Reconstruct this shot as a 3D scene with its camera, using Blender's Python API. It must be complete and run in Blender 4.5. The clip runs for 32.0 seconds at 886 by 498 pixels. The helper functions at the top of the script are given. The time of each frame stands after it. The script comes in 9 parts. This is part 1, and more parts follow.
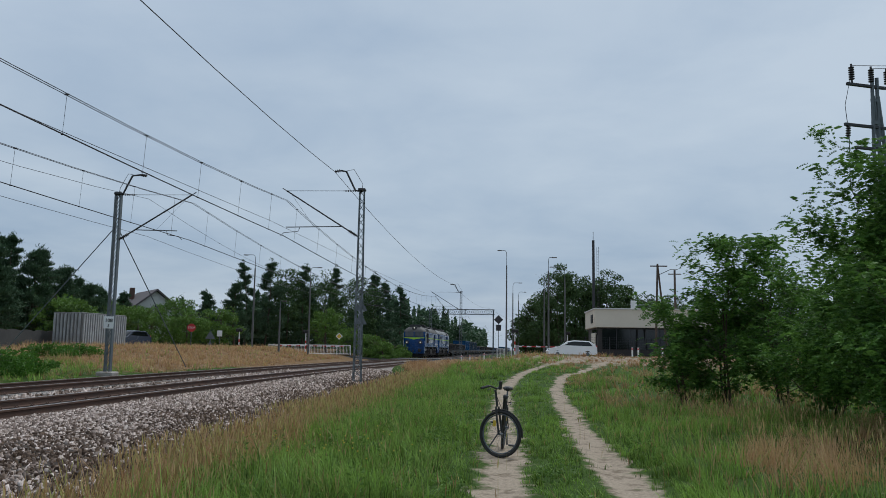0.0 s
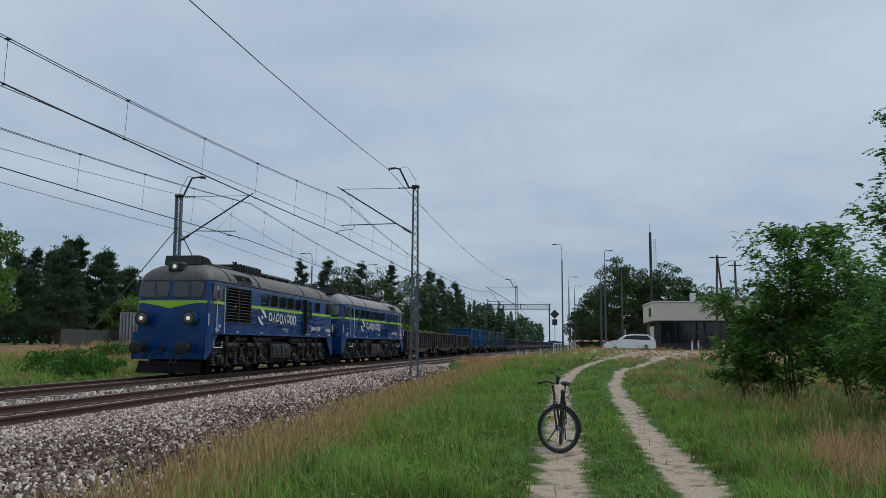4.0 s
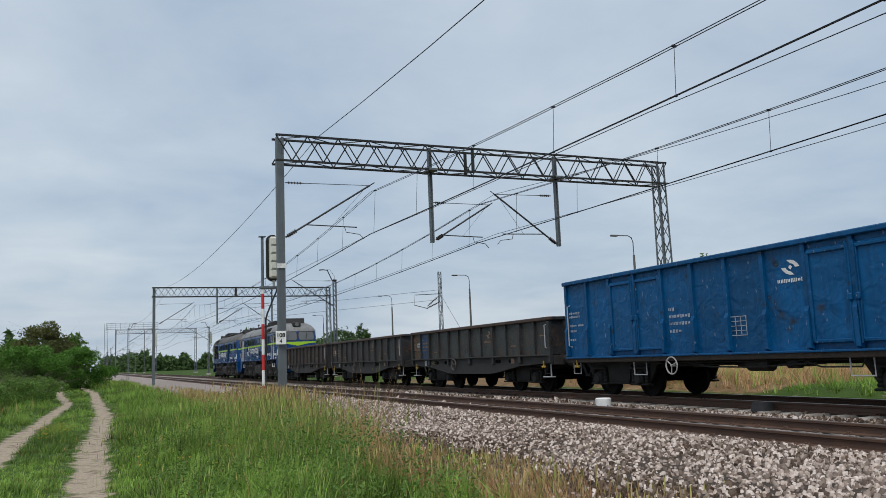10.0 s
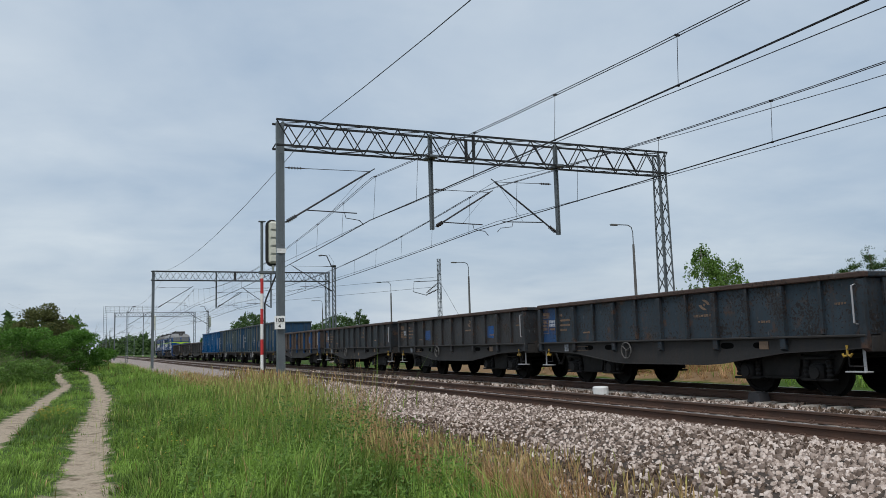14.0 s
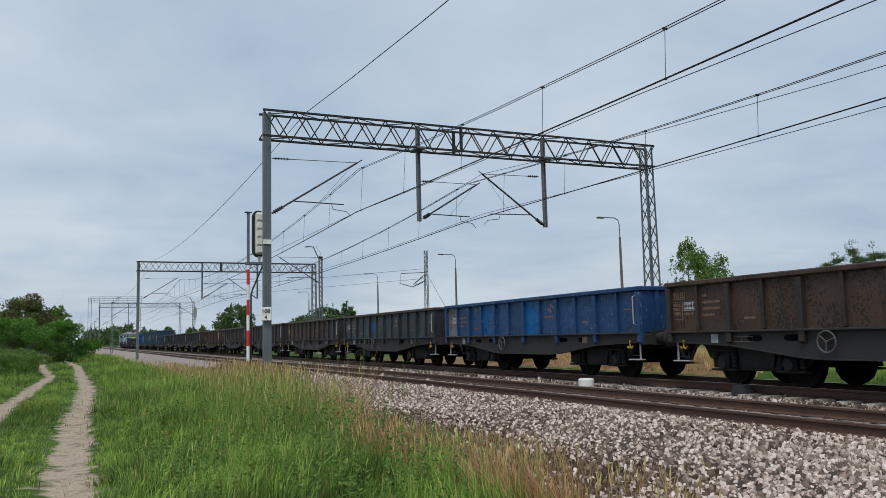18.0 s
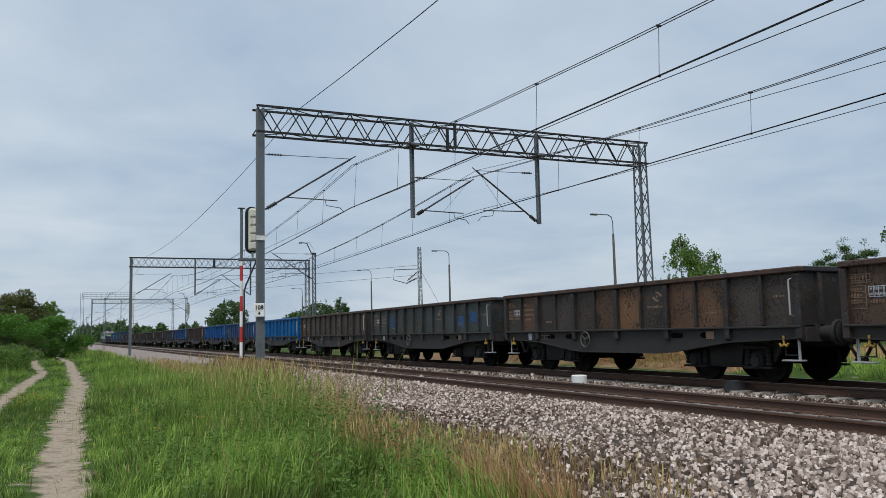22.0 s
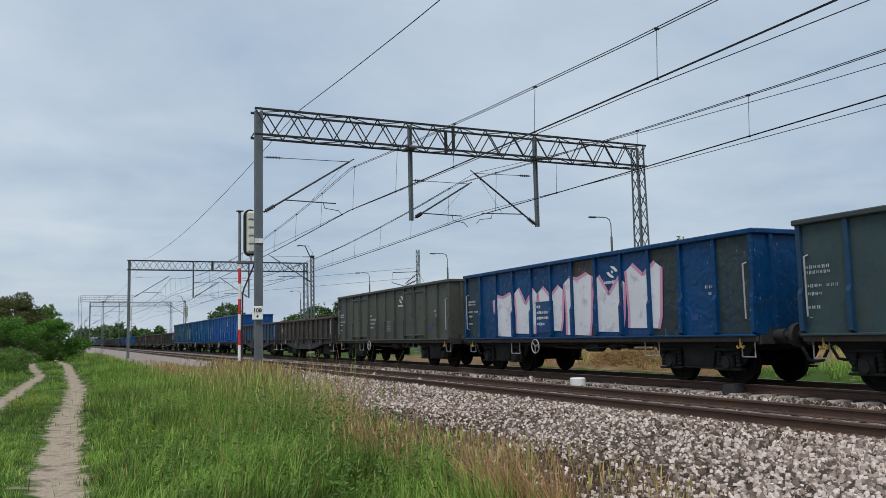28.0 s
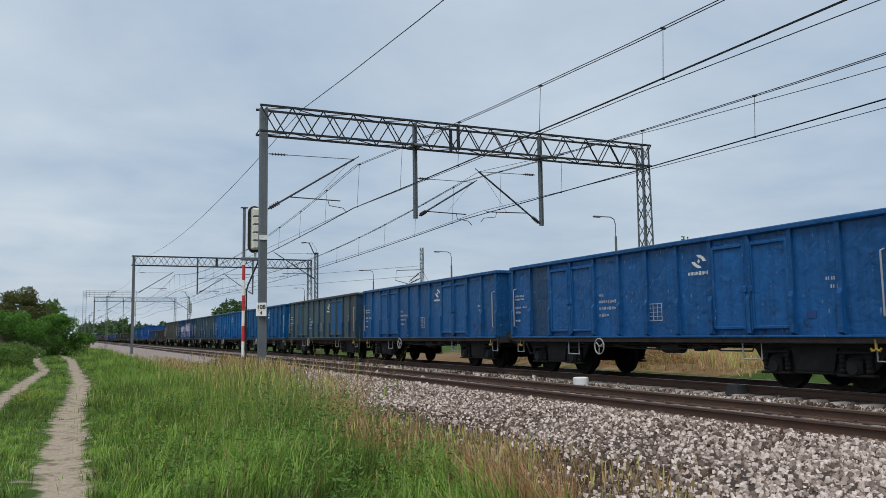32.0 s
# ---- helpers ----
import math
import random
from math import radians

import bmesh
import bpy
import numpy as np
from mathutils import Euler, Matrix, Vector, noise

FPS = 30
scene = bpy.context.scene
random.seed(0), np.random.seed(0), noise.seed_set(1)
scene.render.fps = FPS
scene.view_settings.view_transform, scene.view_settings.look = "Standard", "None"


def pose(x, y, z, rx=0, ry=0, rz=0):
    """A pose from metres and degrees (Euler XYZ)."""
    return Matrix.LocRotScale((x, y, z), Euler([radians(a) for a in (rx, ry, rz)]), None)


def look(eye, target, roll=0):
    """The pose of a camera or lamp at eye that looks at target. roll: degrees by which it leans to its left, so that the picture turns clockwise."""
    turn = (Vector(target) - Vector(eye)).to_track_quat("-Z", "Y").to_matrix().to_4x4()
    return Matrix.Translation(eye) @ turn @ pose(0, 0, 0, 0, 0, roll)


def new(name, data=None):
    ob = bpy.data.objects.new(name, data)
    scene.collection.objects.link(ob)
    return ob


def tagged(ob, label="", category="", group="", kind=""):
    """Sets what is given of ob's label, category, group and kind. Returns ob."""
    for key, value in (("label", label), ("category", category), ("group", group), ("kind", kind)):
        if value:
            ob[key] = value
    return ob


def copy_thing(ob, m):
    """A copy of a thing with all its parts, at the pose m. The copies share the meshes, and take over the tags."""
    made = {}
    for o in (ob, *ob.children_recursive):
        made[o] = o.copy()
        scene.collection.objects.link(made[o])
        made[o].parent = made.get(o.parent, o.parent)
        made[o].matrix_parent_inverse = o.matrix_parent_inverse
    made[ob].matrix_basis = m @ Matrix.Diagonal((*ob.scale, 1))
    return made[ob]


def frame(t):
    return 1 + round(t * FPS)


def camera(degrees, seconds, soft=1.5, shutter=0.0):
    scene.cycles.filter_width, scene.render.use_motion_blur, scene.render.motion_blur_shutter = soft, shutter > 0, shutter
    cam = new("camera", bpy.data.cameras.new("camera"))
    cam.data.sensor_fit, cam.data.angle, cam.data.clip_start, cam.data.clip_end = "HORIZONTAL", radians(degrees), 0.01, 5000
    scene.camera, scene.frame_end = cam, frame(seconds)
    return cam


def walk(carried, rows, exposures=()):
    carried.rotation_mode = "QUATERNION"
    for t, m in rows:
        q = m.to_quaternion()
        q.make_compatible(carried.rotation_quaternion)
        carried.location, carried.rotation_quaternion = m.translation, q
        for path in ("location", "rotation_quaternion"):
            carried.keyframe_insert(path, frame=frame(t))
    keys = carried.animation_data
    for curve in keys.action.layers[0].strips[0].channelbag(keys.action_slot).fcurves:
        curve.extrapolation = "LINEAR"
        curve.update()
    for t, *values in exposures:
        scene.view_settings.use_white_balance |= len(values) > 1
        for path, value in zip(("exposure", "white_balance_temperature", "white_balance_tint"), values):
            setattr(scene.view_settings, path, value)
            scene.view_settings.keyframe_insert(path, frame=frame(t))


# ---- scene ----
EYE = (0.0, 0.0, 1.55)
ZR = 0.35                      # top of the rails
XN, XF = -9.64, -14.04         # centre lines of the near and the far track
HALF = 0.752                   # half the distance between the rail heads

# seconds, yaw, pitch, roll of the phone held at EYE
TURNS = (
    (0.0, 3.90, 7.10, 0.84),
    (0.5, 4.49, 7.19, 0.61),
    (1.0, 4.73, 7.18, 0.50),
    (1.5, 4.97, 7.04, 0.45),
    (2.0, 5.14, 6.87, 0.46),
    (2.5, 5.48, 6.75, 0.43),
    (4.5, 10.79, 6.78, 0.03),
    (5.0, 21.65, 7.11, 0.18),
    (5.2, 27.57, 7.53, -0.38),
    (5.5, 35.60, 8.51, -0.94),
    (5.6, 38.52, 8.36, -0.54),
    (5.8, 43.75, 9.02, -0.42),
    (6.0, 49.22, 9.25, -0.51),
    (6.1, 52.78, 9.49, -0.56),
    (6.3, 60.36, 9.70, -0.55),
    (6.5, 68.80, 9.85, -0.72),
    (6.7, 78.60, 9.85, -1.20),
    (7.0, 94.43, 8.30, -2.15),
    (7.4, 114.93, 6.74, -2.72),
    (7.5, 119.81, 6.83, -2.84),
    (7.8, 132.28, 7.59, -2.95),
    (7.9, 135.80, 7.76, -2.65),
    (8.0, 139.20, 7.94, -2.34),
    (8.1, 142.24, 8.00, -2.17),
    (8.2, 144.77, 8.04, -1.99),
    (8.4, 148.76, 8.06, -1.73),
    (8.5, 150.15, 8.10, -1.47),
    (8.7, 152.24, 8.03, -1.63),
    (9.0, 154.08, 7.93, -1.80),
    (9.5, 155.96, 7.85, -2.14),
    (10.0, 156.24, 7.66, -2.31),
    (10.2, 156.25, 7.58, -2.25),
    (10.4, 156.19, 7.53, -2.20),
    (10.5, 156.20, 7.49, -2.14),
    (11.0, 156.19, 7.29, -2.13),
    (11.5, 156.22, 7.34, -2.13),
    (12.0, 156.28, 7.16, -2.09),
    (12.5, 156.32, 7.15, -1.94),
    (13.0, 156.29, 7.03, -1.76),
    (13.5, 156.23, 6.89, -1.63),
    (14.0, 156.24, 6.74, -1.60),
    (14.5, 156.16, 6.58, -1.44),
    (16.5, 155.65, 6.22, -1.36),
    (17.0, 155.51, 6.19, -1.43),
    (17.5, 155.39, 6.18, -1.39),
    (18.0, 155.33, 6.14, -1.41),
    (18.5, 155.25, 6.14, -1.41),
    (19.0, 155.16, 6.07, -1.33),
    (19.5, 155.13, 6.05, -1.30),
    (20.0, 155.06, 6.01, -1.28),
    (20.5, 154.99, 5.95, -1.30),
    (21.0, 154.98, 5.94, -1.23),
    (21.5, 154.94, 5.91, -1.28),
    (22.0, 154.88, 5.88, -1.34),
    (22.5, 154.80, 5.83, -1.43),
    (23.0, 154.69, 5.84, -1.23),
    (23.5, 154.62, 5.82, -1.36),
    (24.0, 154.52, 5.87, -1.38),
    (24.5, 154.47, 5.89, -1.49),
    (25.0, 154.50, 5.99, -1.40),
    (25.5, 154.51, 6.05, -1.36),
    (27.5, 154.69, 6.12, -1.37),
    (28.0, 154.76, 6.07, -1.38),
    (28.5, 154.84, 6.03, -1.49),
    (28.7, 154.87, 5.99, -1.50),
    (29.0, 154.87, 6.01, -1.51),
    (29.5, 154.91, 6.01, -1.37),
    (30.0, 154.93, 5.98, -1.22),
    (30.5, 154.98, 5.96, -1.12),
    (31.0, 155.04, 5.97, -1.11),
    (31.5, 155.03, 5.95, -1.00),
    (32.0, 155.05, 5.95, -0.86),
)


def held(yaw, pitch, roll):
    a, b = radians(yaw), radians(pitch)
    way = Vector((-math.sin(a) * math.cos(b), math.cos(a) * math.cos(b), math.sin(b)))
    return look(EYE, Vector(EYE) + way, roll)


cam = camera(57.52, 32.0, soft=0.5)
walk(cam, [(t, held(*r)) for t, *r in TURNS],
     exposures=((0, -0.2, 6050, 8), (2.5, -0.2, 6050, 8), (4.5, -0.2, 6050, 8), (5.5, -0.1, 6050, 8), (6.5, 0.08, 6300, 9), (7.2, 0.26, 6600, 10), (8, 0.2, 6550, 10), (10, 0.05, 6400, 9), (32, 0.05, 6350, 9)))

# ---- world and sun ----
SUN_AZ, SUN_EL = -40.0, 58.0
GLOW_AZ, GLOW_EL = 72.0, 62.0  # the brightest cloud: yaw to the left from +y, height
world = bpy.data.worlds.new("sky")
scene.world = world
world.use_nodes = True
wn, wl = world.node_tree.nodes, world.node_tree.links
wn.clear()


def wnode(kind, **values):
    n = wn.new(kind)
    for k, v in values.items():
        n.inputs[k].default_value = v
    return n


sky = wn.new("ShaderNodeTexSky")
sky.sky_type, sky.sun_disc = "NISHITA", False
sky.sun_elevation, sky.sun_rotation = radians(SUN_EL), radians(-SUN_AZ)
sky.air_density, sky.dust_density, sky.ozone_density = 1.3, 2.5, 1.5
coord = wn.new("ShaderNodeTexCoord")
flat = wn.new("ShaderNodeVectorMath")       # clouds lie on a plane above
flat.operation = "DIVIDE"
sep = wn.new("ShaderNodeSeparateXYZ")
wl.new(coord.outputs["Generated"], sep.inputs[0])
lift = wn.new("ShaderNodeMath")
lift.operation = "ADD"
lift.inputs[1].default_value = 0.16
clampz = wn.new("ShaderNodeMath")
clampz.operation = "MAXIMUM"
clampz.inputs[1].default_value = 0.0
wl.new(sep.outputs[2], clampz.inputs[0])
wl.new(clampz.outputs[0], lift.inputs[0])
wl.new(coord.outputs["Generated"], flat.inputs[0])
wl.new(lift.outputs[0], flat.inputs[1])
n1 = wnode("ShaderNodeTexNoise", Scale=0.55, Detail=6.0, Roughness=0.5, Distortion=0.5)
n2 = wnode("ShaderNodeTexNoise", Scale=1.9, Detail=5.0, Roughness=0.55, Distortion=0.3)
for n in (n1, n2):
    wl.new(flat.outputs[0], n.inputs["Vector"])
both = wn.new("ShaderNodeMix")
both.data_type = "FLOAT"
both.inputs[0].default_value = 0.35
wl.new(n1.outputs["Fac"], both.inputs[2])
wl.new(n2.outputs["Fac"], both.inputs[3])
ramp = wn.new("ShaderNodeValToRGB")
ramp.color_ramp.elements[0].position, ramp.color_ramp.elements[0].color = 0.36, (0.40, 0.50, 0.63, 1)
ramp.color_ramp.elements[1].position, ramp.color_ramp.elements[1].color = 0.64, (0.64, 0.71, 0.78, 1)
wl.new(both.outputs[0], ramp.inputs[0])
# thin cloud is brighter on one side
glowd = Vector((-math.sin(radians(GLOW_AZ)) * math.cos(radians(GLOW_EL)), math.cos(radians(GLOW_AZ)) * math.cos(radians(GLOW_EL)), math.sin(radians(GLOW_EL))))
sund = Vector((-math.sin(radians(SUN_AZ)) * math.cos(radians(SUN_EL)), math.cos(radians(SUN_AZ)) * math.cos(radians(SUN_EL)), math.sin(radians(SUN_EL))))
dot = wn.new("ShaderNodeVectorMath")
dot.operation = "DOT_PRODUCT"
dot.inputs[1].default_value = glowd
wl.new(coord.outputs["Generated"], dot.inputs[0])
near = wn.new("ShaderNodeMapRange")
near.interpolation_type = "SMOOTHERSTEP"
near.inputs[1].default_value, near.inputs[2].default_value = 0.45, 1.0
near.inputs[3].default_value, near.inputs[4].default_value = 0.0, 1.0
wl.new(dot.outputs["Value"], near.inputs[0])
veil = wn.new("ShaderNodeMix")
veil.data_type = "RGBA"
veil.inputs[7].default_value = (0.80, 0.86, 0.93, 1)
wl.new(near.outputs[0], veil.inputs[0])
wl.new(ramp.outputs[0], veil.inputs[6])
blue = wn.new("ShaderNodeMix")              # clear sky shows faintly through the cloud
blue.data_type = "RGBA"
blue.inputs[0].default_value = 0.88
scaled = wn.new("ShaderNodeVectorMath")
scaled.operation = "SCALE"
scaled.inputs[3].default_value = 0.11
wl.new(sky.outputs[0], scaled.inputs[0])
wl.new(scaled.outputs[0], blue.inputs[6])
wl.new(veil.outputs[2], blue.inputs[7])
back = wn.new("ShaderNodeBackground")
back.inputs[1].default_value = 0.97
wl.new(blue.outputs[2], back.inputs[0])
wl.new(back.outputs[0], wn.new("ShaderNodeOutputWorld").inputs[0])

sun = new("sun", bpy.data.lights.new("sun", "SUN"))
sun.data.energy, sun.data.angle, sun.data.color = 2.0, radians(22), (1.0, 0.96, 0.9)
sun.matrix_world = look(sund * 100, (0, 0, 0))


# ---- materials ----
def node(nt, kind, **values):
    n = nt.nodes.new(kind)
    for k, v in values.items():
        n.inputs[k.replace("_", " ")].default_value = v
    return n


def rgb(c):
    return (*c, 1.0)


def mixed(nt, fac, a, b, kind="MIX"):
    """A colour mix; each of fac, a, b is a socket or a value."""
    m = nt.nodes.new("ShaderNodeMix")
    m.data_type, m.blend_type = "RGBA", kind
    for i, v in ((0, fac), (6, a), (7, b)):
        if isinstance(v, bpy.types.NodeSocket):
            nt.links.new(v, m.inputs[i])
        else:
            m.inputs[i].default_value = v if i == 0 else rgb(v)
    return m.outputs[2]


def ranged(nt, value, lo, hi, a=0.0, b=1.0):
    m = nt.nodes.new("ShaderNodeMapRange")
    for i, v in ((1, lo), (2, hi), (3, a), (4, b)):
        m.inputs[i].default_value = v
    nt.links.new(value, m.inputs[0])
    return m.outputs[0]


def material(name, base, rough=0.6, metal=0.0, var=0.25, big=1.2, fine=25.0, bump=0.15, tinted=False, streak=None, worn=None, spec=0.5, tip=None, thin=0.0, dent=0.0, chip=None, flake=None):
    """tinted: the base is the object's own colour. streak: (colour, amount) that runs down. worn: (colour, amount) in patches.
    tip: the name of a point value that mixes towards worn's colour. thin: how much light shines through."""
    m = bpy.data.materials.new(name)
    m.use_nodes = True
    nt = m.node_tree
    nt.nodes.clear()
    out, bsdf = nt.nodes.new("ShaderNodeOutputMaterial"), nt.nodes.new("ShaderNodeBsdfPrincipled")
    co, info = nt.nodes.new("ShaderNodeTexCoord"), nt.nodes.new("ShaderNodeObjectInfo")
    off = nt.nodes.new("ShaderNodeVectorMath")
    off.operation = "MULTIPLY_ADD"
    off.inputs[1].default_value = (37.0, 53.0, 29.0)
    nt.links.new(info.outputs["Random"], off.inputs[0])
    nt.links.new(co.outputs["Object"], off.inputs[2])
    vec = off.outputs[0]
    a = node(nt, "ShaderNodeTexNoise", Scale=big, Detail=5.0, Roughness=0.6)
    b = node(nt, "ShaderNodeTexNoise", Scale=fine, Detail=4.0, Roughness=0.65)
    for n in (a, b):
        nt.links.new(vec, n.inputs["Vector"])
    col = info.outputs["Color"] if tinted else rgb(base)[:3]
    dark = mixed(nt, 1.0, col, (1 - var, 1 - var, 1 - var), "MULTIPLY")
    lite = mixed(nt, 1.0, col, (1 + var, 1 + var, 1 + var), "MULTIPLY")
    c = mixed(nt, ranged(nt, a.outputs["Fac"], 0.3, 0.7), dark, lite)
    c = mixed(nt, ranged(nt, b.outputs["Fac"], 0.35, 0.65, 0.0, 0.5), c, dark)
    if worn:
        w = node(nt, "ShaderNodeTexNoise", Scale=big * 2.3, Detail=8.0, Roughness=0.7)
        nt.links.new(vec, w.inputs["Vector"])
        c = mixed(nt, ranged(nt, w.outputs["Fac"], 0.62 - worn[1] * 0.25, 0.68), c, worn[0])
    if chip:                                     # small scratches and flakes, longer downwards
        cv = nt.nodes.new("ShaderNodeVectorMath")
        cv.operation = "MULTIPLY"
        cv.inputs[1].default_value = (1.0, 1.0, 0.4)
        nt.links.new(vec, cv.inputs[0])
        q = node(nt, "ShaderNodeTexNoise", Scale=16.0, Detail=2.0, Roughness=0.4)
        nt.links.new(cv.outputs[0], q.inputs["Vector"])
        c = mixed(nt, ranged(nt, q.outputs["Fac"], 0.70, 0.73, 0.0, chip[1]), c, chip[0])
    if flake:                                    # paint flaked off in crowded spots, down to dark or rusty steel
        g = node(nt, "ShaderNodeTexNoise", Scale=1.7, Detail=3.0, Roughness=0.5)
        q = node(nt, "ShaderNodeTexNoise", Scale=19.0, Detail=3.0, Roughness=0.6)
        for n in (g, q):
            nt.links.new(vec, n.inputs["Vector"])
        near = nt.nodes.new("ShaderNodeMath")
        near.operation = "MULTIPLY_ADD"
        near.inputs[1].default_value = 0.55
        nt.links.new(g.outputs["Fac"], near.inputs[0])
        nt.links.new(q.outputs["Fac"], near.inputs[2])
        c = mixed(nt, ranged(nt, near.outputs[0], 0.83, 0.845, 0.0, flake[2] * 0.4), c, flake[1])
        c = mixed(nt, ranged(nt, near.outputs[0], 0.85, 0.865, 0.0, flake[2]), c, flake[0])
    if streak:
        st = nt.nodes.new("ShaderNodeVectorMath")
        st.operation = "MULTIPLY"
        st.inputs[1].default_value = (5.0, 5.0, 0.35)
        nt.links.new(vec, st.inputs[0])
        s = node(nt, "ShaderNodeTexNoise", Scale=1.6, Detail=6.0, Roughness=0.65)
        nt.links.new(st.outputs[0], s.inputs["Vector"])
        c = mixed(nt, ranged(nt, s.outputs["Fac"], 0.45, 0.75, 0.0, streak[1]), c, streak[0])
    if tip:
        at = nt.nodes.new("ShaderNodeAttribute")
        at.attribute_name = tip
        c = mixed(nt, at.outputs["Fac"], c, worn[0] if worn else (0.3, 0.22, 0.1))
    nt.links.new(c, bsdf.inputs["Base Color"])
    bsdf.inputs["Roughness"].default_value, bsdf.inputs["Metallic"].default_value = rough, metal
    bsdf.inputs["Specular IOR Level"].default_value = spec
    r = ranged(nt, a.outputs["Fac"], 0.3, 0.7, max(rough - 0.12, 0.02), min(rough + 0.12, 1))
    nt.links.new(r, bsdf.inputs["Roughness"])
    if bump:
        bm = node(nt, "ShaderNodeBump", Strength=bump, Distance=0.02)
        nt.links.new(b.outputs["Fac"], bm.inputs["Height"])
        nt.links.new(bm.outputs[0], bsdf.inputs["Normal"])
        if dent:
            d = node(nt, "ShaderNodeTexNoise", Scale=3.0, Detail=2.0, Distortion=0.6)
            nt.links.new(vec, d.inputs["Vector"])
            b2 = node(nt, "ShaderNodeBump", Strength=dent, Distance=0.06)
            nt.links.new(d.outputs["Fac"], b2.inputs["Height"])
            nt.links.new(b2.outputs[0], bm.inputs["Normal"])
    if thin:
        tr = nt.nodes.new("ShaderNodeBsdfTranslucent")
        nt.links.new(c, tr.inputs[0])
        ms = nt.nodes.new("ShaderNodeMixShader")
        ms.inputs[0].default_value = thin
        nt.links.new(bsdf.outputs[0], ms.inputs[1])
        nt.links.new(tr.outputs[0], ms.inputs[2])
        nt.links.new(ms.outputs[0], out.inputs[0])
    else:
        nt.links.new(bsdf.outputs[0], out.inputs[0])
    return m


def glow(name, colour, strength):
    m = bpy.data.materials.new(name)
    m.use_nodes = True
    b = m.node_tree.nodes["Principled BSDF"]
    b.inputs["Base Color"].default_value = rgb(colour)
    b.inputs["Emission Color"].default_value, b.inputs["Emission Strength"].default_value = rgb(colour), strength
    return m


MAT = {}


def mat(name):
    return MAT[name]


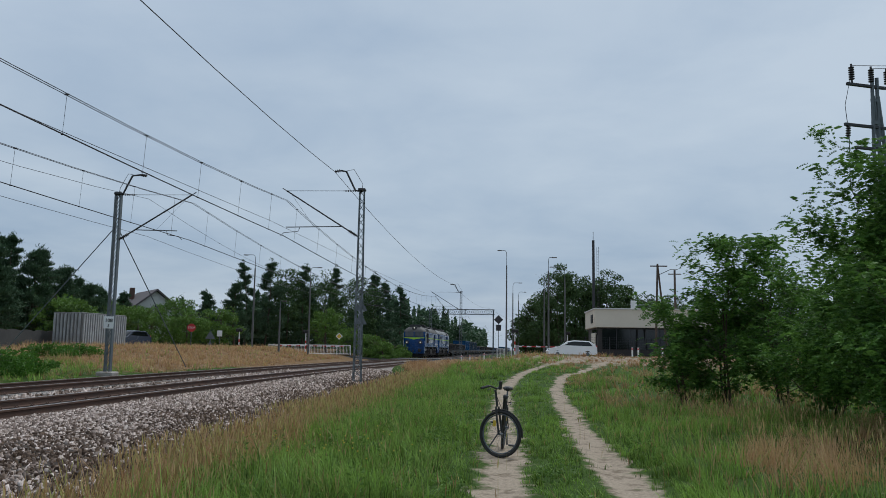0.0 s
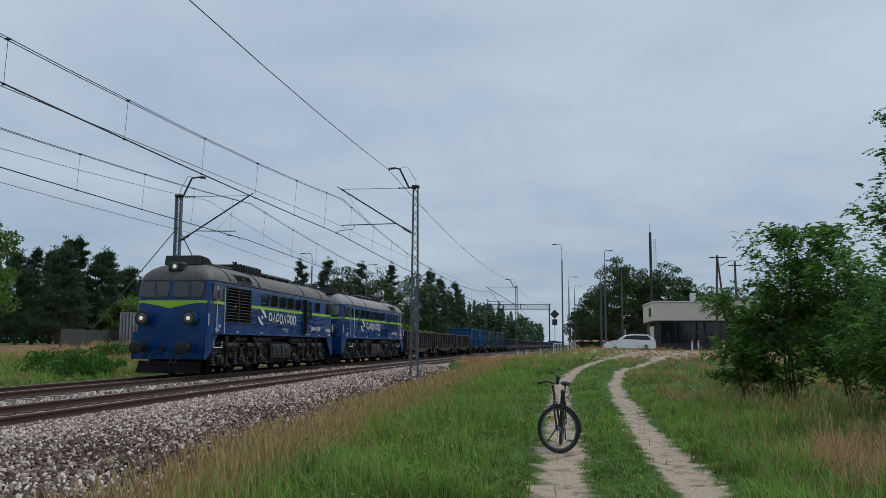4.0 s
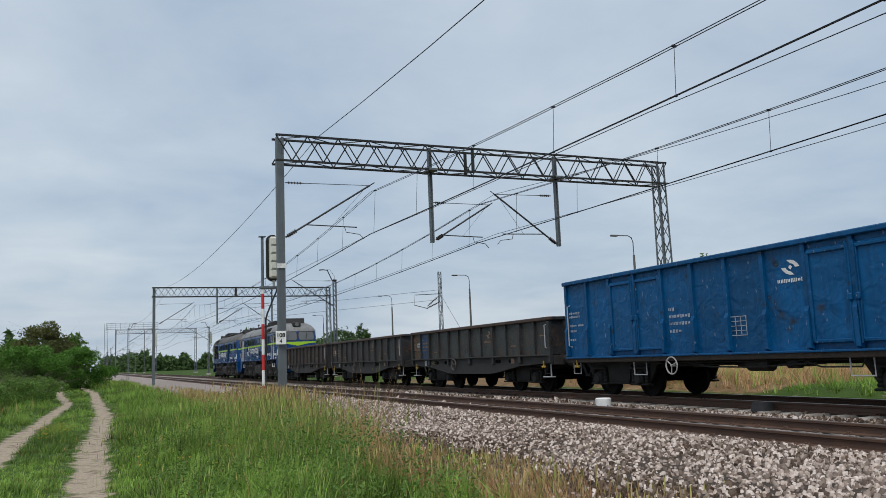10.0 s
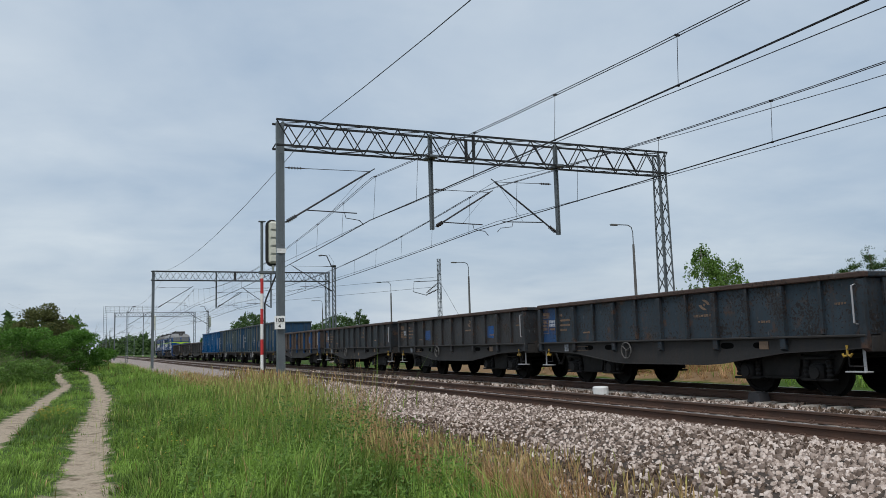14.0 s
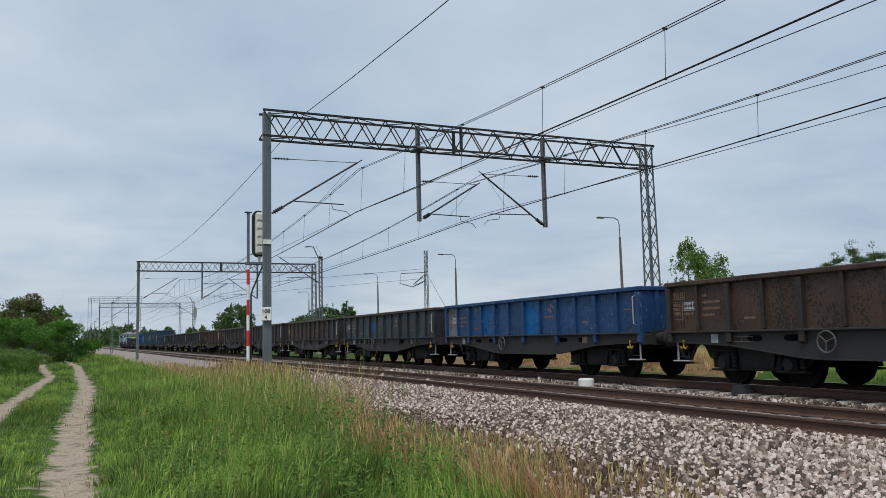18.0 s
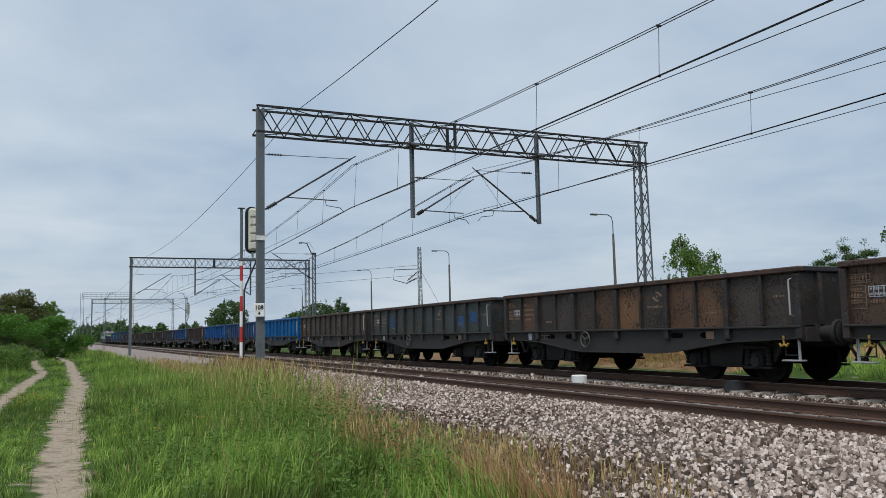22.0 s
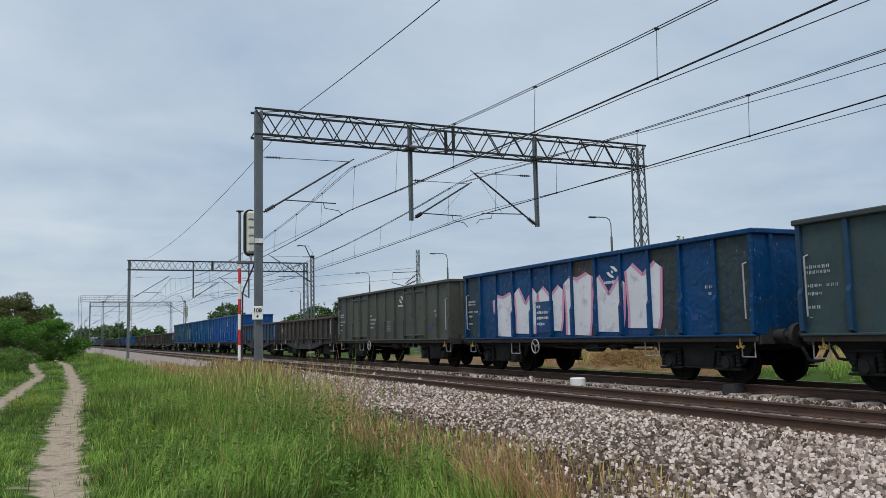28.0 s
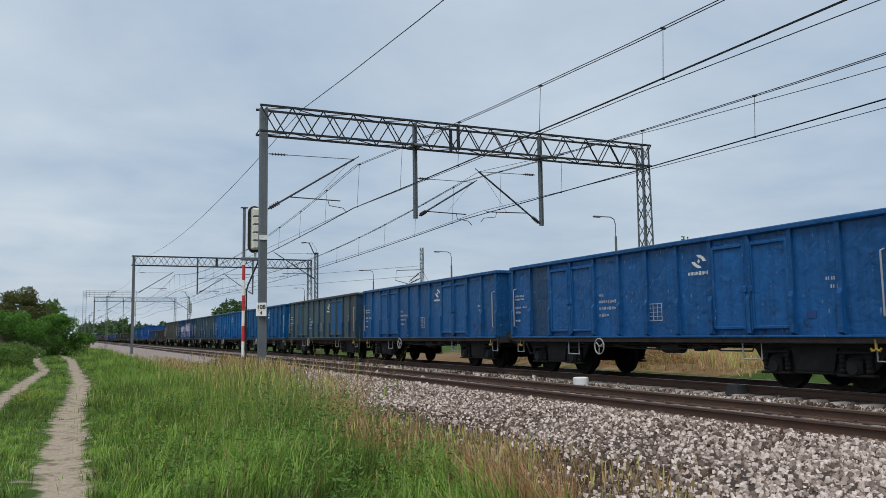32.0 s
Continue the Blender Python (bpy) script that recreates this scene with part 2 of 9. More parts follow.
for row in (
    dict(name="rail_side", base=(0.082, 0.043, 0.028), rough=0.8, var=0.3, big=2, fine=60),
    dict(name="rail_top", base=(0.45, 0.42, 0.4), rough=0.35, metal=0.9, var=0.15, bump=0.03),
    dict(name="concrete", base=(0.36, 0.33, 0.3), rough=0.9, var=0.25, big=3, fine=60, worn=((0.2, 0.15, 0.11), 0.5)),
    dict(name="lattice_steel", base=(0.014, 0.015, 0.016), rough=0.7, metal=0.1, var=0.2, big=2, fine=40),
    dict(name="galvanized", base=(0.13, 0.148, 0.16), rough=0.6, metal=0.3, var=0.18, big=2, fine=40),
    dict(name="lamp_concrete", base=(0.12, 0.12, 0.118), rough=0.85, var=0.2, big=2),
    dict(name="lamp_post", base=(0.36, 0.35, 0.34), rough=0.8, var=0.15, big=2),
    dict(name="dark_steel", base=(0.05, 0.05, 0.055), rough=0.6, metal=0.3, var=0.3),
    dict(name="wire", base=(0.035, 0.035, 0.04), rough=0.5, metal=0.5, var=0.1, bump=0),
    dict(name="insulator", base=(0.035, 0.026, 0.022), rough=0.3, var=0.1, bump=0),
    dict(name="white_paint", base=(0.78, 0.78, 0.76), rough=0.55, var=0.1, worn=((0.5, 0.48, 0.45), 0.3)),
    dict(name="letter_white", base=(0.72, 0.72, 0.7), rough=0.6, var=0.15, worn=((0.35, 0.35, 0.35), 0.25), bump=0),
    # Shade inside holes and slots, as a near-black colour on thin plates.
    dict(name="hole_dark", base=(0.004, 0.004, 0.004), rough=0.95, var=0.2, spec=0.05),
    # Shade between the corrugations is put into this darker grey.
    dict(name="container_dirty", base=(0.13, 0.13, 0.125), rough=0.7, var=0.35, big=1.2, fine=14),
    dict(name="fence_grey", base=(0.06, 0.06, 0.058), rough=0.9, var=0.35, big=1.5, fine=20),
    dict(name="container_paint", base=(0.36, 0.37, 0.37), rough=0.6, var=0.35, big=1.2, fine=14, streak=((0.06, 0.05, 0.045), 0.5)),
    dict(name="black_paint", base=(0.015, 0.015, 0.015), rough=0.5, var=0.2),
    dict(name="red_paint", base=(0.5, 0.03, 0.03), rough=0.5, var=0.12),
    dict(name="yellow_paint", base=(0.75, 0.5, 0.05), rough=0.5, var=0.12),
    dict(name="hook_yellow", base=(0.42, 0.27, 0.04), rough=0.65, var=0.35, worn=((0.08, 0.06, 0.03), 0.4)),
    dict(name="loco_blue", base=(0.0015, 0.048, 0.185), spec=0.4, rough=0.29, var=0.22, worn=((0.008, 0.032, 0.075), 0.3), big=0.8, fine=14, bump=0.04, dent=0.12, streak=((0.008, 0.035, 0.105), 0.55)),
    dict(name="loco_roof", base=(0.23, 0.235, 0.24), rough=0.65, var=0.22, big=0.9, fine=9, streak=((0.125, 0.112, 0.1), 0.7), bump=0.06, worn=((0.15, 0.13, 0.11), 0.25)),
    dict(name="loco_roof_sooty", base=(0.11, 0.104, 0.098), rough=0.65, var=0.25, big=0.9, fine=9, streak=((0.045, 0.042, 0.04), 0.85), bump=0.06),
    # Near black: the shade inside openings is put into this colour.
    dict(name="void", base=(0.003, 0.003, 0.003), rough=0.95, spec=0.05, bump=0),
    dict(name="loco_green", base=(0.36, 0.6, 0.03), rough=0.4, var=0.08, bump=0),
    dict(name="loco_under", base=(0.016, 0.0155, 0.015), rough=0.7, var=0.45, big=2, fine=22, worn=((0.034, 0.029, 0.025), 0.5)),
    dict(name="plough_paint", base=(0.009, 0.009, 0.0095), rough=0.85, var=0.35, spec=0.2, worn=((0.03, 0.026, 0.022), 0.2)),
    dict(name="wagon_sole", base=(0.06, 0.043, 0.034), rough=0.8, var=0.4, big=1.5, fine=16, worn=((0.03, 0.024, 0.02), 0.5)),
    dict(name="dark_rim", base=(0.09, 0.085, 0.08), rough=0.7, var=0.2),
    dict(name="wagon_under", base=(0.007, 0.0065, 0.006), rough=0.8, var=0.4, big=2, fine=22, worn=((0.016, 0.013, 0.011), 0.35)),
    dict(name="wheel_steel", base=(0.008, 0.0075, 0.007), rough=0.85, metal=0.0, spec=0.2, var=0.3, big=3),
    dict(name="soot", base=(0.025, 0.024, 0.024), rough=0.7, var=0.3),
    dict(name="rubber", base=(0.02, 0.02, 0.02), rough=0.7, var=0.2),
    dict(name="wagon_paint", base=(0.1, 0.1, 0.1), tinted=True, spec=0.3, chip=((0.15, 0.145, 0.14), 0.35), rough=0.55, var=0.34, dent=0.22, big=0.9, fine=12, bump=0.12, streak=((0.05, 0.03, 0.02), 0.35), worn=((0.085, 0.045, 0.028), 0.22), flake=((0.012, 0.011, 0.011), (0.085, 0.05, 0.032), 0.85)),
    dict(name="wagon_grimy", base=(0.1, 0.1, 0.1), tinted=True, spec=0.3, chip=((0.02, 0.02, 0.02), 0.6), rough=0.55, var=0.22, dent=0.2, big=0.7, fine=9, bump=0.08, streak=((0.06, 0.056, 0.044), 0.6), worn=((0.02, 0.045, 0.075), 0.2)),
    dict(name="wagon_fresh", base=(0.1, 0.1, 0.1), tinted=True, spec=0.22, chip=((0.3, 0.34, 0.4), 0.45), rough=0.42, var=0.24, dent=0.6, big=0.8, fine=10, bump=0.08, streak=((0.004, 0.03, 0.09), 0.55), worn=((0.02, 0.03, 0.05), 0.1)),
    dict(name="wagon_frame", base=(0.025, 0.024, 0.024), rough=0.75, var=0.35, big=1.4, fine=16, streak=((0.04, 0.026, 0.018), 0.4)),
    dict(name="letter_faded", base=(0.22, 0.145, 0.095), rough=0.7, var=0.25, worn=((0.14, 0.1, 0.08), 0.5), bump=0),
    dict(name="stencil_blue", base=(0.012, 0.05, 0.2), rough=0.5, var=0.2),
    dict(name="letter_pale", base=(0.42, 0.45, 0.5), rough=0.6, var=0.2, worn=((0.16, 0.17, 0.19), 0.4), bump=0),
    dict(name="graffiti_white", base=(0.68, 0.68, 0.72), rough=0.5, var=0.1, worn=((0.4, 0.4, 0.48), 0.3)),
    dict(name="graffiti_pink", base=(0.6, 0.28, 0.42), rough=0.5, var=0.1),
    dict(name="bark", base=(0.09, 0.065, 0.045), rough=0.9, var=0.35, big=4, fine=40, bump=0.5),
    dict(name="birch_bark", base=(0.5, 0.48, 0.44), rough=0.85, var=0.2, big=5, worn=((0.05, 0.045, 0.04), 0.45)),
    dict(name="brown_panel", base=(0.1, 0.05, 0.035), rough=0.7, var=0.2),
    dict(name="dark_cladding", base=(0.035, 0.03, 0.028), rough=0.6, var=0.2),
    dict(name="cream_wall", base=(0.66, 0.6, 0.5), rough=0.85, var=0.06, big=0.6),
    dict(name="car_white", base=(0.8, 0.8, 0.79), rough=0.18, var=0.04, bump=0),
    dict(name="car_dark", base=(0.02, 0.025, 0.04), rough=0.2, var=0.1, bump=0),
    dict(name="container_grey", base=(0.36, 0.37, 0.39), rough=0.6, var=0.15, streak=((0.2, 0.15, 0.11), 0.5)),
    dict(name="roof_tile", base=(0.12, 0.1, 0.1), rough=0.8, var=0.2),
    dict(name="plaster", base=(0.58, 0.58, 0.56), rough=0.9, var=0.08),
    dict(name="wood_dark", base=(0.085, 0.06, 0.045), rough=0.85, var=0.3, big=3),
    dict(name="asphalt", base=(0.12, 0.12, 0.115), rough=0.9, var=0.2, big=2, fine=60),
    dict(name="signal_back", base=(0.6, 0.6, 0.52), rough=0.6, var=0.12),
):
    MAT[row["name"]] = material(**row)

MAT["head_lamp"] = glow("head_lamp", (1.0, 0.88, 0.68), 0.45)


def glass_material(name, tint, rough):
    m = bpy.data.materials.new(name)
    m.use_nodes = True
    b = m.node_tree.nodes["Principled BSDF"]
    b.inputs["Base Color"].default_value, b.inputs["Roughness"].default_value = rgb(tint), rough
    b.inputs["Specular IOR Level"].default_value = 0.5
    return m


MAT["window_dark"] = glass_material("window_dark", (0.008, 0.011, 0.012), 0.05)
# Sky reflection and the pale cab behind are put into these tints.
MAT["windscreen"] = glass_material("windscreen", (0.06, 0.066, 0.07), 0.04)
MAT["windscreen_pale"] = glass_material("windscreen_pale", (0.11, 0.118, 0.122), 0.06)
MAT["lens"] = glass_material("lens", (0.14, 0.145, 0.145), 0.06)


# ---- building helpers ----
class Shape:
    """Gathers corners and faces of one mesh."""

    def __init__(self):
        self.v, self.f, self.m = [], [], []

    def add(self, v, f, m=0):
        o = len(self.v)
        self.v += [tuple(p) for p in v]
        self.f += [tuple(o + i for i in face) for face in f]
        self.m += [m] * len(f)
        return self

    def box(self, c, s, m=0, turn=None):
        x, y, z = (k / 2 for k in s)
        v = [Vector((i * x, j * y, k * z)) for i in (-1, 1) for j in (-1, 1) for k in (-1, 1)]
        if turn:
            e = Euler([radians(a) for a in turn]).to_matrix()
            v = [e @ p for p in v]
        v = [p + Vector(c) for p in v]
        return self.add(v, [(0, 1, 3, 2), (4, 6, 7, 5), (0, 4, 5, 1), (2, 3, 7, 6), (0, 2, 6, 4), (1, 5, 7, 3)], m)

    def soft(self, c, s, r=0.02, m=0):
        """A box with chamfered edges."""
        x, y, z = (k / 2 for k in s)
        r = min(r, x * 0.9, y * 0.9, z * 0.9)
        v, key = [], {}
        for i in (-1, 1):
            for j in (-1, 1):
                for k in (-1, 1):
                    for a in range(3):
                        d = [x - r, y - r, z - r]
                        d[a] += r
                        key[i, j, k, a] = len(v)
                        v.append((c[0] + i * d[0], c[1] + j * d[1], c[2] + k * d[2]))
        f = []
        for a in range(3):
            b, e = (a + 1) % 3, (a + 2) % 3
            for s1 in (-1, 1):
                q = []
                for p1, p2 in ((-1, -1), (1, -1), (1, 1), (-1, 1)):
                    t = [0, 0, 0]
                    t[a], t[b], t[e] = s1, p1, p2
                    q.append(key[(*t, a)])
                f.append(q if s1 > 0 else q[::-1])
            for s1 in (-1, 1):
                for s2 in (-1, 1):
                    t0, t1 = [0, 0, 0], [0, 0, 0]
                    t0[a], t1[a] = -1, 1
                    for t in (t0, t1):
                        t[b], t[e] = s1, s2
                    q = [key[(*t0, b)], key[(*t1, b)], key[(*t1, e)], key[(*t0, e)]]
                    f.append(q[::-1] if s1 * s2 > 0 else q)
        for i in (-1, 1):
            for j in (-1, 1):
                for k in (-1, 1):
                    q = [key[i, j, k, 0], key[i, j, k, 1], key[i, j, k, 2]]
                    f.append(q if i * j * k > 0 else q[::-1])
        return self.add(v, f, m)

    def tube(self, points, r, n=8, m=0, closed=True):
        """A round bar along points; r is one radius or one for each point."""
        pts = [Vector(p) for p in points]
        rs = r if isinstance(r, (list, tuple)) else [r] * len(pts)
        v, up = [], Vector((0.13, 0.31, 0.94)).normalized()
        for i, p in enumerate(pts):
            d = (pts[min(i + 1, len(pts) - 1)] - pts[max(i - 1, 0)]).normalized()
            if abs(d.dot(up)) > 0.97:
                up = Vector((0.94, 0.2, 0.1)).normalized()
            a = d.cross(up).normalized()
            b = d.cross(a)
            v += [p + (a * math.cos(2 * math.pi * k / n) + b * math.sin(2 * math.pi * k / n)) * rs[i] for k in range(n)]
        f = []
        for i in range(len(pts) - 1):
            f += [(i * n + k, i * n + (k + 1) % n, (i + 1) * n + (k + 1) % n, (i + 1) * n + k) for k in range(n)]
        if closed:
            f += [tuple(range(n))[::-1], tuple(range((len(pts) - 1) * n, len(pts) * n))]
        return self.add(v, f, m)

    def prism(self, profile, axis, a, b, m=0):
        """A flat outline (list of two numbers) drawn out from a to b along an axis."""
        def put(p, w):
            q = list(p)
            q.insert(axis, w)
            return q
        n = len(profile)
        v = [put(p, a) for p in profile] + [put(p, b) for p in profile]
        f = [(i, (i + 1) % n, n + (i + 1) % n, n + i) for i in range(n)]
        f += [tuple(range(n))[::-1], tuple(range(n, 2 * n))]
        return self.add(v, f, m)

    def loft(self, rings, m=0, caps=True):
        n = len(rings[0])
        v = [p for r in rings for p in r]
        f = []
        for i in range(len(rings) - 1):
            f += [(i * n + k, i * n + (k + 1) % n, (i + 1) * n + (k + 1) % n, (i + 1) * n + k) for k in range(n)]
        if caps:
            f += [tuple(range(n))[::-1], tuple(range((len(rings) - 1) * n, len(rings) * n))]
        return self.add(v, f, m)

    def mesh(self, name, mats, smooth=False):
        me = bpy.data.meshes.new(name)
        me.from_pydata(self.v, [], self.f)
        for k in (mats if isinstance(mats, (list, tuple)) else [mats]):
            me.materials.append(mat(k) if isinstance(k, str) else k)
        me.polygons.foreach_set("material_index", self.m)
        bm = bmesh.new()
        bm.from_mesh(me)
        bmesh.ops.recalc_face_normals(bm, faces=bm.faces)
        bm.to_mesh(me)
        bm.free()
        if smooth:
            me.shade_smooth() if smooth is True else me.set_sharp_from_angle(angle=radians(smooth))
            if smooth is not True:
                me.polygons.foreach_set("use_smooth", [True] * len(me.polygons))
        me.update()
        return me


def thing(name, label, category, at=None, group="", kind="", data=None):
    ob = new(name, data)
    if at is not None:
        ob.matrix_world = at
    return tagged(ob, label, category, group, kind)


def part(name, shape, mats, parent, label="", at=None, smooth=False, colour=None):
    """shape: a Shape or a mesh that is there already."""
    me = shape if isinstance(shape, bpy.types.Mesh) else shape.mesh(name, mats, smooth)
    ob = new(name, me)
    ob.parent = parent
    if at is not None:
        ob.matrix_local = at
    if label:
        ob["label"] = label
    if colour:
        ob.color = rgb(colour)
    return ob


def raw_mesh(name, verts, tris, mats, values=None, index=None):
    """A large mesh of triangles out of arrays; values: named point values."""
    me = bpy.data.meshes.new(name)
    nv, nf = len(verts), len(tris)
    me.vertices.add(nv)
    me.vertices.foreach_set("co", np.asarray(verts, np.float32).ravel())
    me.loops.add(nf * 3)
    me.loops.foreach_set("vertex_index", np.asarray(tris, np.int32).ravel())
    me.polygons.add(nf)
    me.polygons.foreach_set("loop_start", np.arange(0, nf * 3, 3, dtype=np.int32))
    for k in mats:
        me.materials.append(mat(k) if isinstance(k, str) else k)
    if index is not None:
        me.polygons.foreach_set("material_index", np.asarray(index, np.int32))
    for key, val in (values or {}).items():
        at = me.attributes.new(key, "FLOAT", "POINT")
        at.data.foreach_set("value", np.asarray(val, np.float32))
    me.update(calc_edges=True)
    return me


def smoothstep(a, b, x):
    t = np.clip((np.asarray(x, float) - a) / (b - a), 0, 1)
    return t * t * (3 - 2 * t)


# ---- ground ----
def bend(y):
    """How far the railway has curved away to +x, past the level crossing."""
    y = np.asarray(y, float)
    return 0.038 * np.where(y < 48.0, np.clip(y - 28.0, 0.0, None) ** 2 / 40.0, y - 38.0)


def rut(y, k):
    """The middle line (x) of the wheel ruts of the sandy track: k 0 near the railway, 1 the other."""
    y = np.asarray(y, float)
    a = np.interp(y, [-400, -90, -64, -31, -18, -9, 0, 9, 13, 23, 33, 40, 46, 52, 60, 70, 140], [-1.0, 0.6, -0.4, -0.5, -0.1, 0.05, 0.05, 0.05, 0.1, 0.12, 0.3, 0.75, 1.5, 2.8, 5.4, 10.0, 40.0])
    b = np.interp(y, [-400, -90, -64, -45, -31, -23, -9, 0, 9, 13.7, 23.3, 33.4, 43, 48, 56, 66, 140], [0.8, 2.6, 1.9, 0.95, 1.35, 1.6, 1.65, 1.6, 1.55, 1.6, 1.9, 2.4, 3.4, 5.0, 7.2, 11.0, 42.0])
    return a if k == 0 else b


def ground_z(x, y):
    x, y = np.asarray(x, float), np.asarray(y, float)
    z = 0.05 * np.sin(x * 0.5 + 1.0) * np.sin(y * 0.31) + 0.03 * np.sin(y * 1.1 + x * 0.7)
    z = z * smoothstep(0.5, 3.0, np.abs(x - 0.8))
    xt = x - bend(y)
    z = z + 1.15 * smoothstep(30, 74, y) * smoothstep(-4.5, 2.0, xt)
    z = z - 0.26 * np.exp(-((xt + 5.2) / 1.1) ** 2)
    bank = smoothstep(40, 58, y)
    z = np.where((xt < -5.2 - 2.7 * bank) & (xt > -17.6), -0.3, z + 0.5 * bank * smoothstep(-8.2, -7.2, xt) * smoothstep(0.0, -5.0, xt))
    far = smoothstep(-17.0, -19.5, xt)
    z = z * (1 - far) + far * (0.3 + 0.12 * np.sin(x * 0.23) * np.sin(y * 0.17) + 1.1 * smoothstep(28, 60, y) * smoothstep(-19, -27, xt))
    z = z - 0.05 * np.exp(-((x - rut(y, 0)) / 0.35) ** 2) + 0.006 * np.sin(x * 23.0 + 2 * np.sin(y * 3.1)) * np.sin(y * 7.3) - 0.05 * np.exp(-((x - rut(y, 1)) / 0.35) ** 2)
    return z


def grid_lines(lo, hi, fine_lo, fine_hi, step, coarse):
    a = list(np.arange(fine_lo, fine_hi + 1e-6, step))
    v, d = fine_hi, step
    while v < hi:
        d = min(d * 1.25, coarse)
        v += d
        a.append(v)
    v, d = fine_lo, step
    while v > lo:
        d = min(d * 1.25, coarse)
        v -= d
        a.append(v)
    return np.array(sorted(a))


gx, gy = grid_lines(-1500, 1500, -24, 14, 0.28, 90), grid_lines(-1700, 1700, -45, 45, 0.4, 60)
GX, GY = np.meshgrid(gx, gy, indexing="ij")
GZ = ground_z(GX, GY)
nx, ny = len(gx), len(gy)
idx = np.arange(nx * ny).reshape(nx, ny)
q0, q1, q2, q3 = idx[:-1, :-1].ravel(), idx[1:, :-1].ravel(), idx[1:, 1:].ravel(), idx[:-1, 1:].ravel()
tris = np.concatenate([np.stack([q0, q1, q2], 1), np.stack([q0, q2, q3], 1)])
sand = 0.55 * smoothstep(50, 58, GY) * smoothstep(120, 100, GY) * smoothstep(-6.0, -3.0, GX - bend(GY)) * smoothstep(40, 30, GX) + np.maximum(np.exp(-((GX - rut(GY, 0)) / 0.30) ** 4), np.exp(-((GX - rut(GY, 1)) / 0.27) ** 4))
dry = np.exp(-((GX + 4.2) / 1.1) ** 2) + smoothstep(48, 62, GY) * smoothstep(150, 110, GY) * smoothstep(30, 18, GX) * (GX > -40) + smoothstep(-17.5, -18.5, GX) * smoothstep(-42, -34, GX) * np.maximum((0.25 + 0.75 * smoothstep(36, 46, GY)) * smoothstep(14, 22, GY) * smoothstep(110, 95, GY), smoothstep(-17, -20, GY) * smoothstep(-60, -40, GY))


def ground_material():
    m = bpy.data.materials.new("meadow")
    m.use_nodes = True
    nt = m.node_tree
    bsdf = nt.nodes["Principled BSDF"]
    co = nt.nodes.new("ShaderNodeTexCoord")

    def noise_of(scale, detail=6.0):
        n = node(nt, "ShaderNodeTexNoise", Scale=scale, Detail=detail, Roughness=0.65)
        nt.links.new(co.outputs["Object"], n.inputs["Vector"])
        return n.outputs["Fac"]

    def value(name):
        a = nt.nodes.new("ShaderNodeAttribute")
        a.attribute_name = name
        return a.outputs["Fac"]

    def add(a, b):
        n = nt.nodes.new("ShaderNodeMath")
        nt.links.new(a, n.inputs[0])
        nt.links.new(b, n.inputs[1])
        return n.outputs[0]

    big, mid, small = noise_of(0.12), noise_of(1.7), noise_of(22.0)
    green = mixed(nt, ranged(nt, big, 0.35, 0.65), (0.04, 0.078, 0.013), (0.07, 0.118, 0.022))
    green = mixed(nt, ranged(nt, small, 0.35, 0.7), green, (0.028, 0.05, 0.01))
    straw = mixed(nt, ranged(nt, mid, 0.35, 0.65), (0.14, 0.085, 0.042), (0.22, 0.145, 0.078))
    c = mixed(nt, ranged(nt, add(value("dry"), ranged(nt, mid, 0.3, 0.7, -0.3, 0.3)), 0.3, 0.7), green, straw)
    soil = mixed(nt, ranged(nt, small, 0.3, 0.7), (0.24, 0.19, 0.14), (0.42, 0.35, 0.27))
    soil = mixed(nt, ranged(nt, noise_of(3.6), 0.5, 0.66, 0.0, 0.85), soil, (0.12, 0.09, 0.06))
    c = mixed(nt, ranged(nt, add(value("sand"), ranged(nt, mid, 0.3, 0.7, -0.5, 0.5)), 0.3, 0.65), c, soil)
    nt.links.new(c, bsdf.inputs["Base Color"])
    bsdf.inputs["Roughness"].default_value, bsdf.inputs["Specular IOR Level"].default_value = 0.95, 0.1
    b = node(nt, "ShaderNodeBump", Strength=0.25, Distance=0.04)
    nt.links.new(add(mid, small), b.inputs["Height"])
    nt.links.new(b.outputs[0], bsdf.inputs["Normal"])
    return m


MAT["meadow"] = ground_material()
ground = thing("ground", "green meadow with two sandy wheel ruts and dry grass", "ground", kind="structure",
               data=raw_mesh("ground", np.stack([GX.ravel(), GY.ravel(), GZ.ravel()], 1), tris, ["meadow"], {"sand": sand.ravel(), "dry": np.clip(dry, 0, 1).ravel()}))

# ---- ballast ----
def ballast_z(x):
    """Height of the ballast over the bed."""
    return np.interp(x, [-18.3, -17.2, -16.0, -15.4, -12.7, -11.84, -11.0, -8.95, -8.7, -7.9, -4.9, -4.4, -3.9], [-0.3, -0.02, 0.15, 0.11, 0.11, 0.15, 0.11, 0.11, 0.185, 0.18, -0.1, -0.16, -0.4])


# Near bed: shade in the gaps between stones is put into this dark colour.
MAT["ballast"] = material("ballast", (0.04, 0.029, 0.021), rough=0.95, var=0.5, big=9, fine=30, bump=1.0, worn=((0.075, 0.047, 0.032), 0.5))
# Far bed, where no stones are scattered: paler, in the stones' own colour.
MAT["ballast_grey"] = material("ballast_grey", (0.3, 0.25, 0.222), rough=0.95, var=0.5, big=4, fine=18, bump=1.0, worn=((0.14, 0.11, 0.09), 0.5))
xs = np.array([-18.3, -17.2, -16.0, -15.4, -14.0, -12.7, -11.84, -11.0, -9.6, -8.95, -8.7, -7.9, -6.9, -4.9, -4.4, -3.9])
s = Shape()
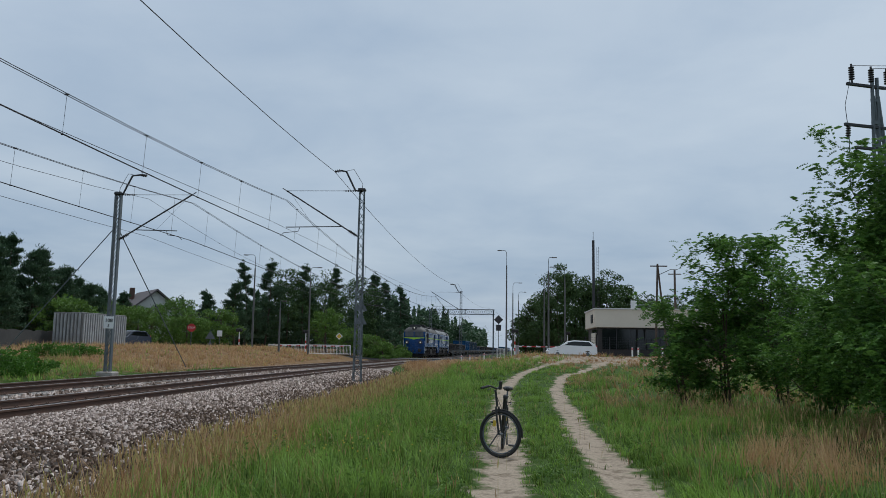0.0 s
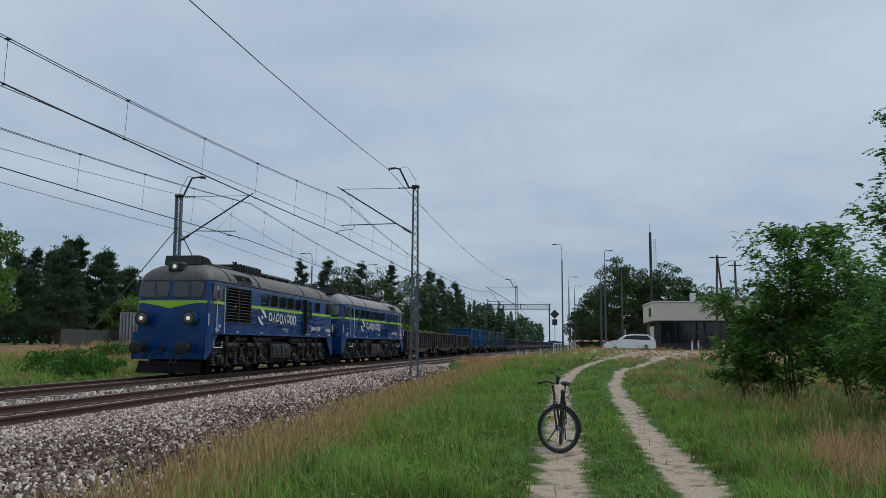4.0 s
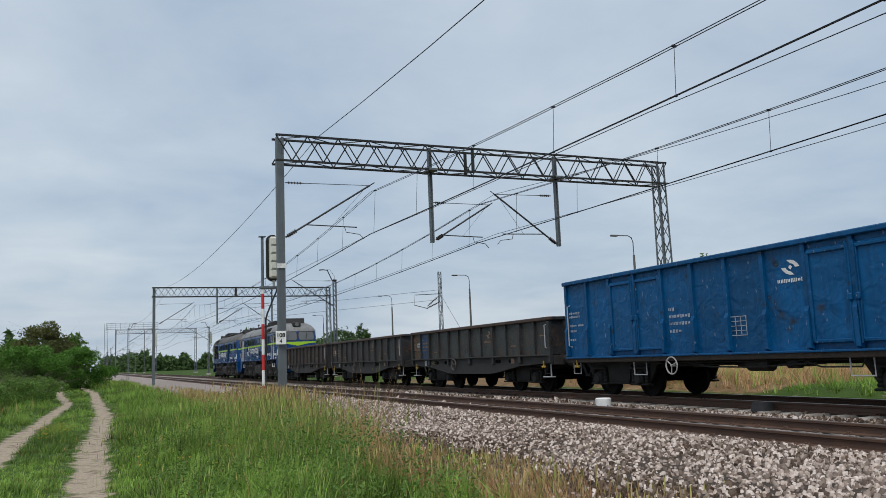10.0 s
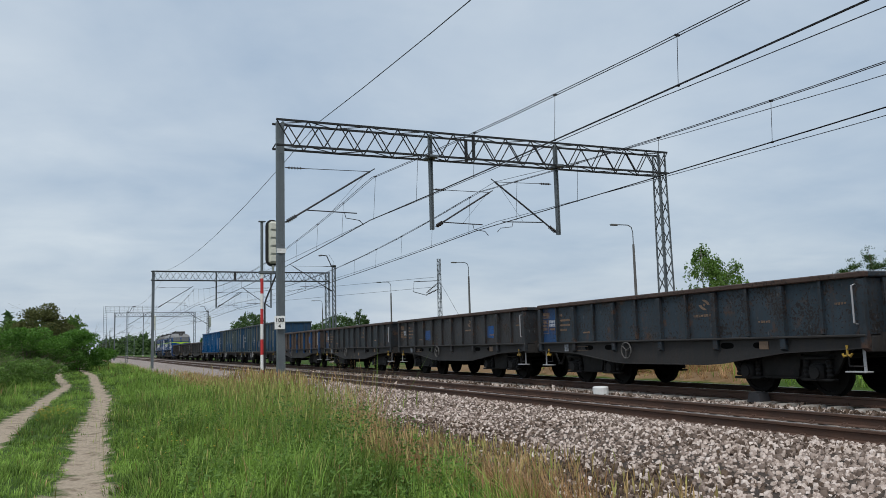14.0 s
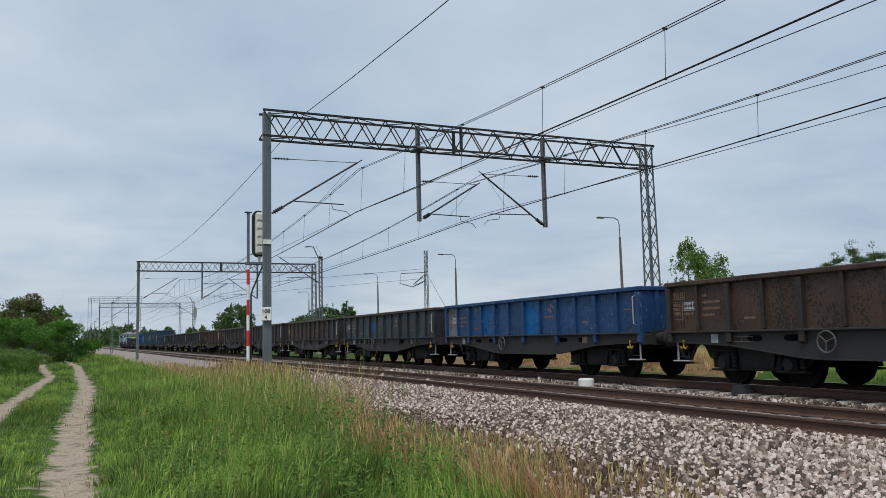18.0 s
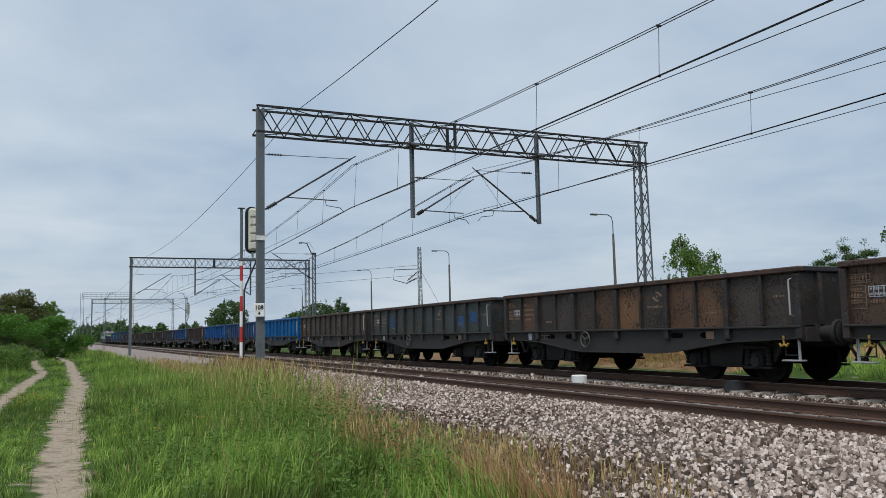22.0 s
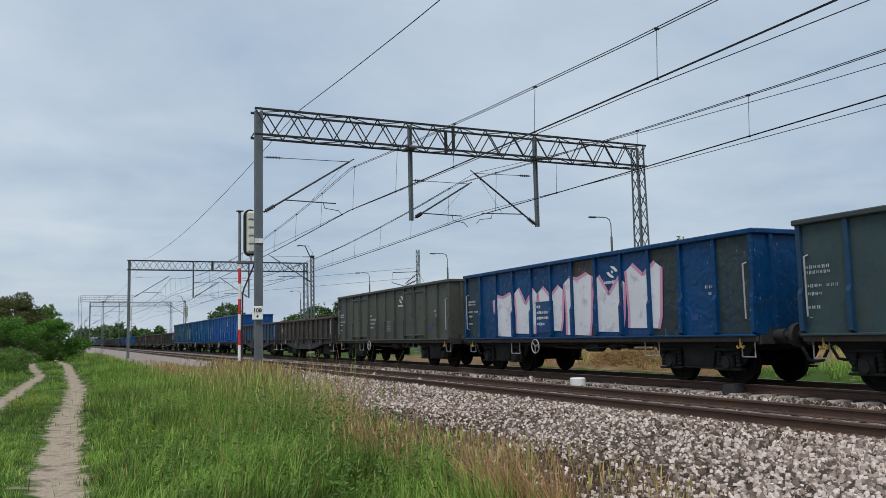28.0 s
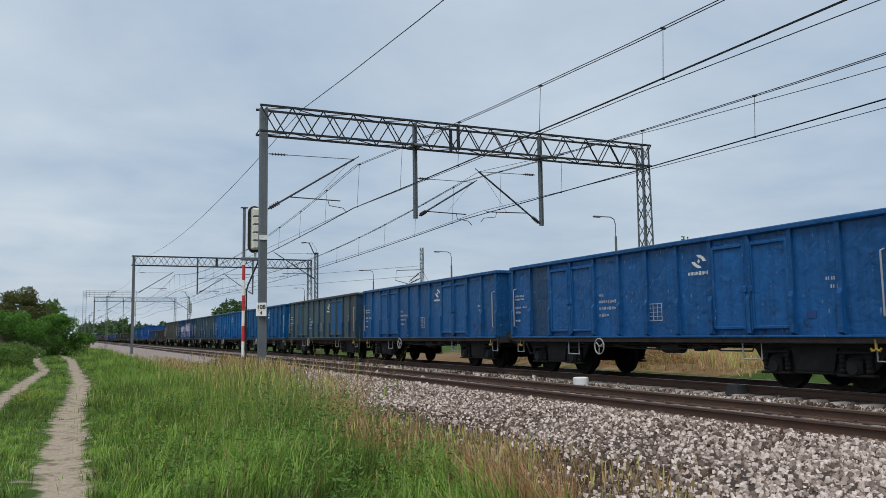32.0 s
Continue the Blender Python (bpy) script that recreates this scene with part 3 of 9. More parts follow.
rows_y = list(grid_lines(-1600, 460, -60, 160, 4.0, 200))
v = [(x + float(bend(y)), y, float(ballast_z(x)) + 0.015 * math.sin(y * 1.3 + x * 2)) for y in rows_y for x in xs]
n = len(xs)
s.add(v, [(j * n + i, j * n + i + 1, (j + 1) * n + i + 1, (j + 1) * n + i) for j in range(len(rows_y) - 1) for i in range(n - 1)])
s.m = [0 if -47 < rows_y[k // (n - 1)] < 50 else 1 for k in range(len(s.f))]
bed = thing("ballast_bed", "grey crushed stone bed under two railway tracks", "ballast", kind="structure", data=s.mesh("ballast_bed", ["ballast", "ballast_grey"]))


def scatter_stones(count, lo, hi, dens, size, seed, skip, full=False):
    """Crushed stones, each a rough lump; full: with a flat top of its own, for the nearest."""
    rng = np.random.default_rng(seed)
    x, y = rng.uniform(lo, hi, count), dens(rng, count)
    ok = skip(x, y)
    x, y = x[ok], y[ok]
    k = len(x)
    base = np.array([(1, 0.8, -0.6), (-1, 0.8, -0.6), (-1, -0.8, -0.6), (1, -0.8, -0.6), (0.55, 0.1, 0.8), (-0.55, -0.1, 0.8)], float)
    f = np.array([(0, 1, 5), (0, 5, 4), (2, 3, 4), (2, 4, 5), (1, 2, 5), (3, 0, 4)])
    if full:
        base = np.array([(1, 0.85, -0.7), (-1, 0.85, -0.7), (-1, -0.85, -0.7), (1, -0.85, -0.7), (0.68, 0.55, 0.55), (-0.68, 0.55, 0.55), (-0.68, -0.55, 0.55), (0.68, -0.55, 0.55)], float)
        f = np.array([(0, 1, 5), (0, 5, 4), (1, 2, 6), (1, 6, 5), (2, 3, 7), (2, 7, 6), (3, 0, 4), (3, 4, 7), (4, 5, 6), (4, 6, 7)])
    m = len(base)
    v = base[None] + rng.uniform(-0.3, 0.3, (k, m, 3))
    v *= (rng.uniform(0.6, 1.25, (k, 1, 3)) * rng.uniform(0.7, 1.35, (k, 1, 1)) * size) * (1, 1, 1.6)
    a, b = rng.uniform(0, 6.28, k), rng.uniform(-0.7, 0.7, k)
    ca, sa, cb, sb = np.cos(a), np.sin(a), np.cos(b), np.sin(b)
    X, Y, Z = v[..., 0], v[..., 1] * cb[:, None] - v[..., 2] * sb[:, None], v[..., 1] * sb[:, None] + v[..., 2] * cb[:, None]
    V = np.stack([X * ca[:, None] - Y * sa[:, None] + x[:, None], X * sa[:, None] + Y * ca[:, None] + y[:, None], Z + (ballast_z(x) + size * rng.uniform(-0.35, 1.0, k))[:, None]], -1)
    # Paler within 9 m of y 0: brightness put into the stones' tone.
    tone = rng.uniform(0, 1, k) ** (1.35 - 0.5 * smoothstep(9, 5, np.abs(y)))
    tri = (f[None] + (np.arange(k) * m)[:, None, None]).reshape(-1, 3)
    # Real stain near the grass, plus light and dark stretches along y painted in.
    return raw_mesh("ballast_stones", V.reshape(-1, 3), tri, ["stone"], {"tone": np.repeat(tone, m), "stain_shade": np.repeat(np.clip(rng.uniform(-0.6, 0.8, k) - 0.9 * (tone > 0.6) * rng.uniform(0, 1, k) - 0.2 * (x < -8.75) + 0.5 * (x < -11.2) + 1.3 * smoothstep(-7.0, -4.7, x) * rng.uniform(0.25, 1, k) - 0.25 * (x > -8.75) + 0.55 * smoothstep(-5, -9, y) + 0.5 * smoothstep(-6.8, -5.4, x) * smoothstep(-4, -7, y) - 0.12 + 1.05 * smoothstep(5, 12, y) * smoothstep(-8.1, -6.9, x) + 0.35 * np.sin(x * 1.7 + np.sin(y * 0.9)) * np.sin(y * 0.8 + x), 0, 1), m)})


def stone_material():
    m = bpy.data.materials.new("stone")
    m.use_nodes = True
    nt = m.node_tree
    bsdf = nt.nodes["Principled BSDF"]
    t, d = nt.nodes.new("ShaderNodeAttribute"), nt.nodes.new("ShaderNodeAttribute")
    t.attribute_name, d.attribute_name = "tone", "stain_shade"
    r = nt.nodes.new("ShaderNodeValToRGB")
    e = r.color_ramp.elements
    e[0].position, e[0].color = 0.0, (0.1, 0.075, 0.062, 1)
    e[1].position, e[1].color = 1.0, (0.74, 0.65, 0.6, 1)
    e.new(0.35).color = (0.27, 0.215, 0.185, 1)
    e.new(0.7).color = (0.57, 0.475, 0.42, 1)
    nt.links.new(t.outputs["Fac"], r.inputs[0])
    n = node(nt, "ShaderNodeTexNoise", Scale=30.0, Detail=4.0)
    co = nt.nodes.new("ShaderNodeTexCoord")
    nt.links.new(co.outputs["Object"], n.inputs["Vector"])
    c = mixed(nt, ranged(nt, n.outputs["Fac"], 0.35, 0.7, 0.0, 0.45), r.outputs[0], (0.2, 0.15, 0.12))
    c = mixed(nt, ranged(nt, d.outputs["Fac"], 0.35, 0.95, 0.0, 0.86), c, mixed(nt, ranged(nt, t.outputs["Fac"], 0.1, 0.7), (0.03, 0.018, 0.011), (0.085, 0.05, 0.026)))
    nt.links.new(c, bsdf.inputs["Base Color"])
    bsdf.inputs["Roughness"].default_value, bsdf.inputs["Specular IOR Level"].default_value = 0.95, 0.12
    return m


MAT["stone"] = stone_material()


def spread(lo, hi):
    return lambda rng, k: rng.uniform(lo, hi, k)


def off_rails(x, y):
    at = np.abs((y + 0.1) % 0.6 - 0.3)
    sleeper = (((np.abs(x - XN) < 1.27) & (x < -8.8)) | (np.abs(x - XF) < 1.27)) & (at < 0.15)
    return ~sleeper & (np.abs(np.abs(x - XN) - HALF) > 0.13) & (np.abs(np.abs(x - XF) - HALF) > 0.13)


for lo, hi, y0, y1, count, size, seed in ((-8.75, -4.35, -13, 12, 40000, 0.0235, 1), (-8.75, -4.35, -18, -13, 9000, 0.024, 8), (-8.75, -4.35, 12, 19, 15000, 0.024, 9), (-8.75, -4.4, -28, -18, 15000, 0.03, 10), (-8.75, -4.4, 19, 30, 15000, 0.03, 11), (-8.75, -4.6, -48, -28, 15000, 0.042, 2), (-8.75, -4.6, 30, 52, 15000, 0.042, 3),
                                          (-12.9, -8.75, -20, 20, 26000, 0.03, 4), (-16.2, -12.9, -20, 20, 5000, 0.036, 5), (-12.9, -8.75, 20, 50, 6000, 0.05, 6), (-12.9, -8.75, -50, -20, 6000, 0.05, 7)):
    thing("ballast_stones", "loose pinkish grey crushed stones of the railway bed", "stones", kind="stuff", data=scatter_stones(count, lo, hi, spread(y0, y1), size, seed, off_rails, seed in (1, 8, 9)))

# ---- rails and sleepers ----
RAILP = [(-0.075, -0.172), (0.075, -0.172), (0.075, -0.16), (0.012, -0.14), (0.009, -0.05), (0.036, -0.038), (0.036, -0.008), (0.028, -0.001), (-0.028, -0.001), (-0.036, -0.008), (-0.036, -0.038), (-0.009, -0.05), (-0.012, -0.14), (-0.075, -0.16)]
sl = Shape()
sl.loft([[(x, -0.13 * w, 0.0), (x, 0.13 * w, 0.0), (x, 0.09 * w, h), (x, -0.09 * w, h)] for x, w, h in ((-1.28, 0.9, 0.15), (-1.24, 1.05, 0.19), (-0.5, 1.05, 0.19), (-0.3, 0.9, 0.14), (0.3, 0.9, 0.14), (0.5, 1.05, 0.19), (1.24, 1.05, 0.19), (1.28, 0.9, 0.15))])
SLEEPER = sl.mesh("sleeper", "concrete", 40)
cl = Shape()
for side in (-1, 1):
    for k in (-1, 1):
        cl.tube([(side * HALF + k * 0.12, -0.05, 0.012), (side * HALF + k * 0.075, -0.03, 0.05), (side * HALF + k * 0.06, 0.0, 0.04), (side * HALF + k * 0.075, 0.03, 0.05), (side * HALF + k * 0.12, 0.05, 0.012)], 0.011, 5)
        cl.box((side * HALF + k * 0.11, 0, 0.0), (0.07, 0.12, 0.03))
CLIP = cl.mesh("rail_clip", "rail_side")
for cx, which in ((XN, "near"), (XF, "far")):
    track = thing("railway_track", "rusty steel rails on concrete sleepers in crushed stone", "railway track", kind="structure", group="railway tracks")
    for side in (-1, 1):
        ys = [-1600, -400, 0] + list(range(28, 52, 4)) + list(range(52, 460, 8))
        r = part("rail", Shape().loft([[(cx + side * HALF + a + float(bend(y)), y, ZR + b) for a, b in RAILP] for y in ys]), "rail_side", track, "rusty steel rail")
        part("running_surface", Shape().loft([[(cx + side * HALF + a + float(bend(y)), y, ZR + b) for a, b in ((-0.025, -0.002), (0.025, -0.002), (0.025, 0.002), (-0.025, 0.002))] for y in ys]), "rail_top", r, "polished running surface")
    for k in range(-75, 76):
        p = part("sleeper", SLEEPER, None, track, "", pose(cx + float(bend(k * 0.6)), k * 0.6 + 0.2, ZR - 0.172 - 0.19))
        c = part("rail_clip", CLIP, None, p, "", pose(0, 0, 0.19))
    rest = Shape()
    for k in list(range(-400, -75)) + list(range(76, 300)):
        rest.box((cx + float(bend(k * 0.6)), k * 0.6 + 0.2, ZR - 0.262), (2.5, 0.25, 0.18))
    tagged(part("far_sleepers", rest, "concrete", track), kind="stuff")

# ---- overhead line ----
GAL = "galvanized"


def lattice(s, base, height, w0, w1, bays, r=0.022, axis_x=(1, 0, 0), axis_y=(0, 1, 0)):
    """A tapering square lattice mast."""
    bx, by, b = Vector(axis_x), Vector(axis_y), Vector(base)

    def corner(i, j, t):
        w = (w0 + (w1 - w0) * t) / 2
        return b + bx * (i * w) + by * (j * w) + Vector((0, 0, height * t))
    for i in (-1, 1):
        for j in (-1, 1):
            s.tube([corner(i, j, 0), corner(i, j, 1)], r * 1.7, 4)
    for k in range(bays):
        t0, t1 = k / bays, (k + 1) / bays
        for (a, c) in (((-1, -1), (1, -1)), ((1, -1), (1, 1)), ((1, 1), (-1, 1)), ((-1, 1), (-1, -1))):
            p, q = (a, c) if k % 2 else (c, a)
            s.tube([corner(*p, t0), corner(*q, t1)], r, 4)
    return s


def insulator_rod(s, a, b, r=0.02, sheds=5):
    """A rod with sheds, in one turned piece."""
    a, b = Vector(a), Vector(b)
    pts, rad = [a], [r]
    for k in range(sheds):
        for d, q in ((-0.03, r), (-0.012, r * 2.6), (0.012, r * 2.6), (0.03, r)):
            pts.append(a.lerp(b, 0.2 + 0.6 * k / (sheds - 1)) + (b - a).normalized() * d)
            rad.append(q)
    s.tube(pts + [b], rad + [r], 8)


def cantilever(parent, root, tip, tie, z_reg, reach, way):
    """A raking tube from root up to tip, held by a tie, with a steady arm for the contact wire."""
    root, tip, tie = Vector(root), Vector(tip), Vector(tie)
    s = Shape()
    s.tube([root, tip], 0.035, 8)
    e = root.lerp(tip, 1.06)
    s.tube([tip, e], 0.02, 6)
    arm = part("cantilever", s, "dark_steel", parent, "dark raking bracket tube")
    for a, b, r in ((root, root.lerp(tip, 0.14), 0.03), (tie, tie.lerp(tip, 0.22), 0.018)):
        s = Shape()
        insulator_rod(s, a, b, r)
        part("insulator", s, "insulator", arm)
    part("tie_rod", Shape().tube([tie.lerp(tip, 0.2), tip], 0.012, 5), "dark_steel", arm)
    k = (z_reg - root.z) / (tip.z - root.z)
    q = root.lerp(tip, max(k, 0.05))
    end = Vector((q.x + way * reach, q.y, z_reg - 0.04))
    s = Shape().tube([q, end], 0.022, 6)
    s.tube([end.lerp(q, 0.25), end.lerp(q, 0.22) - Vector((0, 0, 0.2)), end.lerp(q, 0.0) - Vector((-way * 0.1, 0, 0.26)), end + Vector((way * 0.25, 0, -0.42))], 0.014, 5)
    part("steady_arm", s, "dark_steel", arm)
    part("stay_wire", Shape().tube([tip.lerp(root, 0.06), end.lerp(q, 0.5)], 0.006, 4), "wire", arm)


def text_mesh(text, size, mats, bold=0.0):
    cu = bpy.data.curves.new("text", "FONT")
    cu.body, cu.size, cu.align_x, cu.align_y, cu.extrude = text, size, "CENTER", "CENTER", 0.002
    cu.offset = bold
    cu.resolution_u = 3
    ob = bpy.data.objects.new("text", cu)
    scene.collection.objects.link(ob)
    me = bpy.data.meshes.new_from_object(ob.evaluated_get(bpy.context.evaluated_depsgraph_get()))
    bpy.data.objects.remove(ob)
    me.materials.clear()
    me.materials.append(mat(mats))
    return me


def km_board(parent, x, y, z, face, lines, w=0.42, h=0.55):
    """A white board; face: the yaw at which its front looks."""
    b = part("number_board", Shape().soft((0, 0, 0), (w, 0.03, h), 0.01), "white_paint", parent, "white kilometre board", pose(x, y, z, 0, 0, face))
    for text, dz, size in lines:
        part("digits", text_mesh(text, size, "black_paint", 0.006), None, b, "black digits", pose(0, -0.02, dz, 90, 0, 0))


def gantry(y, xl, xr, top, tracks):
    g = thing("catenary_gantry", "grey steel lattice gantry carrying overhead wires across two tracks", "gantry", group="overhead line gantries")
    zb = float(ground_z(xl, y)) - 0.1
    s = Shape()
    w = 0.19
    for dx in (-w, w):
        s.box((xl + dx * 0.48, y, (zb + top) / 2), (0.08, 0.24, top - zb))
    for k in range(int((top - zb) / 0.55)):
        s.box((xl, y + 0.1, zb + 0.3 + k * 0.55), (0.1, 0.02, 0.545))
        s.box((xl, y - 0.08, zb + 0.3 + k * 0.55), (0.1, 0.02, 0.545))
    part("post", s, GAL, g, "grey steel channel post")
    part("foot", Shape().soft((xl, y, zb + 0.12), (0.7, 0.7, 0.35), 0.04), "concrete", g)
    s = Shape()
    lattice(s, (xr, y, 0.2), top - 0.2, 0.5, 0.36, 14, 0.024)
    part("post", s, GAL, g, "lattice far post")
    part("foot", Shape().soft((xr, y, 0.3), (1.0, 1.0, 0.5), 0.04), "concrete", g)
    # beam: four chords with diagonals
    s = Shape()
    h, d = 0.92, 0.34
    x0, x1 = xr - 0.2, xl + 0.2
    for z in (top, top - h):
        for dy in (-d, d):
            s.box(((x0 + x1) / 2, y + dy, z), (x1 - x0, 0.07, 0.07))
    nb = 30
    for dy in (-d, d):
        for k in range(nb):
            a, b = x0 + (x1 - x0) * k / nb, x0 + (x1 - x0) * (k + 1) / nb
            za, zc = (top, top - h) if (k + (dy > 0)) % 2 else (top - h, top)
            s.tube([(a, y + dy, za), (b, y + dy, zc)], 0.024, 5)
    for z in (top, top - h):
        for k in range(nb // 2):
            a, b = x0 + (x1 - x0) * k / (nb // 2), x0 + (x1 - x0) * (k + 1) / (nb // 2)
            s.tube([(a, y - d if k % 2 else y + d, z), (b, y + d if k % 2 else y - d, z)], 0.018, 4)
    for t in (0.55,):
        for dy in (-d, d):
            s.box((x0 + (x1 - x0) * t, y + dy, top - h / 2), (0.12, 0.05, h))
    part("beam", s, "lattice_steel", g, "lattice beam")
    for kind, *a in tracks:
        if kind == "post":
            part("drop_post", Shape().box((a[0] - 0.05, y, (a[1] + top) / 2), (0.035, 0.15, top - a[1])).box((a[0] + 0.05, y, (a[1] + top) / 2), (0.035, 0.15, top - a[1])).box((a[0], y + 0.02, (a[1] + top) / 2), (0.08, 0.02, top - a[1])).soft((a[0], y, top - h), (0.36, 0.8, 0.1), 0.02), GAL, g, "hanging steel post")
        else:
            cantilever(g, *a)
    return g


def gantry_set(y):
    t = [("post", -11.9, 5.9), ("arm", (-6.28, y, 5.98), (-9.45, y, 8.0), (-6.28, y, 7.95), 6.45, 1.9, -1),
         ("arm", (-12.05, y, 6.02), (-14.4, y, 7.46), (-12.0, y, 7.46), 6.2, 1.7, -1)]
    t += [("post", -17.5, 5.86), ("arm", (-17.4, y, 5.95), (-14.65, y, 7.9), (-17.25, y, 7.95), 6.35, 1.9, 1)]
    return t


g1 = gantry(-28.0, -6.1, -22.8, 9.6, gantry_set(-28.0))
km_board(g1, -6.02, -27.78, 2.45, 155, (("108", 0.08, 0.2), ("4", -0.12, 0.16)), 0.36, 0.46)
part("band", Shape().box((-6.1, -27.86, 4.95), (0.32, 0.03, 0.16)), "white_paint", g1, "white painted band")
gantry(-85.0, -5.8, -23.6, 9.6, gantry_set(-85.0))
gantry(-205.0, -5.6, -23.6, 11.0, gantry_set(-205.0)[:2])
gantry(150.0, -0.7, -12.4, 9.0, gantry_set(150.0)[:0])


def line_mast(x, y, zt, way, lattice_mast=True, bend=True, guys=False):
    """A mast beside the track; way: +1 if its bracket reaches towards +x."""
    m = thing("catenary_mast", "grey lattice steel mast with a bracket for the overhead wire", "mast", group="overhead line masts")
    zb = float(ground_z(x, y)) - 0.1
    if way < 0:
        s = lattice(Shape(), (x, y, zb + 0.3), zt - zb - 0.3, 0.34, 0.2, 26, 0.016)
    else:
        s = Shape()
        for dx in (-0.12, 0.12):
            s.box((x + dx, y, (zb + zt) / 2), (0.07, 0.2, zt - zb))
        for k in range(int((zt - zb) / 0.4)):
            z = zb + 0.25 + k * 0.4
            s.tube([(x - 0.1, y - 0.08, z), (x + 0.1, y - 0.08, z + 0.4)], 0.018, 4)
            s.tube([(x - 0.1, y + 0.08, z), (x + 0.1, y + 0.08, z + 0.4)], 0.018, 4)
    part("mast", s, GAL, m)
    part("foot", Shape().soft((x, y, zb + 0.12), (0.75, 0.75, 0.4), 0.05), "concrete", m)
    part("cap", Shape().soft((x, y, zt), (0.34, 0.34, 0.12), 0.03), "dark_steel", m)
    part("arm", Shape().tube([(x, y, zt - 0.1), (x - 0.32 * (1 if way < 0 else -0.6), y, zt - 0.02), (x - 0.75 * (1 if way < 0 else -0.8), y, zt + 0.85), (x - 1.0 * (1 if way < 0 else -1), y, zt + 0.9)], 0.045, 7), "dark_steel", m, "dark bent arm")
    s = Shape()
    insulator_rod(s, (x - 1.0 * (1 if way < 0 else -1), y, zt + 0.9), (x - 1.3 * (1 if way < 0 else -1), y, zt + 0.85), 0.03, 3)
    part("insulator", s, "insulator", m)
    part("jumper", Shape().tube([(x - 0.9 * (1 if way < 0 else -1), y, zt + 0.85), (x - 0.4 * (1 if way < 0 else -1), y, zt + 0.95), (x, y + 0.1, zt + 0.3), (x, y, zt)], 0.012, 5), "wire", m)
    cantilever(m, (x + way * 0.16, y, zt - 2.15), (x + way * 3.5, y, zt - 0.05), (x + way * 0.16, y, zt - 0.05), zt - 1.7, 2.6 if way < 0 else 2.0, way)
    if guys:
        for p in ((x - 5.6, y, 0.4), (x + 1.26, y + 6.1, 0.45)):
            part("guy_wire", Shape().tube([(x, y, zt - 1.5), p], 0.024, 5), "galvanized", m, "taut guy wire")
    return m


line_mast(-6.2, 36.0, 8.75, -1)
mF = line_mast(-17.66, 36.0, 8.55, 1, guys=True)
km_board(mF, -17.66, 35.82, 2.55, 25, (("108", 0.09, 0.22), ("5", -0.15, 0.18)))
line_mast(-4.3, 96.0, 8.4, -1)
line_mast(-16.4, 96.0, 8.4, 1)
for y in (-66.0, -145.0, -265.0, -325.0, -390.0, -460.0):
    line_mast(-18.9, y, 8.4, 1)
for y in (-145.0, -265.0, -325.0, -390.0, -460.0, -540.0):
    line_mast(-5.9, y, 8.4, -1)


def wire_line(knots):
    """A wire through knots (x, y, z, sag to the next)."""
    pts = []
    for (x0, y0, z0, sag), (x1, y1, z1, _) in zip(knots, knots[1:]):
        for k in range(12):
            t = k / 12
            pts.append((x0 + (x1 - x0) * t, y0 + (y1 - y0) * t, z0 + (z1 - z0) * t - 4 * sag * t * (1 - t)))
    pts.append(knots[-1][:3])
    return pts


def height_on(pts, y):
    ys = [p[1] for p in pts]
    return float(np.interp(y, ys, [p[0] for p in pts])), float(np.interp(y, ys, [p[2] for p in pts]))


def overhead(cx, contact, carrier, phase, step, label, twin=0.045, late=0.0):
    """The carrier wires, the contact wire and the droppers of one track."""
    top = thing("overhead_wire", label, "overhead wire", group="overhead wires")
    a, b = wire_line(contact), wire_line(carrier)
    part("contact_wire", Shape().tube(a, 0.011, 5), "wire", top)
    for d in (-twin, twin) if twin else (0,):
        part("carrier_wire", Shape().tube([(x + d, y, z) for x, y, z in b], 0.010, 5), "wire", top)
    if twin:
        part("contact_wire", Shape().tube([(x + 0.035, y, z) for x, y, z in a], 0.010, 5), "wire", top)
    y = phase - 40 * step
    while y < 130:
        if -120 < y < 120:
            at = y + late * (y < -5)               # one longer gap before the next run of droppers
            (xa, za), (xb, zb) = height_on(a, at), height_on(b, at)
            if zb - za > 0.15:
                part("dropper", Shape().tube([(xb, at, zb), (xa, at, za)], 0.006, 4).box((xb, at, zb), (0.1, 0.035, 0.035)).box((xa, at, za), (0.05, 0.035, 0.035)), "wire", top)
        y += step


def knots(cx, zc, sag, wob, first):
    ks = [(cx + float(bend(420)), 420.0, zc, sag)]
    for i, y in enumerate((330.0, 270.0, 210.0, 150.0, 96.0, 36.0, -28.0, -85.0, -145.0, -205.0, -265.0, -325.0, -390.0, -460.0, -540.0)):
        extra = first.get(y, 0.0)
        ks.append((cx + wob * (-1) ** i + float(bend(y)), y, zc + extra, sag))
    ks.append((cx, -1500.0, zc, 0.0))
    return ks[::-1]


overhead(XN, knots(XN, 6.12, 0.35, 0.2, {36.0: 0.48, -28.0: 0.05}), knots(XN, 7.85, 1.22, 0.1, {36.0: 0.4, -28.0: -0.08}), 8.6, 4.15, "black overhead wires above the nearer track", late=1.1)
overhead(XF, knots(XF, 5.88, 0.28, 0.2, {36.0: 0.5, -28.0: 0.05}), knots(XF, 7.5, 1.14, 0.1, {36.0: 0.6, -28.0: -0.05}), 2.5, 3.92, "black overhead wires above the farther track")
extra = thing("overhead_wire", "thin black overlapping wires beside the farther track", "overhead wire", group="overhead wires")
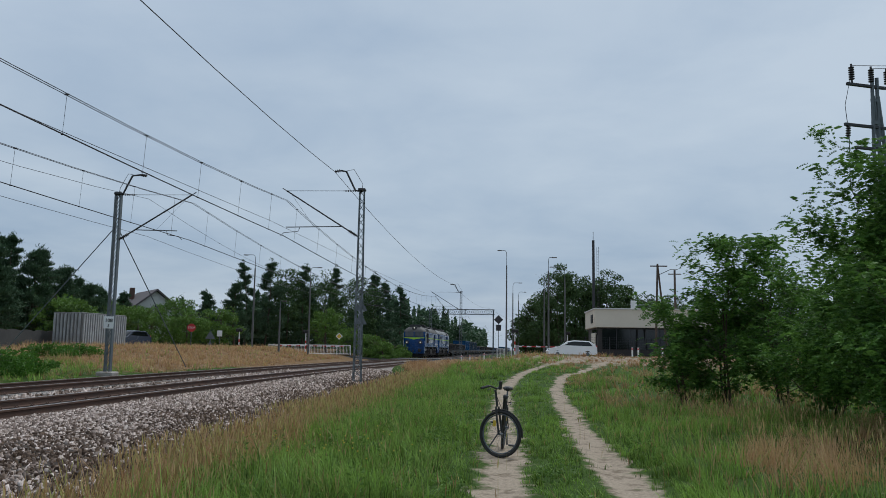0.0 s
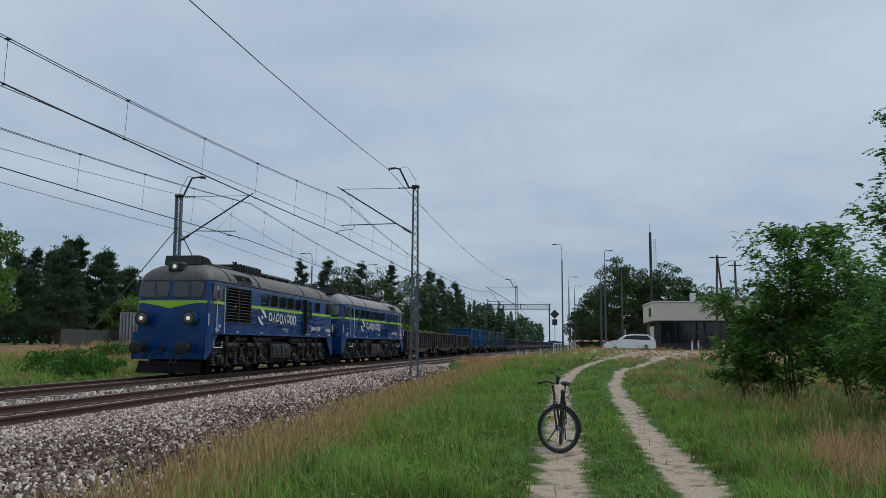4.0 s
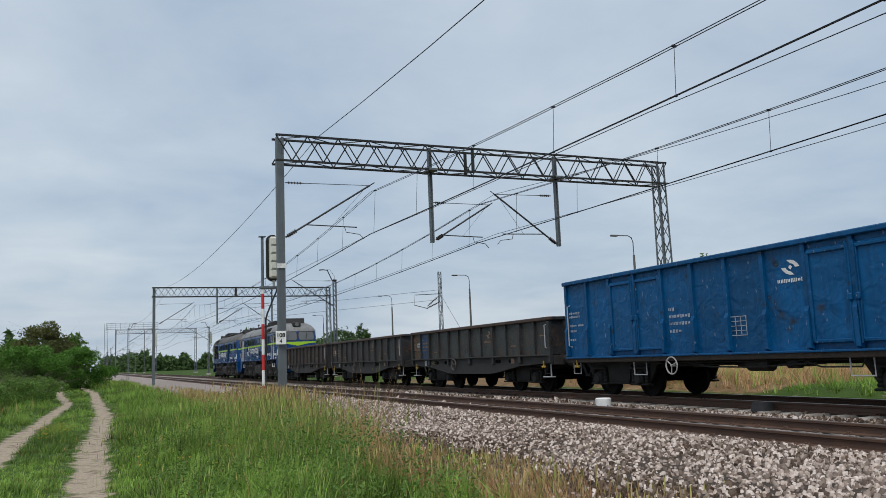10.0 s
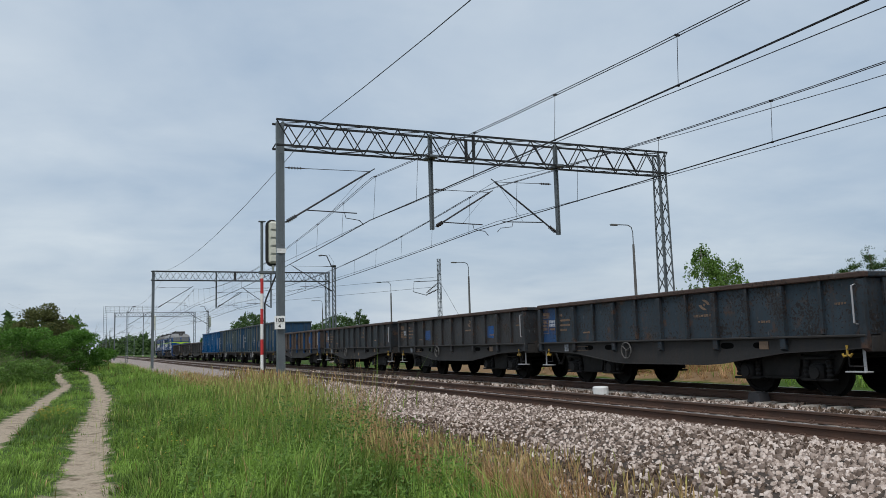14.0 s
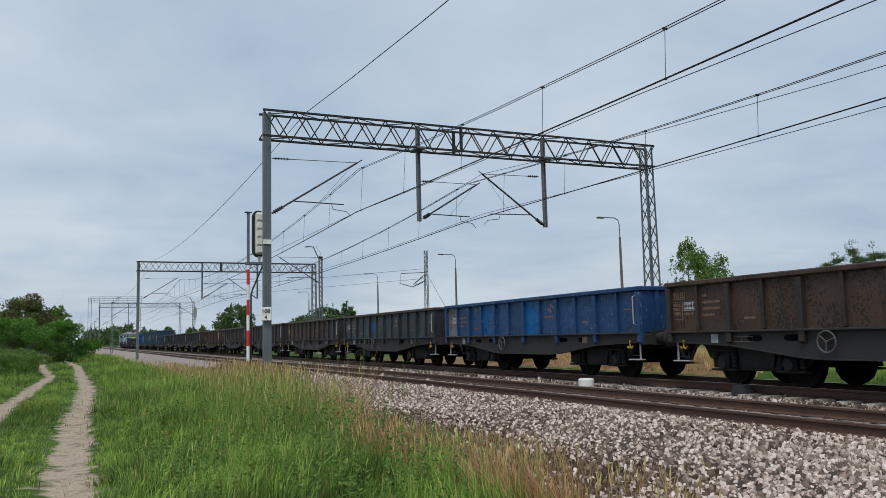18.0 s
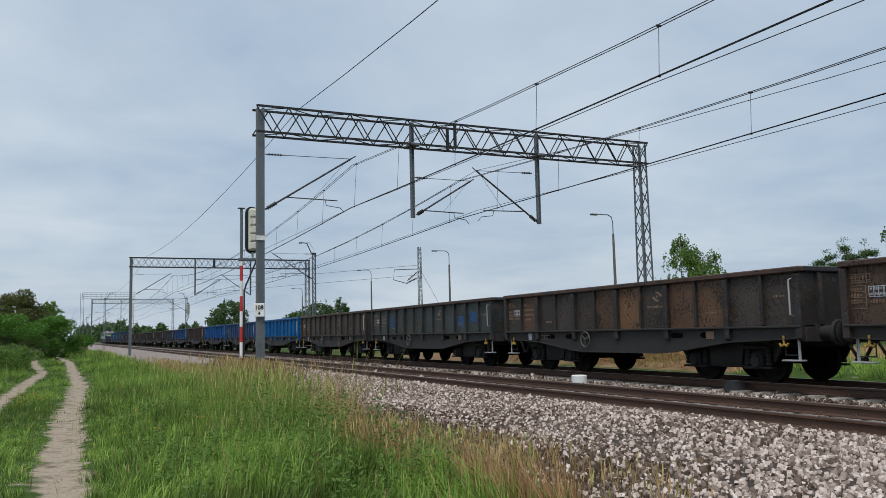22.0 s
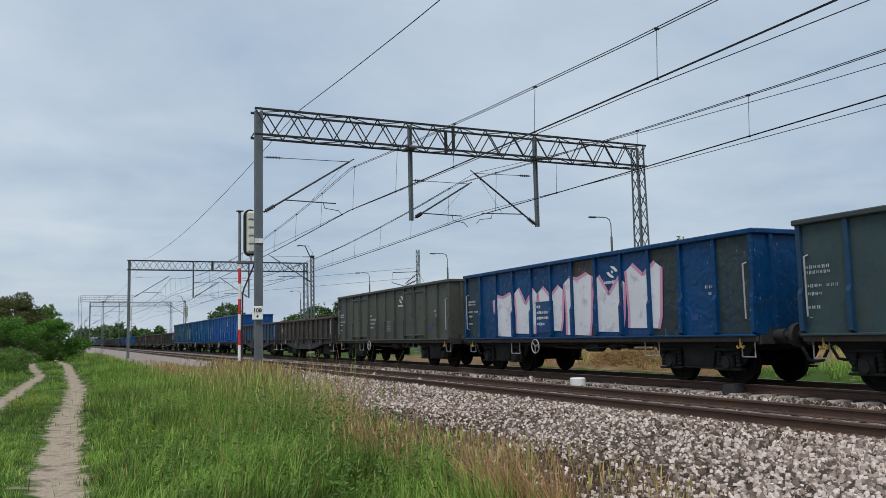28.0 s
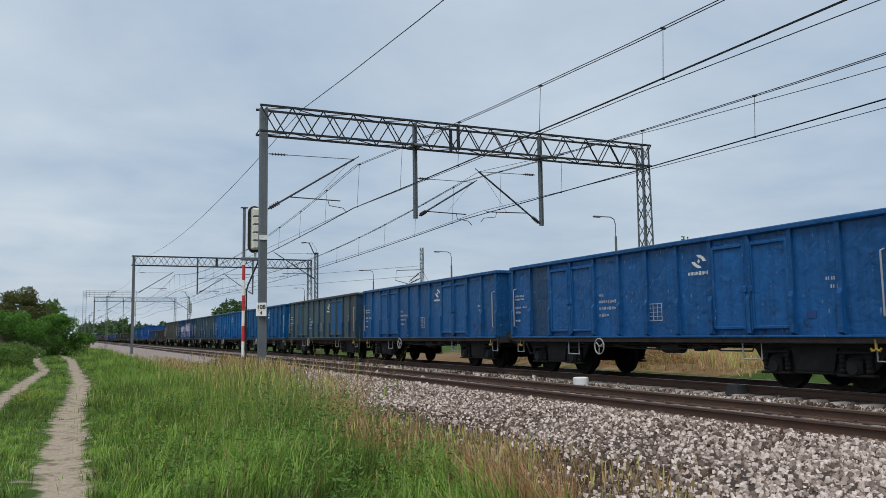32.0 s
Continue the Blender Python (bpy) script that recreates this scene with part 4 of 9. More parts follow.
for z0, z1, sag in ((7.9, 8.3, 1.48), (6.3, 6.55, 0.46)):
    ks = [(-13.9, -145.0, z0 + 0.3, sag), (-13.8, -85.0, z0 + 0.1, sag), (-14.65, -28.0, z0, sag), (-16.2, 36.0, z1, sag), (-17.0, 96.0, z1 + 0.5, 0)]
    part("wire", Shape().tube(wire_line(ks), 0.009, 5), "wire", extra)
ks = [(-9.3, -145.0, 6.4, 0.2), (-9.5, -28.0, 6.2, 0.03), (-9.66, -12.0, 6.01, 0.03), (-10.0, 2.0, 5.83, 0.03), (-10.4, 36.0, 7.3, 0.1), (-8.6, 96.0, 8.2, 0)]
part("wire", Shape().tube(wire_line(ks), 0.009, 5), "wire", extra)
feeder = thing("feeder_wire", "single black wire along the tops of the masts", "wire")
ks = [(-7.2, -540.0, 9.6, 1.0), (-7.2, -265.0, 9.4, 0.8), (-7.2, -145.0, 9.4, 0.8), (-7.2, -85.0, 9.75, 0.8), (-7.5, -28.0, 9.7, 1.05), (-7.5, 36.0, 9.6, 0.8), (-5.3, 96.0, 9.3, 0.8), (-1.5, 150.0, 9.3, 0.8), (9.0, 230.0, 9.3, 1.0)]
part("wire", Shape().tube(wire_line(ks), 0.013, 5), "wire", feeder)
loop = thing("jumper_wire", "slack black jumper loop between carrier and contact wire", "wire")
(xa, za), (xb, zb) = (XF, 5.9), (XF, 6.62)
part("wire", Shape().tube([(XF, 4.3, zb), (XF, 3.6, zb - 0.22), (XF, 2.9, za + 0.08), (XF, 2.4, za + 0.03), (XF, 1.9, za + 0.12), (XF, 1.3, zb - 0.2), (XF, 0.6, zb + 0.02)], 0.01, 5), "wire", loop)


# ---- plants ----
def leaf_material(name, dark, light, thin=0.35, rough=0.6):
    m = bpy.data.materials.new(name)
    m.use_nodes = True
    nt = m.node_tree
    bsdf, out = nt.nodes["Principled BSDF"], nt.nodes["Material Output"]
    at = nt.nodes.new("ShaderNodeAttribute")
    at.attribute_name = "tone"
    n = node(nt, "ShaderNodeTexNoise", Scale=0.35, Detail=3.0)
    co = nt.nodes.new("ShaderNodeTexCoord")
    nt.links.new(co.outputs["Object"], n.inputs["Vector"])
    c = mixed(nt, at.outputs["Fac"], dark, light)
    c = mixed(nt, ranged(nt, n.outputs["Fac"], 0.35, 0.65, 0.0, 0.45), c, tuple(k * 0.6 for k in dark))
    nt.links.new(c, bsdf.inputs["Base Color"])
    bsdf.inputs["Roughness"].default_value, bsdf.inputs["Specular IOR Level"].default_value = rough, 0.3
    tr, ms = nt.nodes.new("ShaderNodeBsdfTranslucent"), nt.nodes.new("ShaderNodeMixShader")
    nt.links.new(c, tr.inputs[0])
    ms.inputs[0].default_value = thin
    nt.links.new(bsdf.outputs[0], ms.inputs[1])
    nt.links.new(tr.outputs[0], ms.inputs[2])
    nt.links.new(ms.outputs[0], out.inputs[0])
    return m


MAT["leaf_acacia"] = leaf_material("leaf_acacia", (0.055, 0.135, 0.022), (0.19, 0.35, 0.06), 0.4)
MAT["leaf_birch"] = leaf_material("leaf_birch", (0.045, 0.09, 0.025), (0.14, 0.225, 0.06), 0.3)
MAT["leaf_pine"] = leaf_material("leaf_pine", (0.03, 0.066, 0.034), (0.095, 0.165, 0.075), 0.15)
MAT["leaf_bush"] = leaf_material("leaf_bush", (0.07, 0.14, 0.025), (0.17, 0.29, 0.055))
MAT["leaf_wood"] = leaf_material("leaf_wood", (0.038, 0.078, 0.025), (0.105, 0.18, 0.05), 0.2)
MAT["leaf_shade"] = leaf_material("leaf_shade", (0.05, 0.115, 0.025), (0.15, 0.26, 0.06))
MAT["leaf_autumn"] = leaf_material("leaf_autumn", (0.07, 0.085, 0.025), (0.16, 0.165, 0.05))
MAT["leaf_fresh"] = leaf_material("leaf_fresh", (0.042, 0.12, 0.014), (0.13, 0.28, 0.035))


def leaf_tips(centres, dirs, length, width, rng):
    """Small far leaves: one pointed triangle each."""
    k = len(centres)
    side = unit(np.cross(dirs, rng.normal(size=(k, 3)))) * (width * 1.25)[:, None]
    v = np.stack([centres - side, centres + side, centres + dirs * length[:, None]], 1)
    return v.reshape(-1, 3), np.arange(k * 3).reshape(-1, 3)


def leaf_quads(centres, dirs, length, width, rng):
    """Pointed leaves: a diamond each, from arrays of places and directions."""
    k = len(centres)
    side = np.cross(dirs, rng.normal(size=(k, 3)))
    side /= np.linalg.norm(side, axis=1)[:, None] + 1e-9
    ln, wd = length[:, None], width[:, None]
    v = np.stack([centres, centres + dirs * ln * 0.5 + side * wd, centres + dirs * ln, centres + dirs * ln * 0.5 - side * wd], 1)
    f = np.array([(0, 1, 2), (0, 2, 3)])[None] + (np.arange(k) * 4)[:, None, None]
    return v.reshape(-1, 3), f.reshape(-1, 3)


def unit(a):
    return a / (np.linalg.norm(a, axis=-1, keepdims=True) + 1e-9)


def fronds(centres, rng, length, leaflets, size):
    """Feathered leaves: pairs of leaflets along a drooping stalk."""
    k = len(centres)
    out = centres * (1, 1, 0)
    d = unit(rng.normal(size=(k, 3)) * (1.0, 1.0, 0.6) + unit(out) * 0.5 + (0, 0, 0.3))
    side = unit(np.cross(d, (0, 0, 1)))
    P, D = [], []
    for j in range(leaflets):
        t = 0.15 + 0.85 * (j // 2) / max(1, leaflets // 2)
        s = 1 if j % 2 else -1
        p = centres + d * (length * t)[:, None] + np.stack([np.zeros(k), np.zeros(k), -0.45 * length * t * t], 1)
        P.append(p)
        D.append(unit(side * s + d * 0.35 + (0, 0, -0.2)))
    P, D = np.concatenate(P), np.concatenate(D)
    n = len(P)
    return leaf_tips(P, D, rng.uniform(0.75, 1.2, n) * size, rng.uniform(0.24, 0.32, n) * size, rng)


def limb_path(a, b, bow, rng, n=5):
    a, b = Vector(a), Vector(b)
    w = Vector((rng.normal(), rng.normal(), rng.normal() * 0.4)) * bow
    return [a.lerp(b, k / n) + w * math.sin(math.pi * k / n) for k in range(n + 1)]


def tree(name, label, x, y, h, rad, leaf, style, count, seed, size=0.1, trunk=0.12, bark="bark", low=0.25, limbs=9, group="", stems=1, lean=0.0):
    """style: frond, leaf, needle or weep. low: where the crown starts, as a share of the height."""
    rng = np.random.default_rng(seed)
    z0 = float(ground_z(x, y)) - 0.05
    top = thing(name, label, "bush" if "bush" in name or "shrub" in name else "tree", pose(x, y, z0), group=group)
    s, tips = Shape(), []
    for st in range(stems):
        off = rng.normal(size=2) * rad * 0.12 * (stems > 1)
        tip = Vector((off[0] * 3 + rng.normal() * rad * 0.12 + lean, off[1] * 3 + rng.normal() * rad * 0.12, h * (0.92 if st == 0 else rng.uniform(0.65, 0.95))))
        path = limb_path((off[0], off[1], 0), tip, h * 0.025, rng, 7)
        s.tube(path, [trunk * (1 - 0.88 * k / 7) / (1 + 0.25 * (stems > 1)) for k in range(8)], 6)
        for k in range(limbs):
            t = low + (0.96 - low) * (k + rng.uniform(0, 0.8)) / limbs
            i = min(int(t * 7), 6)
            p = path[i].lerp(path[i + 1], t * 7 - i)
            a = rng.uniform(0, 6.28)
            if style == "needle":
                reach = rad * (1.05 - 0.9 * (t - low) / (1 - low)) * rng.uniform(0.7, 1.1)
                end = p + Vector((math.cos(a) * reach, math.sin(a) * reach, reach * rng.uniform(-0.15, 0.25)))
            else:
                u = (t - low) / (1 - low)
                reach = rad * math.sqrt(max(0.05, 1 - (2 * u - 0.85) ** 2 * 0.8)) * rng.uniform(0.55, 1.1)
                end = p + Vector((math.cos(a) * reach, math.sin(a) * reach, reach * (rng.uniform(0.4, 1.2) if style == "frond" else rng.uniform(0.15, 0.7))))
            br = limb_path(p, end, reach * 0.1, rng, 4)
            s.tube(br, [trunk * 0.38 * (1 - 0.8 * q / 4) * (1 - 0.6 * t) for q in range(5)], 3)
            for q in (0.25, 0.4, 0.55, 0.7, 0.82, 0.92, 1.0):
                tips.append(p.lerp(end, q))
            for _ in range(3):
                e2 = end + Vector((rng.normal(), rng.normal(), rng.normal() * 0.6 + 0.2)) * reach * 0.32
                s.tube([p.lerp(end, 0.6), e2], [trunk * 0.12, trunk * 0.04], 3)
                tips += [p.lerp(end, 0.6).lerp(e2, 0.6), e2]
        tips += [tip, path[6]]
    part("trunk", s, bark, top, smooth=60)
    T = np.array([tuple(p) for p in tips])
    c = T[rng.integers(0, len(T), count)] + rng.normal(size=(count, 3)) * rad * {"frond": 0.08, "needle": 0.07}.get(style, 0.13) * (1, 1, 0.6)
    if style == "leaf":                          # most leaves stand in clumps that fill the crown unevenly
        k = int(16 + 10 * h)
        u = unit(rng.normal(size=(k, 3)))
        heart = (u * rng.uniform(0.25, 1.0, (k, 1)) ** 0.5) * (rad * 0.95, rad * 0.95, h * (1 - low) * 0.5) + (lean, 0, h * (low + (1 - low) * 0.47))
        heart[:, :2] *= (1.12 - 0.45 * np.clip(heart[:, 2:] / h - 0.4, 0, 1))
        m = count
        spread = (rng.uniform(0.14, 0.27, k) * rad)[:, None]
        i = rng.integers(0, k, m)
        c[:m] = heart[i] + unit(rng.normal(size=(m, 3))) * rng.uniform(0.3, 1, (m, 1)) ** 0.4 * spread[i] * (1.25, 1.25, 0.8)
    if style == "weep":                          # leaves on twigs that hang from the limbs
        k = 60 + int(20 * h)
        root = T[rng.integers(0, len(T), k)] + rng.normal(size=(k, 3)) * rad * 0.13
        fall = rng.uniform(0.4, 1.5, k) * min(1.0, rad / 1.6)
        i, u = rng.integers(0, k, count), rng.uniform(0, 1, count)
        c = root[i] + rng.normal(size=(count, 3)) * 0.07
        c[:, 2] -= fall[i] * u - 0.35
        c[:, :2] += unit(root[i][:, :2]) * (0.25 * np.sqrt(u))[:, None]
    c[:, 2] = np.maximum(c[:, 2], 0.15)
    if style == "frond":
        per = 10
        v, f = fronds(c, rng, rng.uniform(0.6, 1.2, count) * size * 4.6, per, size)
        tone = np.tile(rng.uniform(0, 1, count) ** 1.3, per)
    else:
        d = unit(rng.normal(size=(count, 3)) + ((0, 0, -1.3) if style == "weep" else (0, 0, 0.2)))
        if style == "needle":
            d = unit(rng.normal(size=(count, 3)) * (0.5, 0.5, 0.4) + unit(c * (1, 1, 0)) * 0.5 + (0, 0, 0.75))
        w = 0.15 if style == "needle" else 0.36
        v, f = leaf_tips(c, d, rng.uniform(0.7, 1.4, count) * size, rng.uniform(0.8, 1.2, count) * size * w, rng)
        tone = rng.uniform(0.2, 0.8, count)
    part("crown", raw_mesh("crown", v, f, [leaf], {"tone": np.repeat(tone, 3)}), None, top)
    return top


def polar(az, d):
    """A place by its yaw from +y (to the left) and its distance from the path's standpoint."""
    return -d * math.sin(radians(az)), d * math.cos(radians(az))


# acacias beside the sandy track
for az, d, h, r, n, seed in ((-13.0, 25.5, 3.2, 1.1, 1400, 1), (-15.4, 25, 5.4, 1.35, 2000, 2), (-18.9, 25.5, 5.5, 1.35, 2000, 3), (-21.2, 22, 3.0, 1.2, 1500, 4), (-24.8, 20, 4.3, 1.6, 4200, 5), (-28.8, 19, 5.5, 2.2, 7500, 6), (-33.5, 18.5, 5.8, 2.3, 5000, 7), (-26.6, 15.8, 2.9, 1.4, 2200, 8)):
    x, y = polar(az, d)
    tree("acacia_tree", "leafy green acacia with feathered leaves in tall grass", x, y, h, r, "leaf_acacia", "frond", int(n * 1.15), 40 + seed, 0.08, 0.05, low=0.04, limbs=13, group="acacias beside the sandy track", stems=3)

# bushes and trees along the far side of the railway
for az, d, h, r, leaf, style, n, size, seed, nm in (
        (38.6, 51, 9.2, 3.0, "leaf_bush", "leaf", 7500, 0.24, 1, "tree"), (57, 50, 7.6, 2.9, "leaf_bush", "leaf", 7000, 0.2, 24, "tree"), (54, 54, 7.4, 2.7, "leaf_wood", "leaf", 5000, 0.2, 25, "tree"), (43, 62, 6.0, 2.8, "leaf_bush", "leaf", 3600, 0.26, 2, "tree"), (69, 42, 5.7, 2.8, "leaf_bush", "leaf", 8000, 0.2, 3, "tree"), (65, 46, 5.9, 3.0, "leaf_bush", "leaf", 8000, 0.2, 4, "tree"), (73, 45, 5.4, 2.6, "leaf_bush", "leaf", 7000, 0.2, 5, "tree"),
        (87, 52, 8.8, 3.8, "leaf_wood", "leaf", 11000, 0.22, 6, "tree"), (80.0, 55, 6.6, 3.4, "leaf_bush", "leaf", 7000, 0.24, 7, "tree"), (92, 56, 7.6, 3.6, "leaf_wood", "leaf", 8000, 0.22, 8, "tree"), (107, 45, 6.9, 2.1, "leaf_acacia", "leaf", 3600, 0.16, 9, "tree"), (104, 46, 6.2, 1.8, "leaf_bush", "leaf", 3000, 0.16, 10, "tree"), (97, 60, 7.4, 3.8, "leaf_wood", "leaf", 8000, 0.24, 11, "tree"),
        (119.3, 47, 9.0, 2.3, "leaf_birch", "leaf", 12000, 0.16, 12, "birch_tree"), (117.0, 49, 8.4, 2.1, "leaf_birch", "leaf", 9000, 0.16, 13, "birch_tree"), (124.8, 50, 7.5, 1.25, "leaf_birch", "weep", 4000, 0.13, 14, "birch_tree"), (125.8, 55, 6.6, 2.1, "leaf_wood", "needle", 12000, 0.13, 15, "tree"), (128.2, 56, 7.0, 2.2, "leaf_wood", "needle", 12000, 0.13, 16, "tree"), (130.4, 58, 6.4, 2.0, "leaf_wood", "needle", 11000, 0.13, 17, "tree"),
        (138.2, 60, 8.3, 1.5, "leaf_bush", "weep", 6400, 0.14, 18, "birch_tree"), (136.9, 61, 7.0, 1.2, "leaf_bush", "weep", 4000, 0.14, 19, "birch_tree"),
        (163.5, 150, 7.4, 4.2, "leaf_wood", "leaf", 3800, 0.42, 20, "tree"), (162.2, 148, 8.4, 2.6, "leaf_wood", "needle", 2600, 0.5, 21, "tree"), (169.8, 170, 8.8, 4.0, "leaf_wood", "leaf", 4200, 0.42, 22, "tree"), (165.0, 160, 6.2, 3.2, "leaf_wood", "leaf", 2600, 0.42, 23, "tree")):
    x, y = polar(az, d)
    if d < 65 and style == "leaf":
        n, size = int(n * 2.0), size * 0.66
    birch = nm == "birch_tree"
    tree(nm, "slender birch with drooping light green twigs" if birch else "broad green tree beyond the railway", x, y, h, r, leaf, style, n, 100 + seed, size, 0.1, "birch_bark" if birch else "bark", low=0.12, limbs=12, group="trees beyond the railway", stems=1 if birch else 2)

# bushes beside the sandy track, where it leaves
for az, d, h, r, leaf, n, size, seed in ((-177.4, 92, 6.9, 3.2, "leaf_autumn", 14000, 0.17, 1), (-175.6, 95, 5.8, 3.0, "leaf_bush", 10000, 0.18, 2), (-179.2, 84, 3.9, 3.0, "leaf_fresh", 14000, 0.14, 3), (-176.6, 80, 4.2, 3.0, "leaf_fresh", 14000, 0.14, 4), (-174.5, 84, 4.2, 3.2, "leaf_bush", 4200, 0.24, 5), (-179.2, 96, 6.2, 1.5, "leaf_bush", 3600, 0.2, 6),
                                     (-176.9, 50, 1.5, 1.7, "leaf_bush", 7000, 0.085, 7), (-175.2, 44, 1.5, 1.8, "leaf_bush", 7000, 0.085, 8), (-173.0, 40, 1.6, 1.9, "leaf_bush", 5200, 0.085, 9), (-174.6, 54, 1.9, 1.9, "leaf_bush", 5200, 0.1, 10), (-177.0, 60, 1.3, 1.7, "leaf_shade", 4200, 0.1, 11)):
    x, y = polar(az, d)
    tree("shrub", "dense green shrub at the edge of the sandy track", x, y, h, r, leaf, "leaf", n, 200 + seed, size, 0.05, low=0.03, limbs=9, group="shrubs beside the sandy track", stems=3)

for az, d, h, r in ((32.6, 37, 1.2, 1.6), (31.0, 39, 0.9, 1.3), (29.6, 50, 0.7, 1.4), (28.0, 52, 0.6, 1.3)):
    x, y = polar(az, d)
    tree("shrub", "low light green weeds on the dry bank", x, y, h, r, "leaf_fresh", "leaf", 2600, int(az * 10), 0.1, 0.03, low=0.03, limbs=5, group="weeds on the bank", stems=2)

# pines and broad trees round the level crossing
rng = random.Random(11)
for k, (az, d, h, r, kind) in enumerate(((33.6, 80, 9.2, 2.4, 0), (31.8, 78, 9.9, 2.4, 0), (30.0, 84, 8.7, 2.4, 0), (28.2, 90, 7.2, 2.4, 0), (35.5, 74, 8.0, 2.6, 0), (37.6, 78, 7.6, 2.6, 0), (32.8, 86, 10.8, 2.4, 0), (34.6, 84, 9.4, 2.4, 0), (26.6, 96, 6.6, 2.4, 0), (25.2, 105, 6.8, 2.2, 0), (31.2, 82, 6.0, 3.0, 1), (33.2, 72, 8.4, 3.2, 0), (30.8, 76, 8.6, 3.2, 0), (29.0, 80, 7.4, 3.0, 0), (27.6, 84, 6.2, 3.0, 0), (28.8, 74, 4.2, 2.4, 1),
                                        (17.6, 118, 13.0, 3.0, 0), (16.2, 120, 13.5, 3.4, 0), (14.8, 124, 12.6, 3.4, 2), (13.6, 124, 13.4, 3.2, 0), (12.4, 128, 12.4, 3.6, 2), (11.2, 130, 13.8, 3.2, 0), (9.8, 136, 12.8, 3.8, 2), (9.0, 138, 13.8, 3.4, 0), (8.0, 145, 13.2, 3.4, 0), (6.9, 160, 13.4, 3.6, 0), (20.0, 112, 7.8, 2.6, 0), (22.0, 108, 7.0, 2.6, 1), (23.6, 100, 5.0, 2.6, 1), (21.2, 96, 4.4, 2.4, 1), (19.3, 100, 5.2, 2.6, 1), (18.2, 110, 9.0, 2.8, 0),
                                        (12.0, 104, 6.0, 2.2, 1), (8.0, 104, 2.6, 2.3, 1), (7.2, 110, 2.4, 2.2, 1), (8.9, 106, 3.0, 2.6, 1), (10.3, 108, 3.6, 2.6, 1), (24.6, 92, 4.8, 2.2, 1), (26.0, 88, 4.6, 2.2, 1),
                                        (-3.0, 122, 9.5, 3.2, 2), (-4.4, 118, 13.2, 3.4, 2), (-5.4, 120, 12.4, 3.4, 2), (-6.6, 122, 12.0, 3.2, 2), (-7.8, 120, 12.6, 3.4, 2), (-9.0, 122, 10.4, 3.4, 2), (-10.4, 120, 9.0, 3.2, 2), (-2.0, 135, 6.6, 2.6, 2), (-12.0, 116, 8.4, 3.4, 2), (-14.0, 110, 7.4, 3.2, 2), (-17.0, 100, 7.0, 3.4, 2), (-20.0, 96, 8.0, 3.6, 2))):
    x, y = polar(az, d)
    nm, lab, leaf, style, n, size = (("pine_tree", "dark green pine behind the level crossing", "leaf_pine", "needle", 15000, 0.24), ("bush", "light green bush in front of the wood", "leaf_bush", "leaf", 4200, 0.2), ("broad_tree", "dark green broad-leaved tree of the wood", "leaf_wood", "leaf", 9500, 0.23))[kind]
    tree(nm, lab, x, y, h * (1.04 if kind == 0 else 1.0), r * (0.78 if kind == 0 else 1.0), leaf, style, n, 300 + k, size, 0.16, low=0.06 if kind else 0.12, limbs=44 if kind == 0 else 12, group="trees round the level crossing")


def far_wood(name, label, spans, seed, leaf):
    """A distant wood: many leaf clumps over rows of hidden trunks; spans are (az0, az1, d0, d1, h0, h1)."""
    rng = np.random.default_rng(seed)
    V, F, T, o = [], [], [], 0
    for az0, az1, d0, d1, h0, h1, k, size in spans:
        t = rng.uniform(0, 1, k)
        trunks = rng.uniform(0, 1, 60)
        hs = rng.uniform(0.7, 1.0, 60)
        i = np.argmin(np.abs(t[:, None] - trunks[None]), 1)
        d = d0 + (d1 - d0) * t + rng.uniform(-4, 8, k)
        az = np.radians(az0 + (az1 - az0) * t)
        h = (h0 + (h1 - h0) * t) * hs[i]
        u = rng.uniform(0, 1, k) ** 0.8
        wide = 1 - np.abs(t - trunks[i]) * 60 * u * 0.4
        z = np.clip(u * np.clip(wide, 0.2, 1), 0, 1) * h
        c = np.stack([-d * np.sin(az), d * np.cos(az), z], 1)
        v, f = leaf_tips(c, unit(rng.normal(size=(k, 3))), rng.uniform(0.7, 1.4, k) * size, rng.uniform(0.3, 0.5, k) * size, rng)
        V.append(v), F.append(f + o), T.append(np.repeat(rng.uniform(0.15, 0.85, k), 3))
        o += len(v)
    thing(name, label, "wood", kind="stuff", data=raw_mesh(name, np.concatenate(V), np.concatenate(F), [leaf], {"tone": np.concatenate(T)}))


far_wood("far_wood", "distant dark green wood on the horizon", (
    (7.5, 2.2, 165, 330, 14, 15, 22000, 0.75), (2.4, 0.8, 300, 520, 14, 15, 3000, 2.2), (40, 17, 132, 125, 10.0, 9.2, 24000, 0.55), (17, 3.5, 128, 200, 11.5, 13.5, 22000, 0.6), (24, 5, 108, 150, 3.5, 4.5, 12000, 0.45), (-2, -34, 170, 120, 9, 9, 7000, 1.4)), 5, "leaf_pine")
far_wood("far_wood", "distant dark green wood beyond the fields", (
    (177.2, 160, 560, 330, 12, 8, 16000, 1.7), (179.2, 176.5, 900, 600, 17, 15, 2500, 4.0), (160, 118, 420, 260, 8, 5, 9000, 2.2), (118, 60, 240, 160, 6, 7, 8000, 1.7), (60, 40, 160, 140, 9, 9, 4000, 1.4), (-179.5, -165, 330, 240, 17, 17, 9000, 1.9)), 6, "leaf_wood")

# ---- grass ----
MAT["grass"] = None


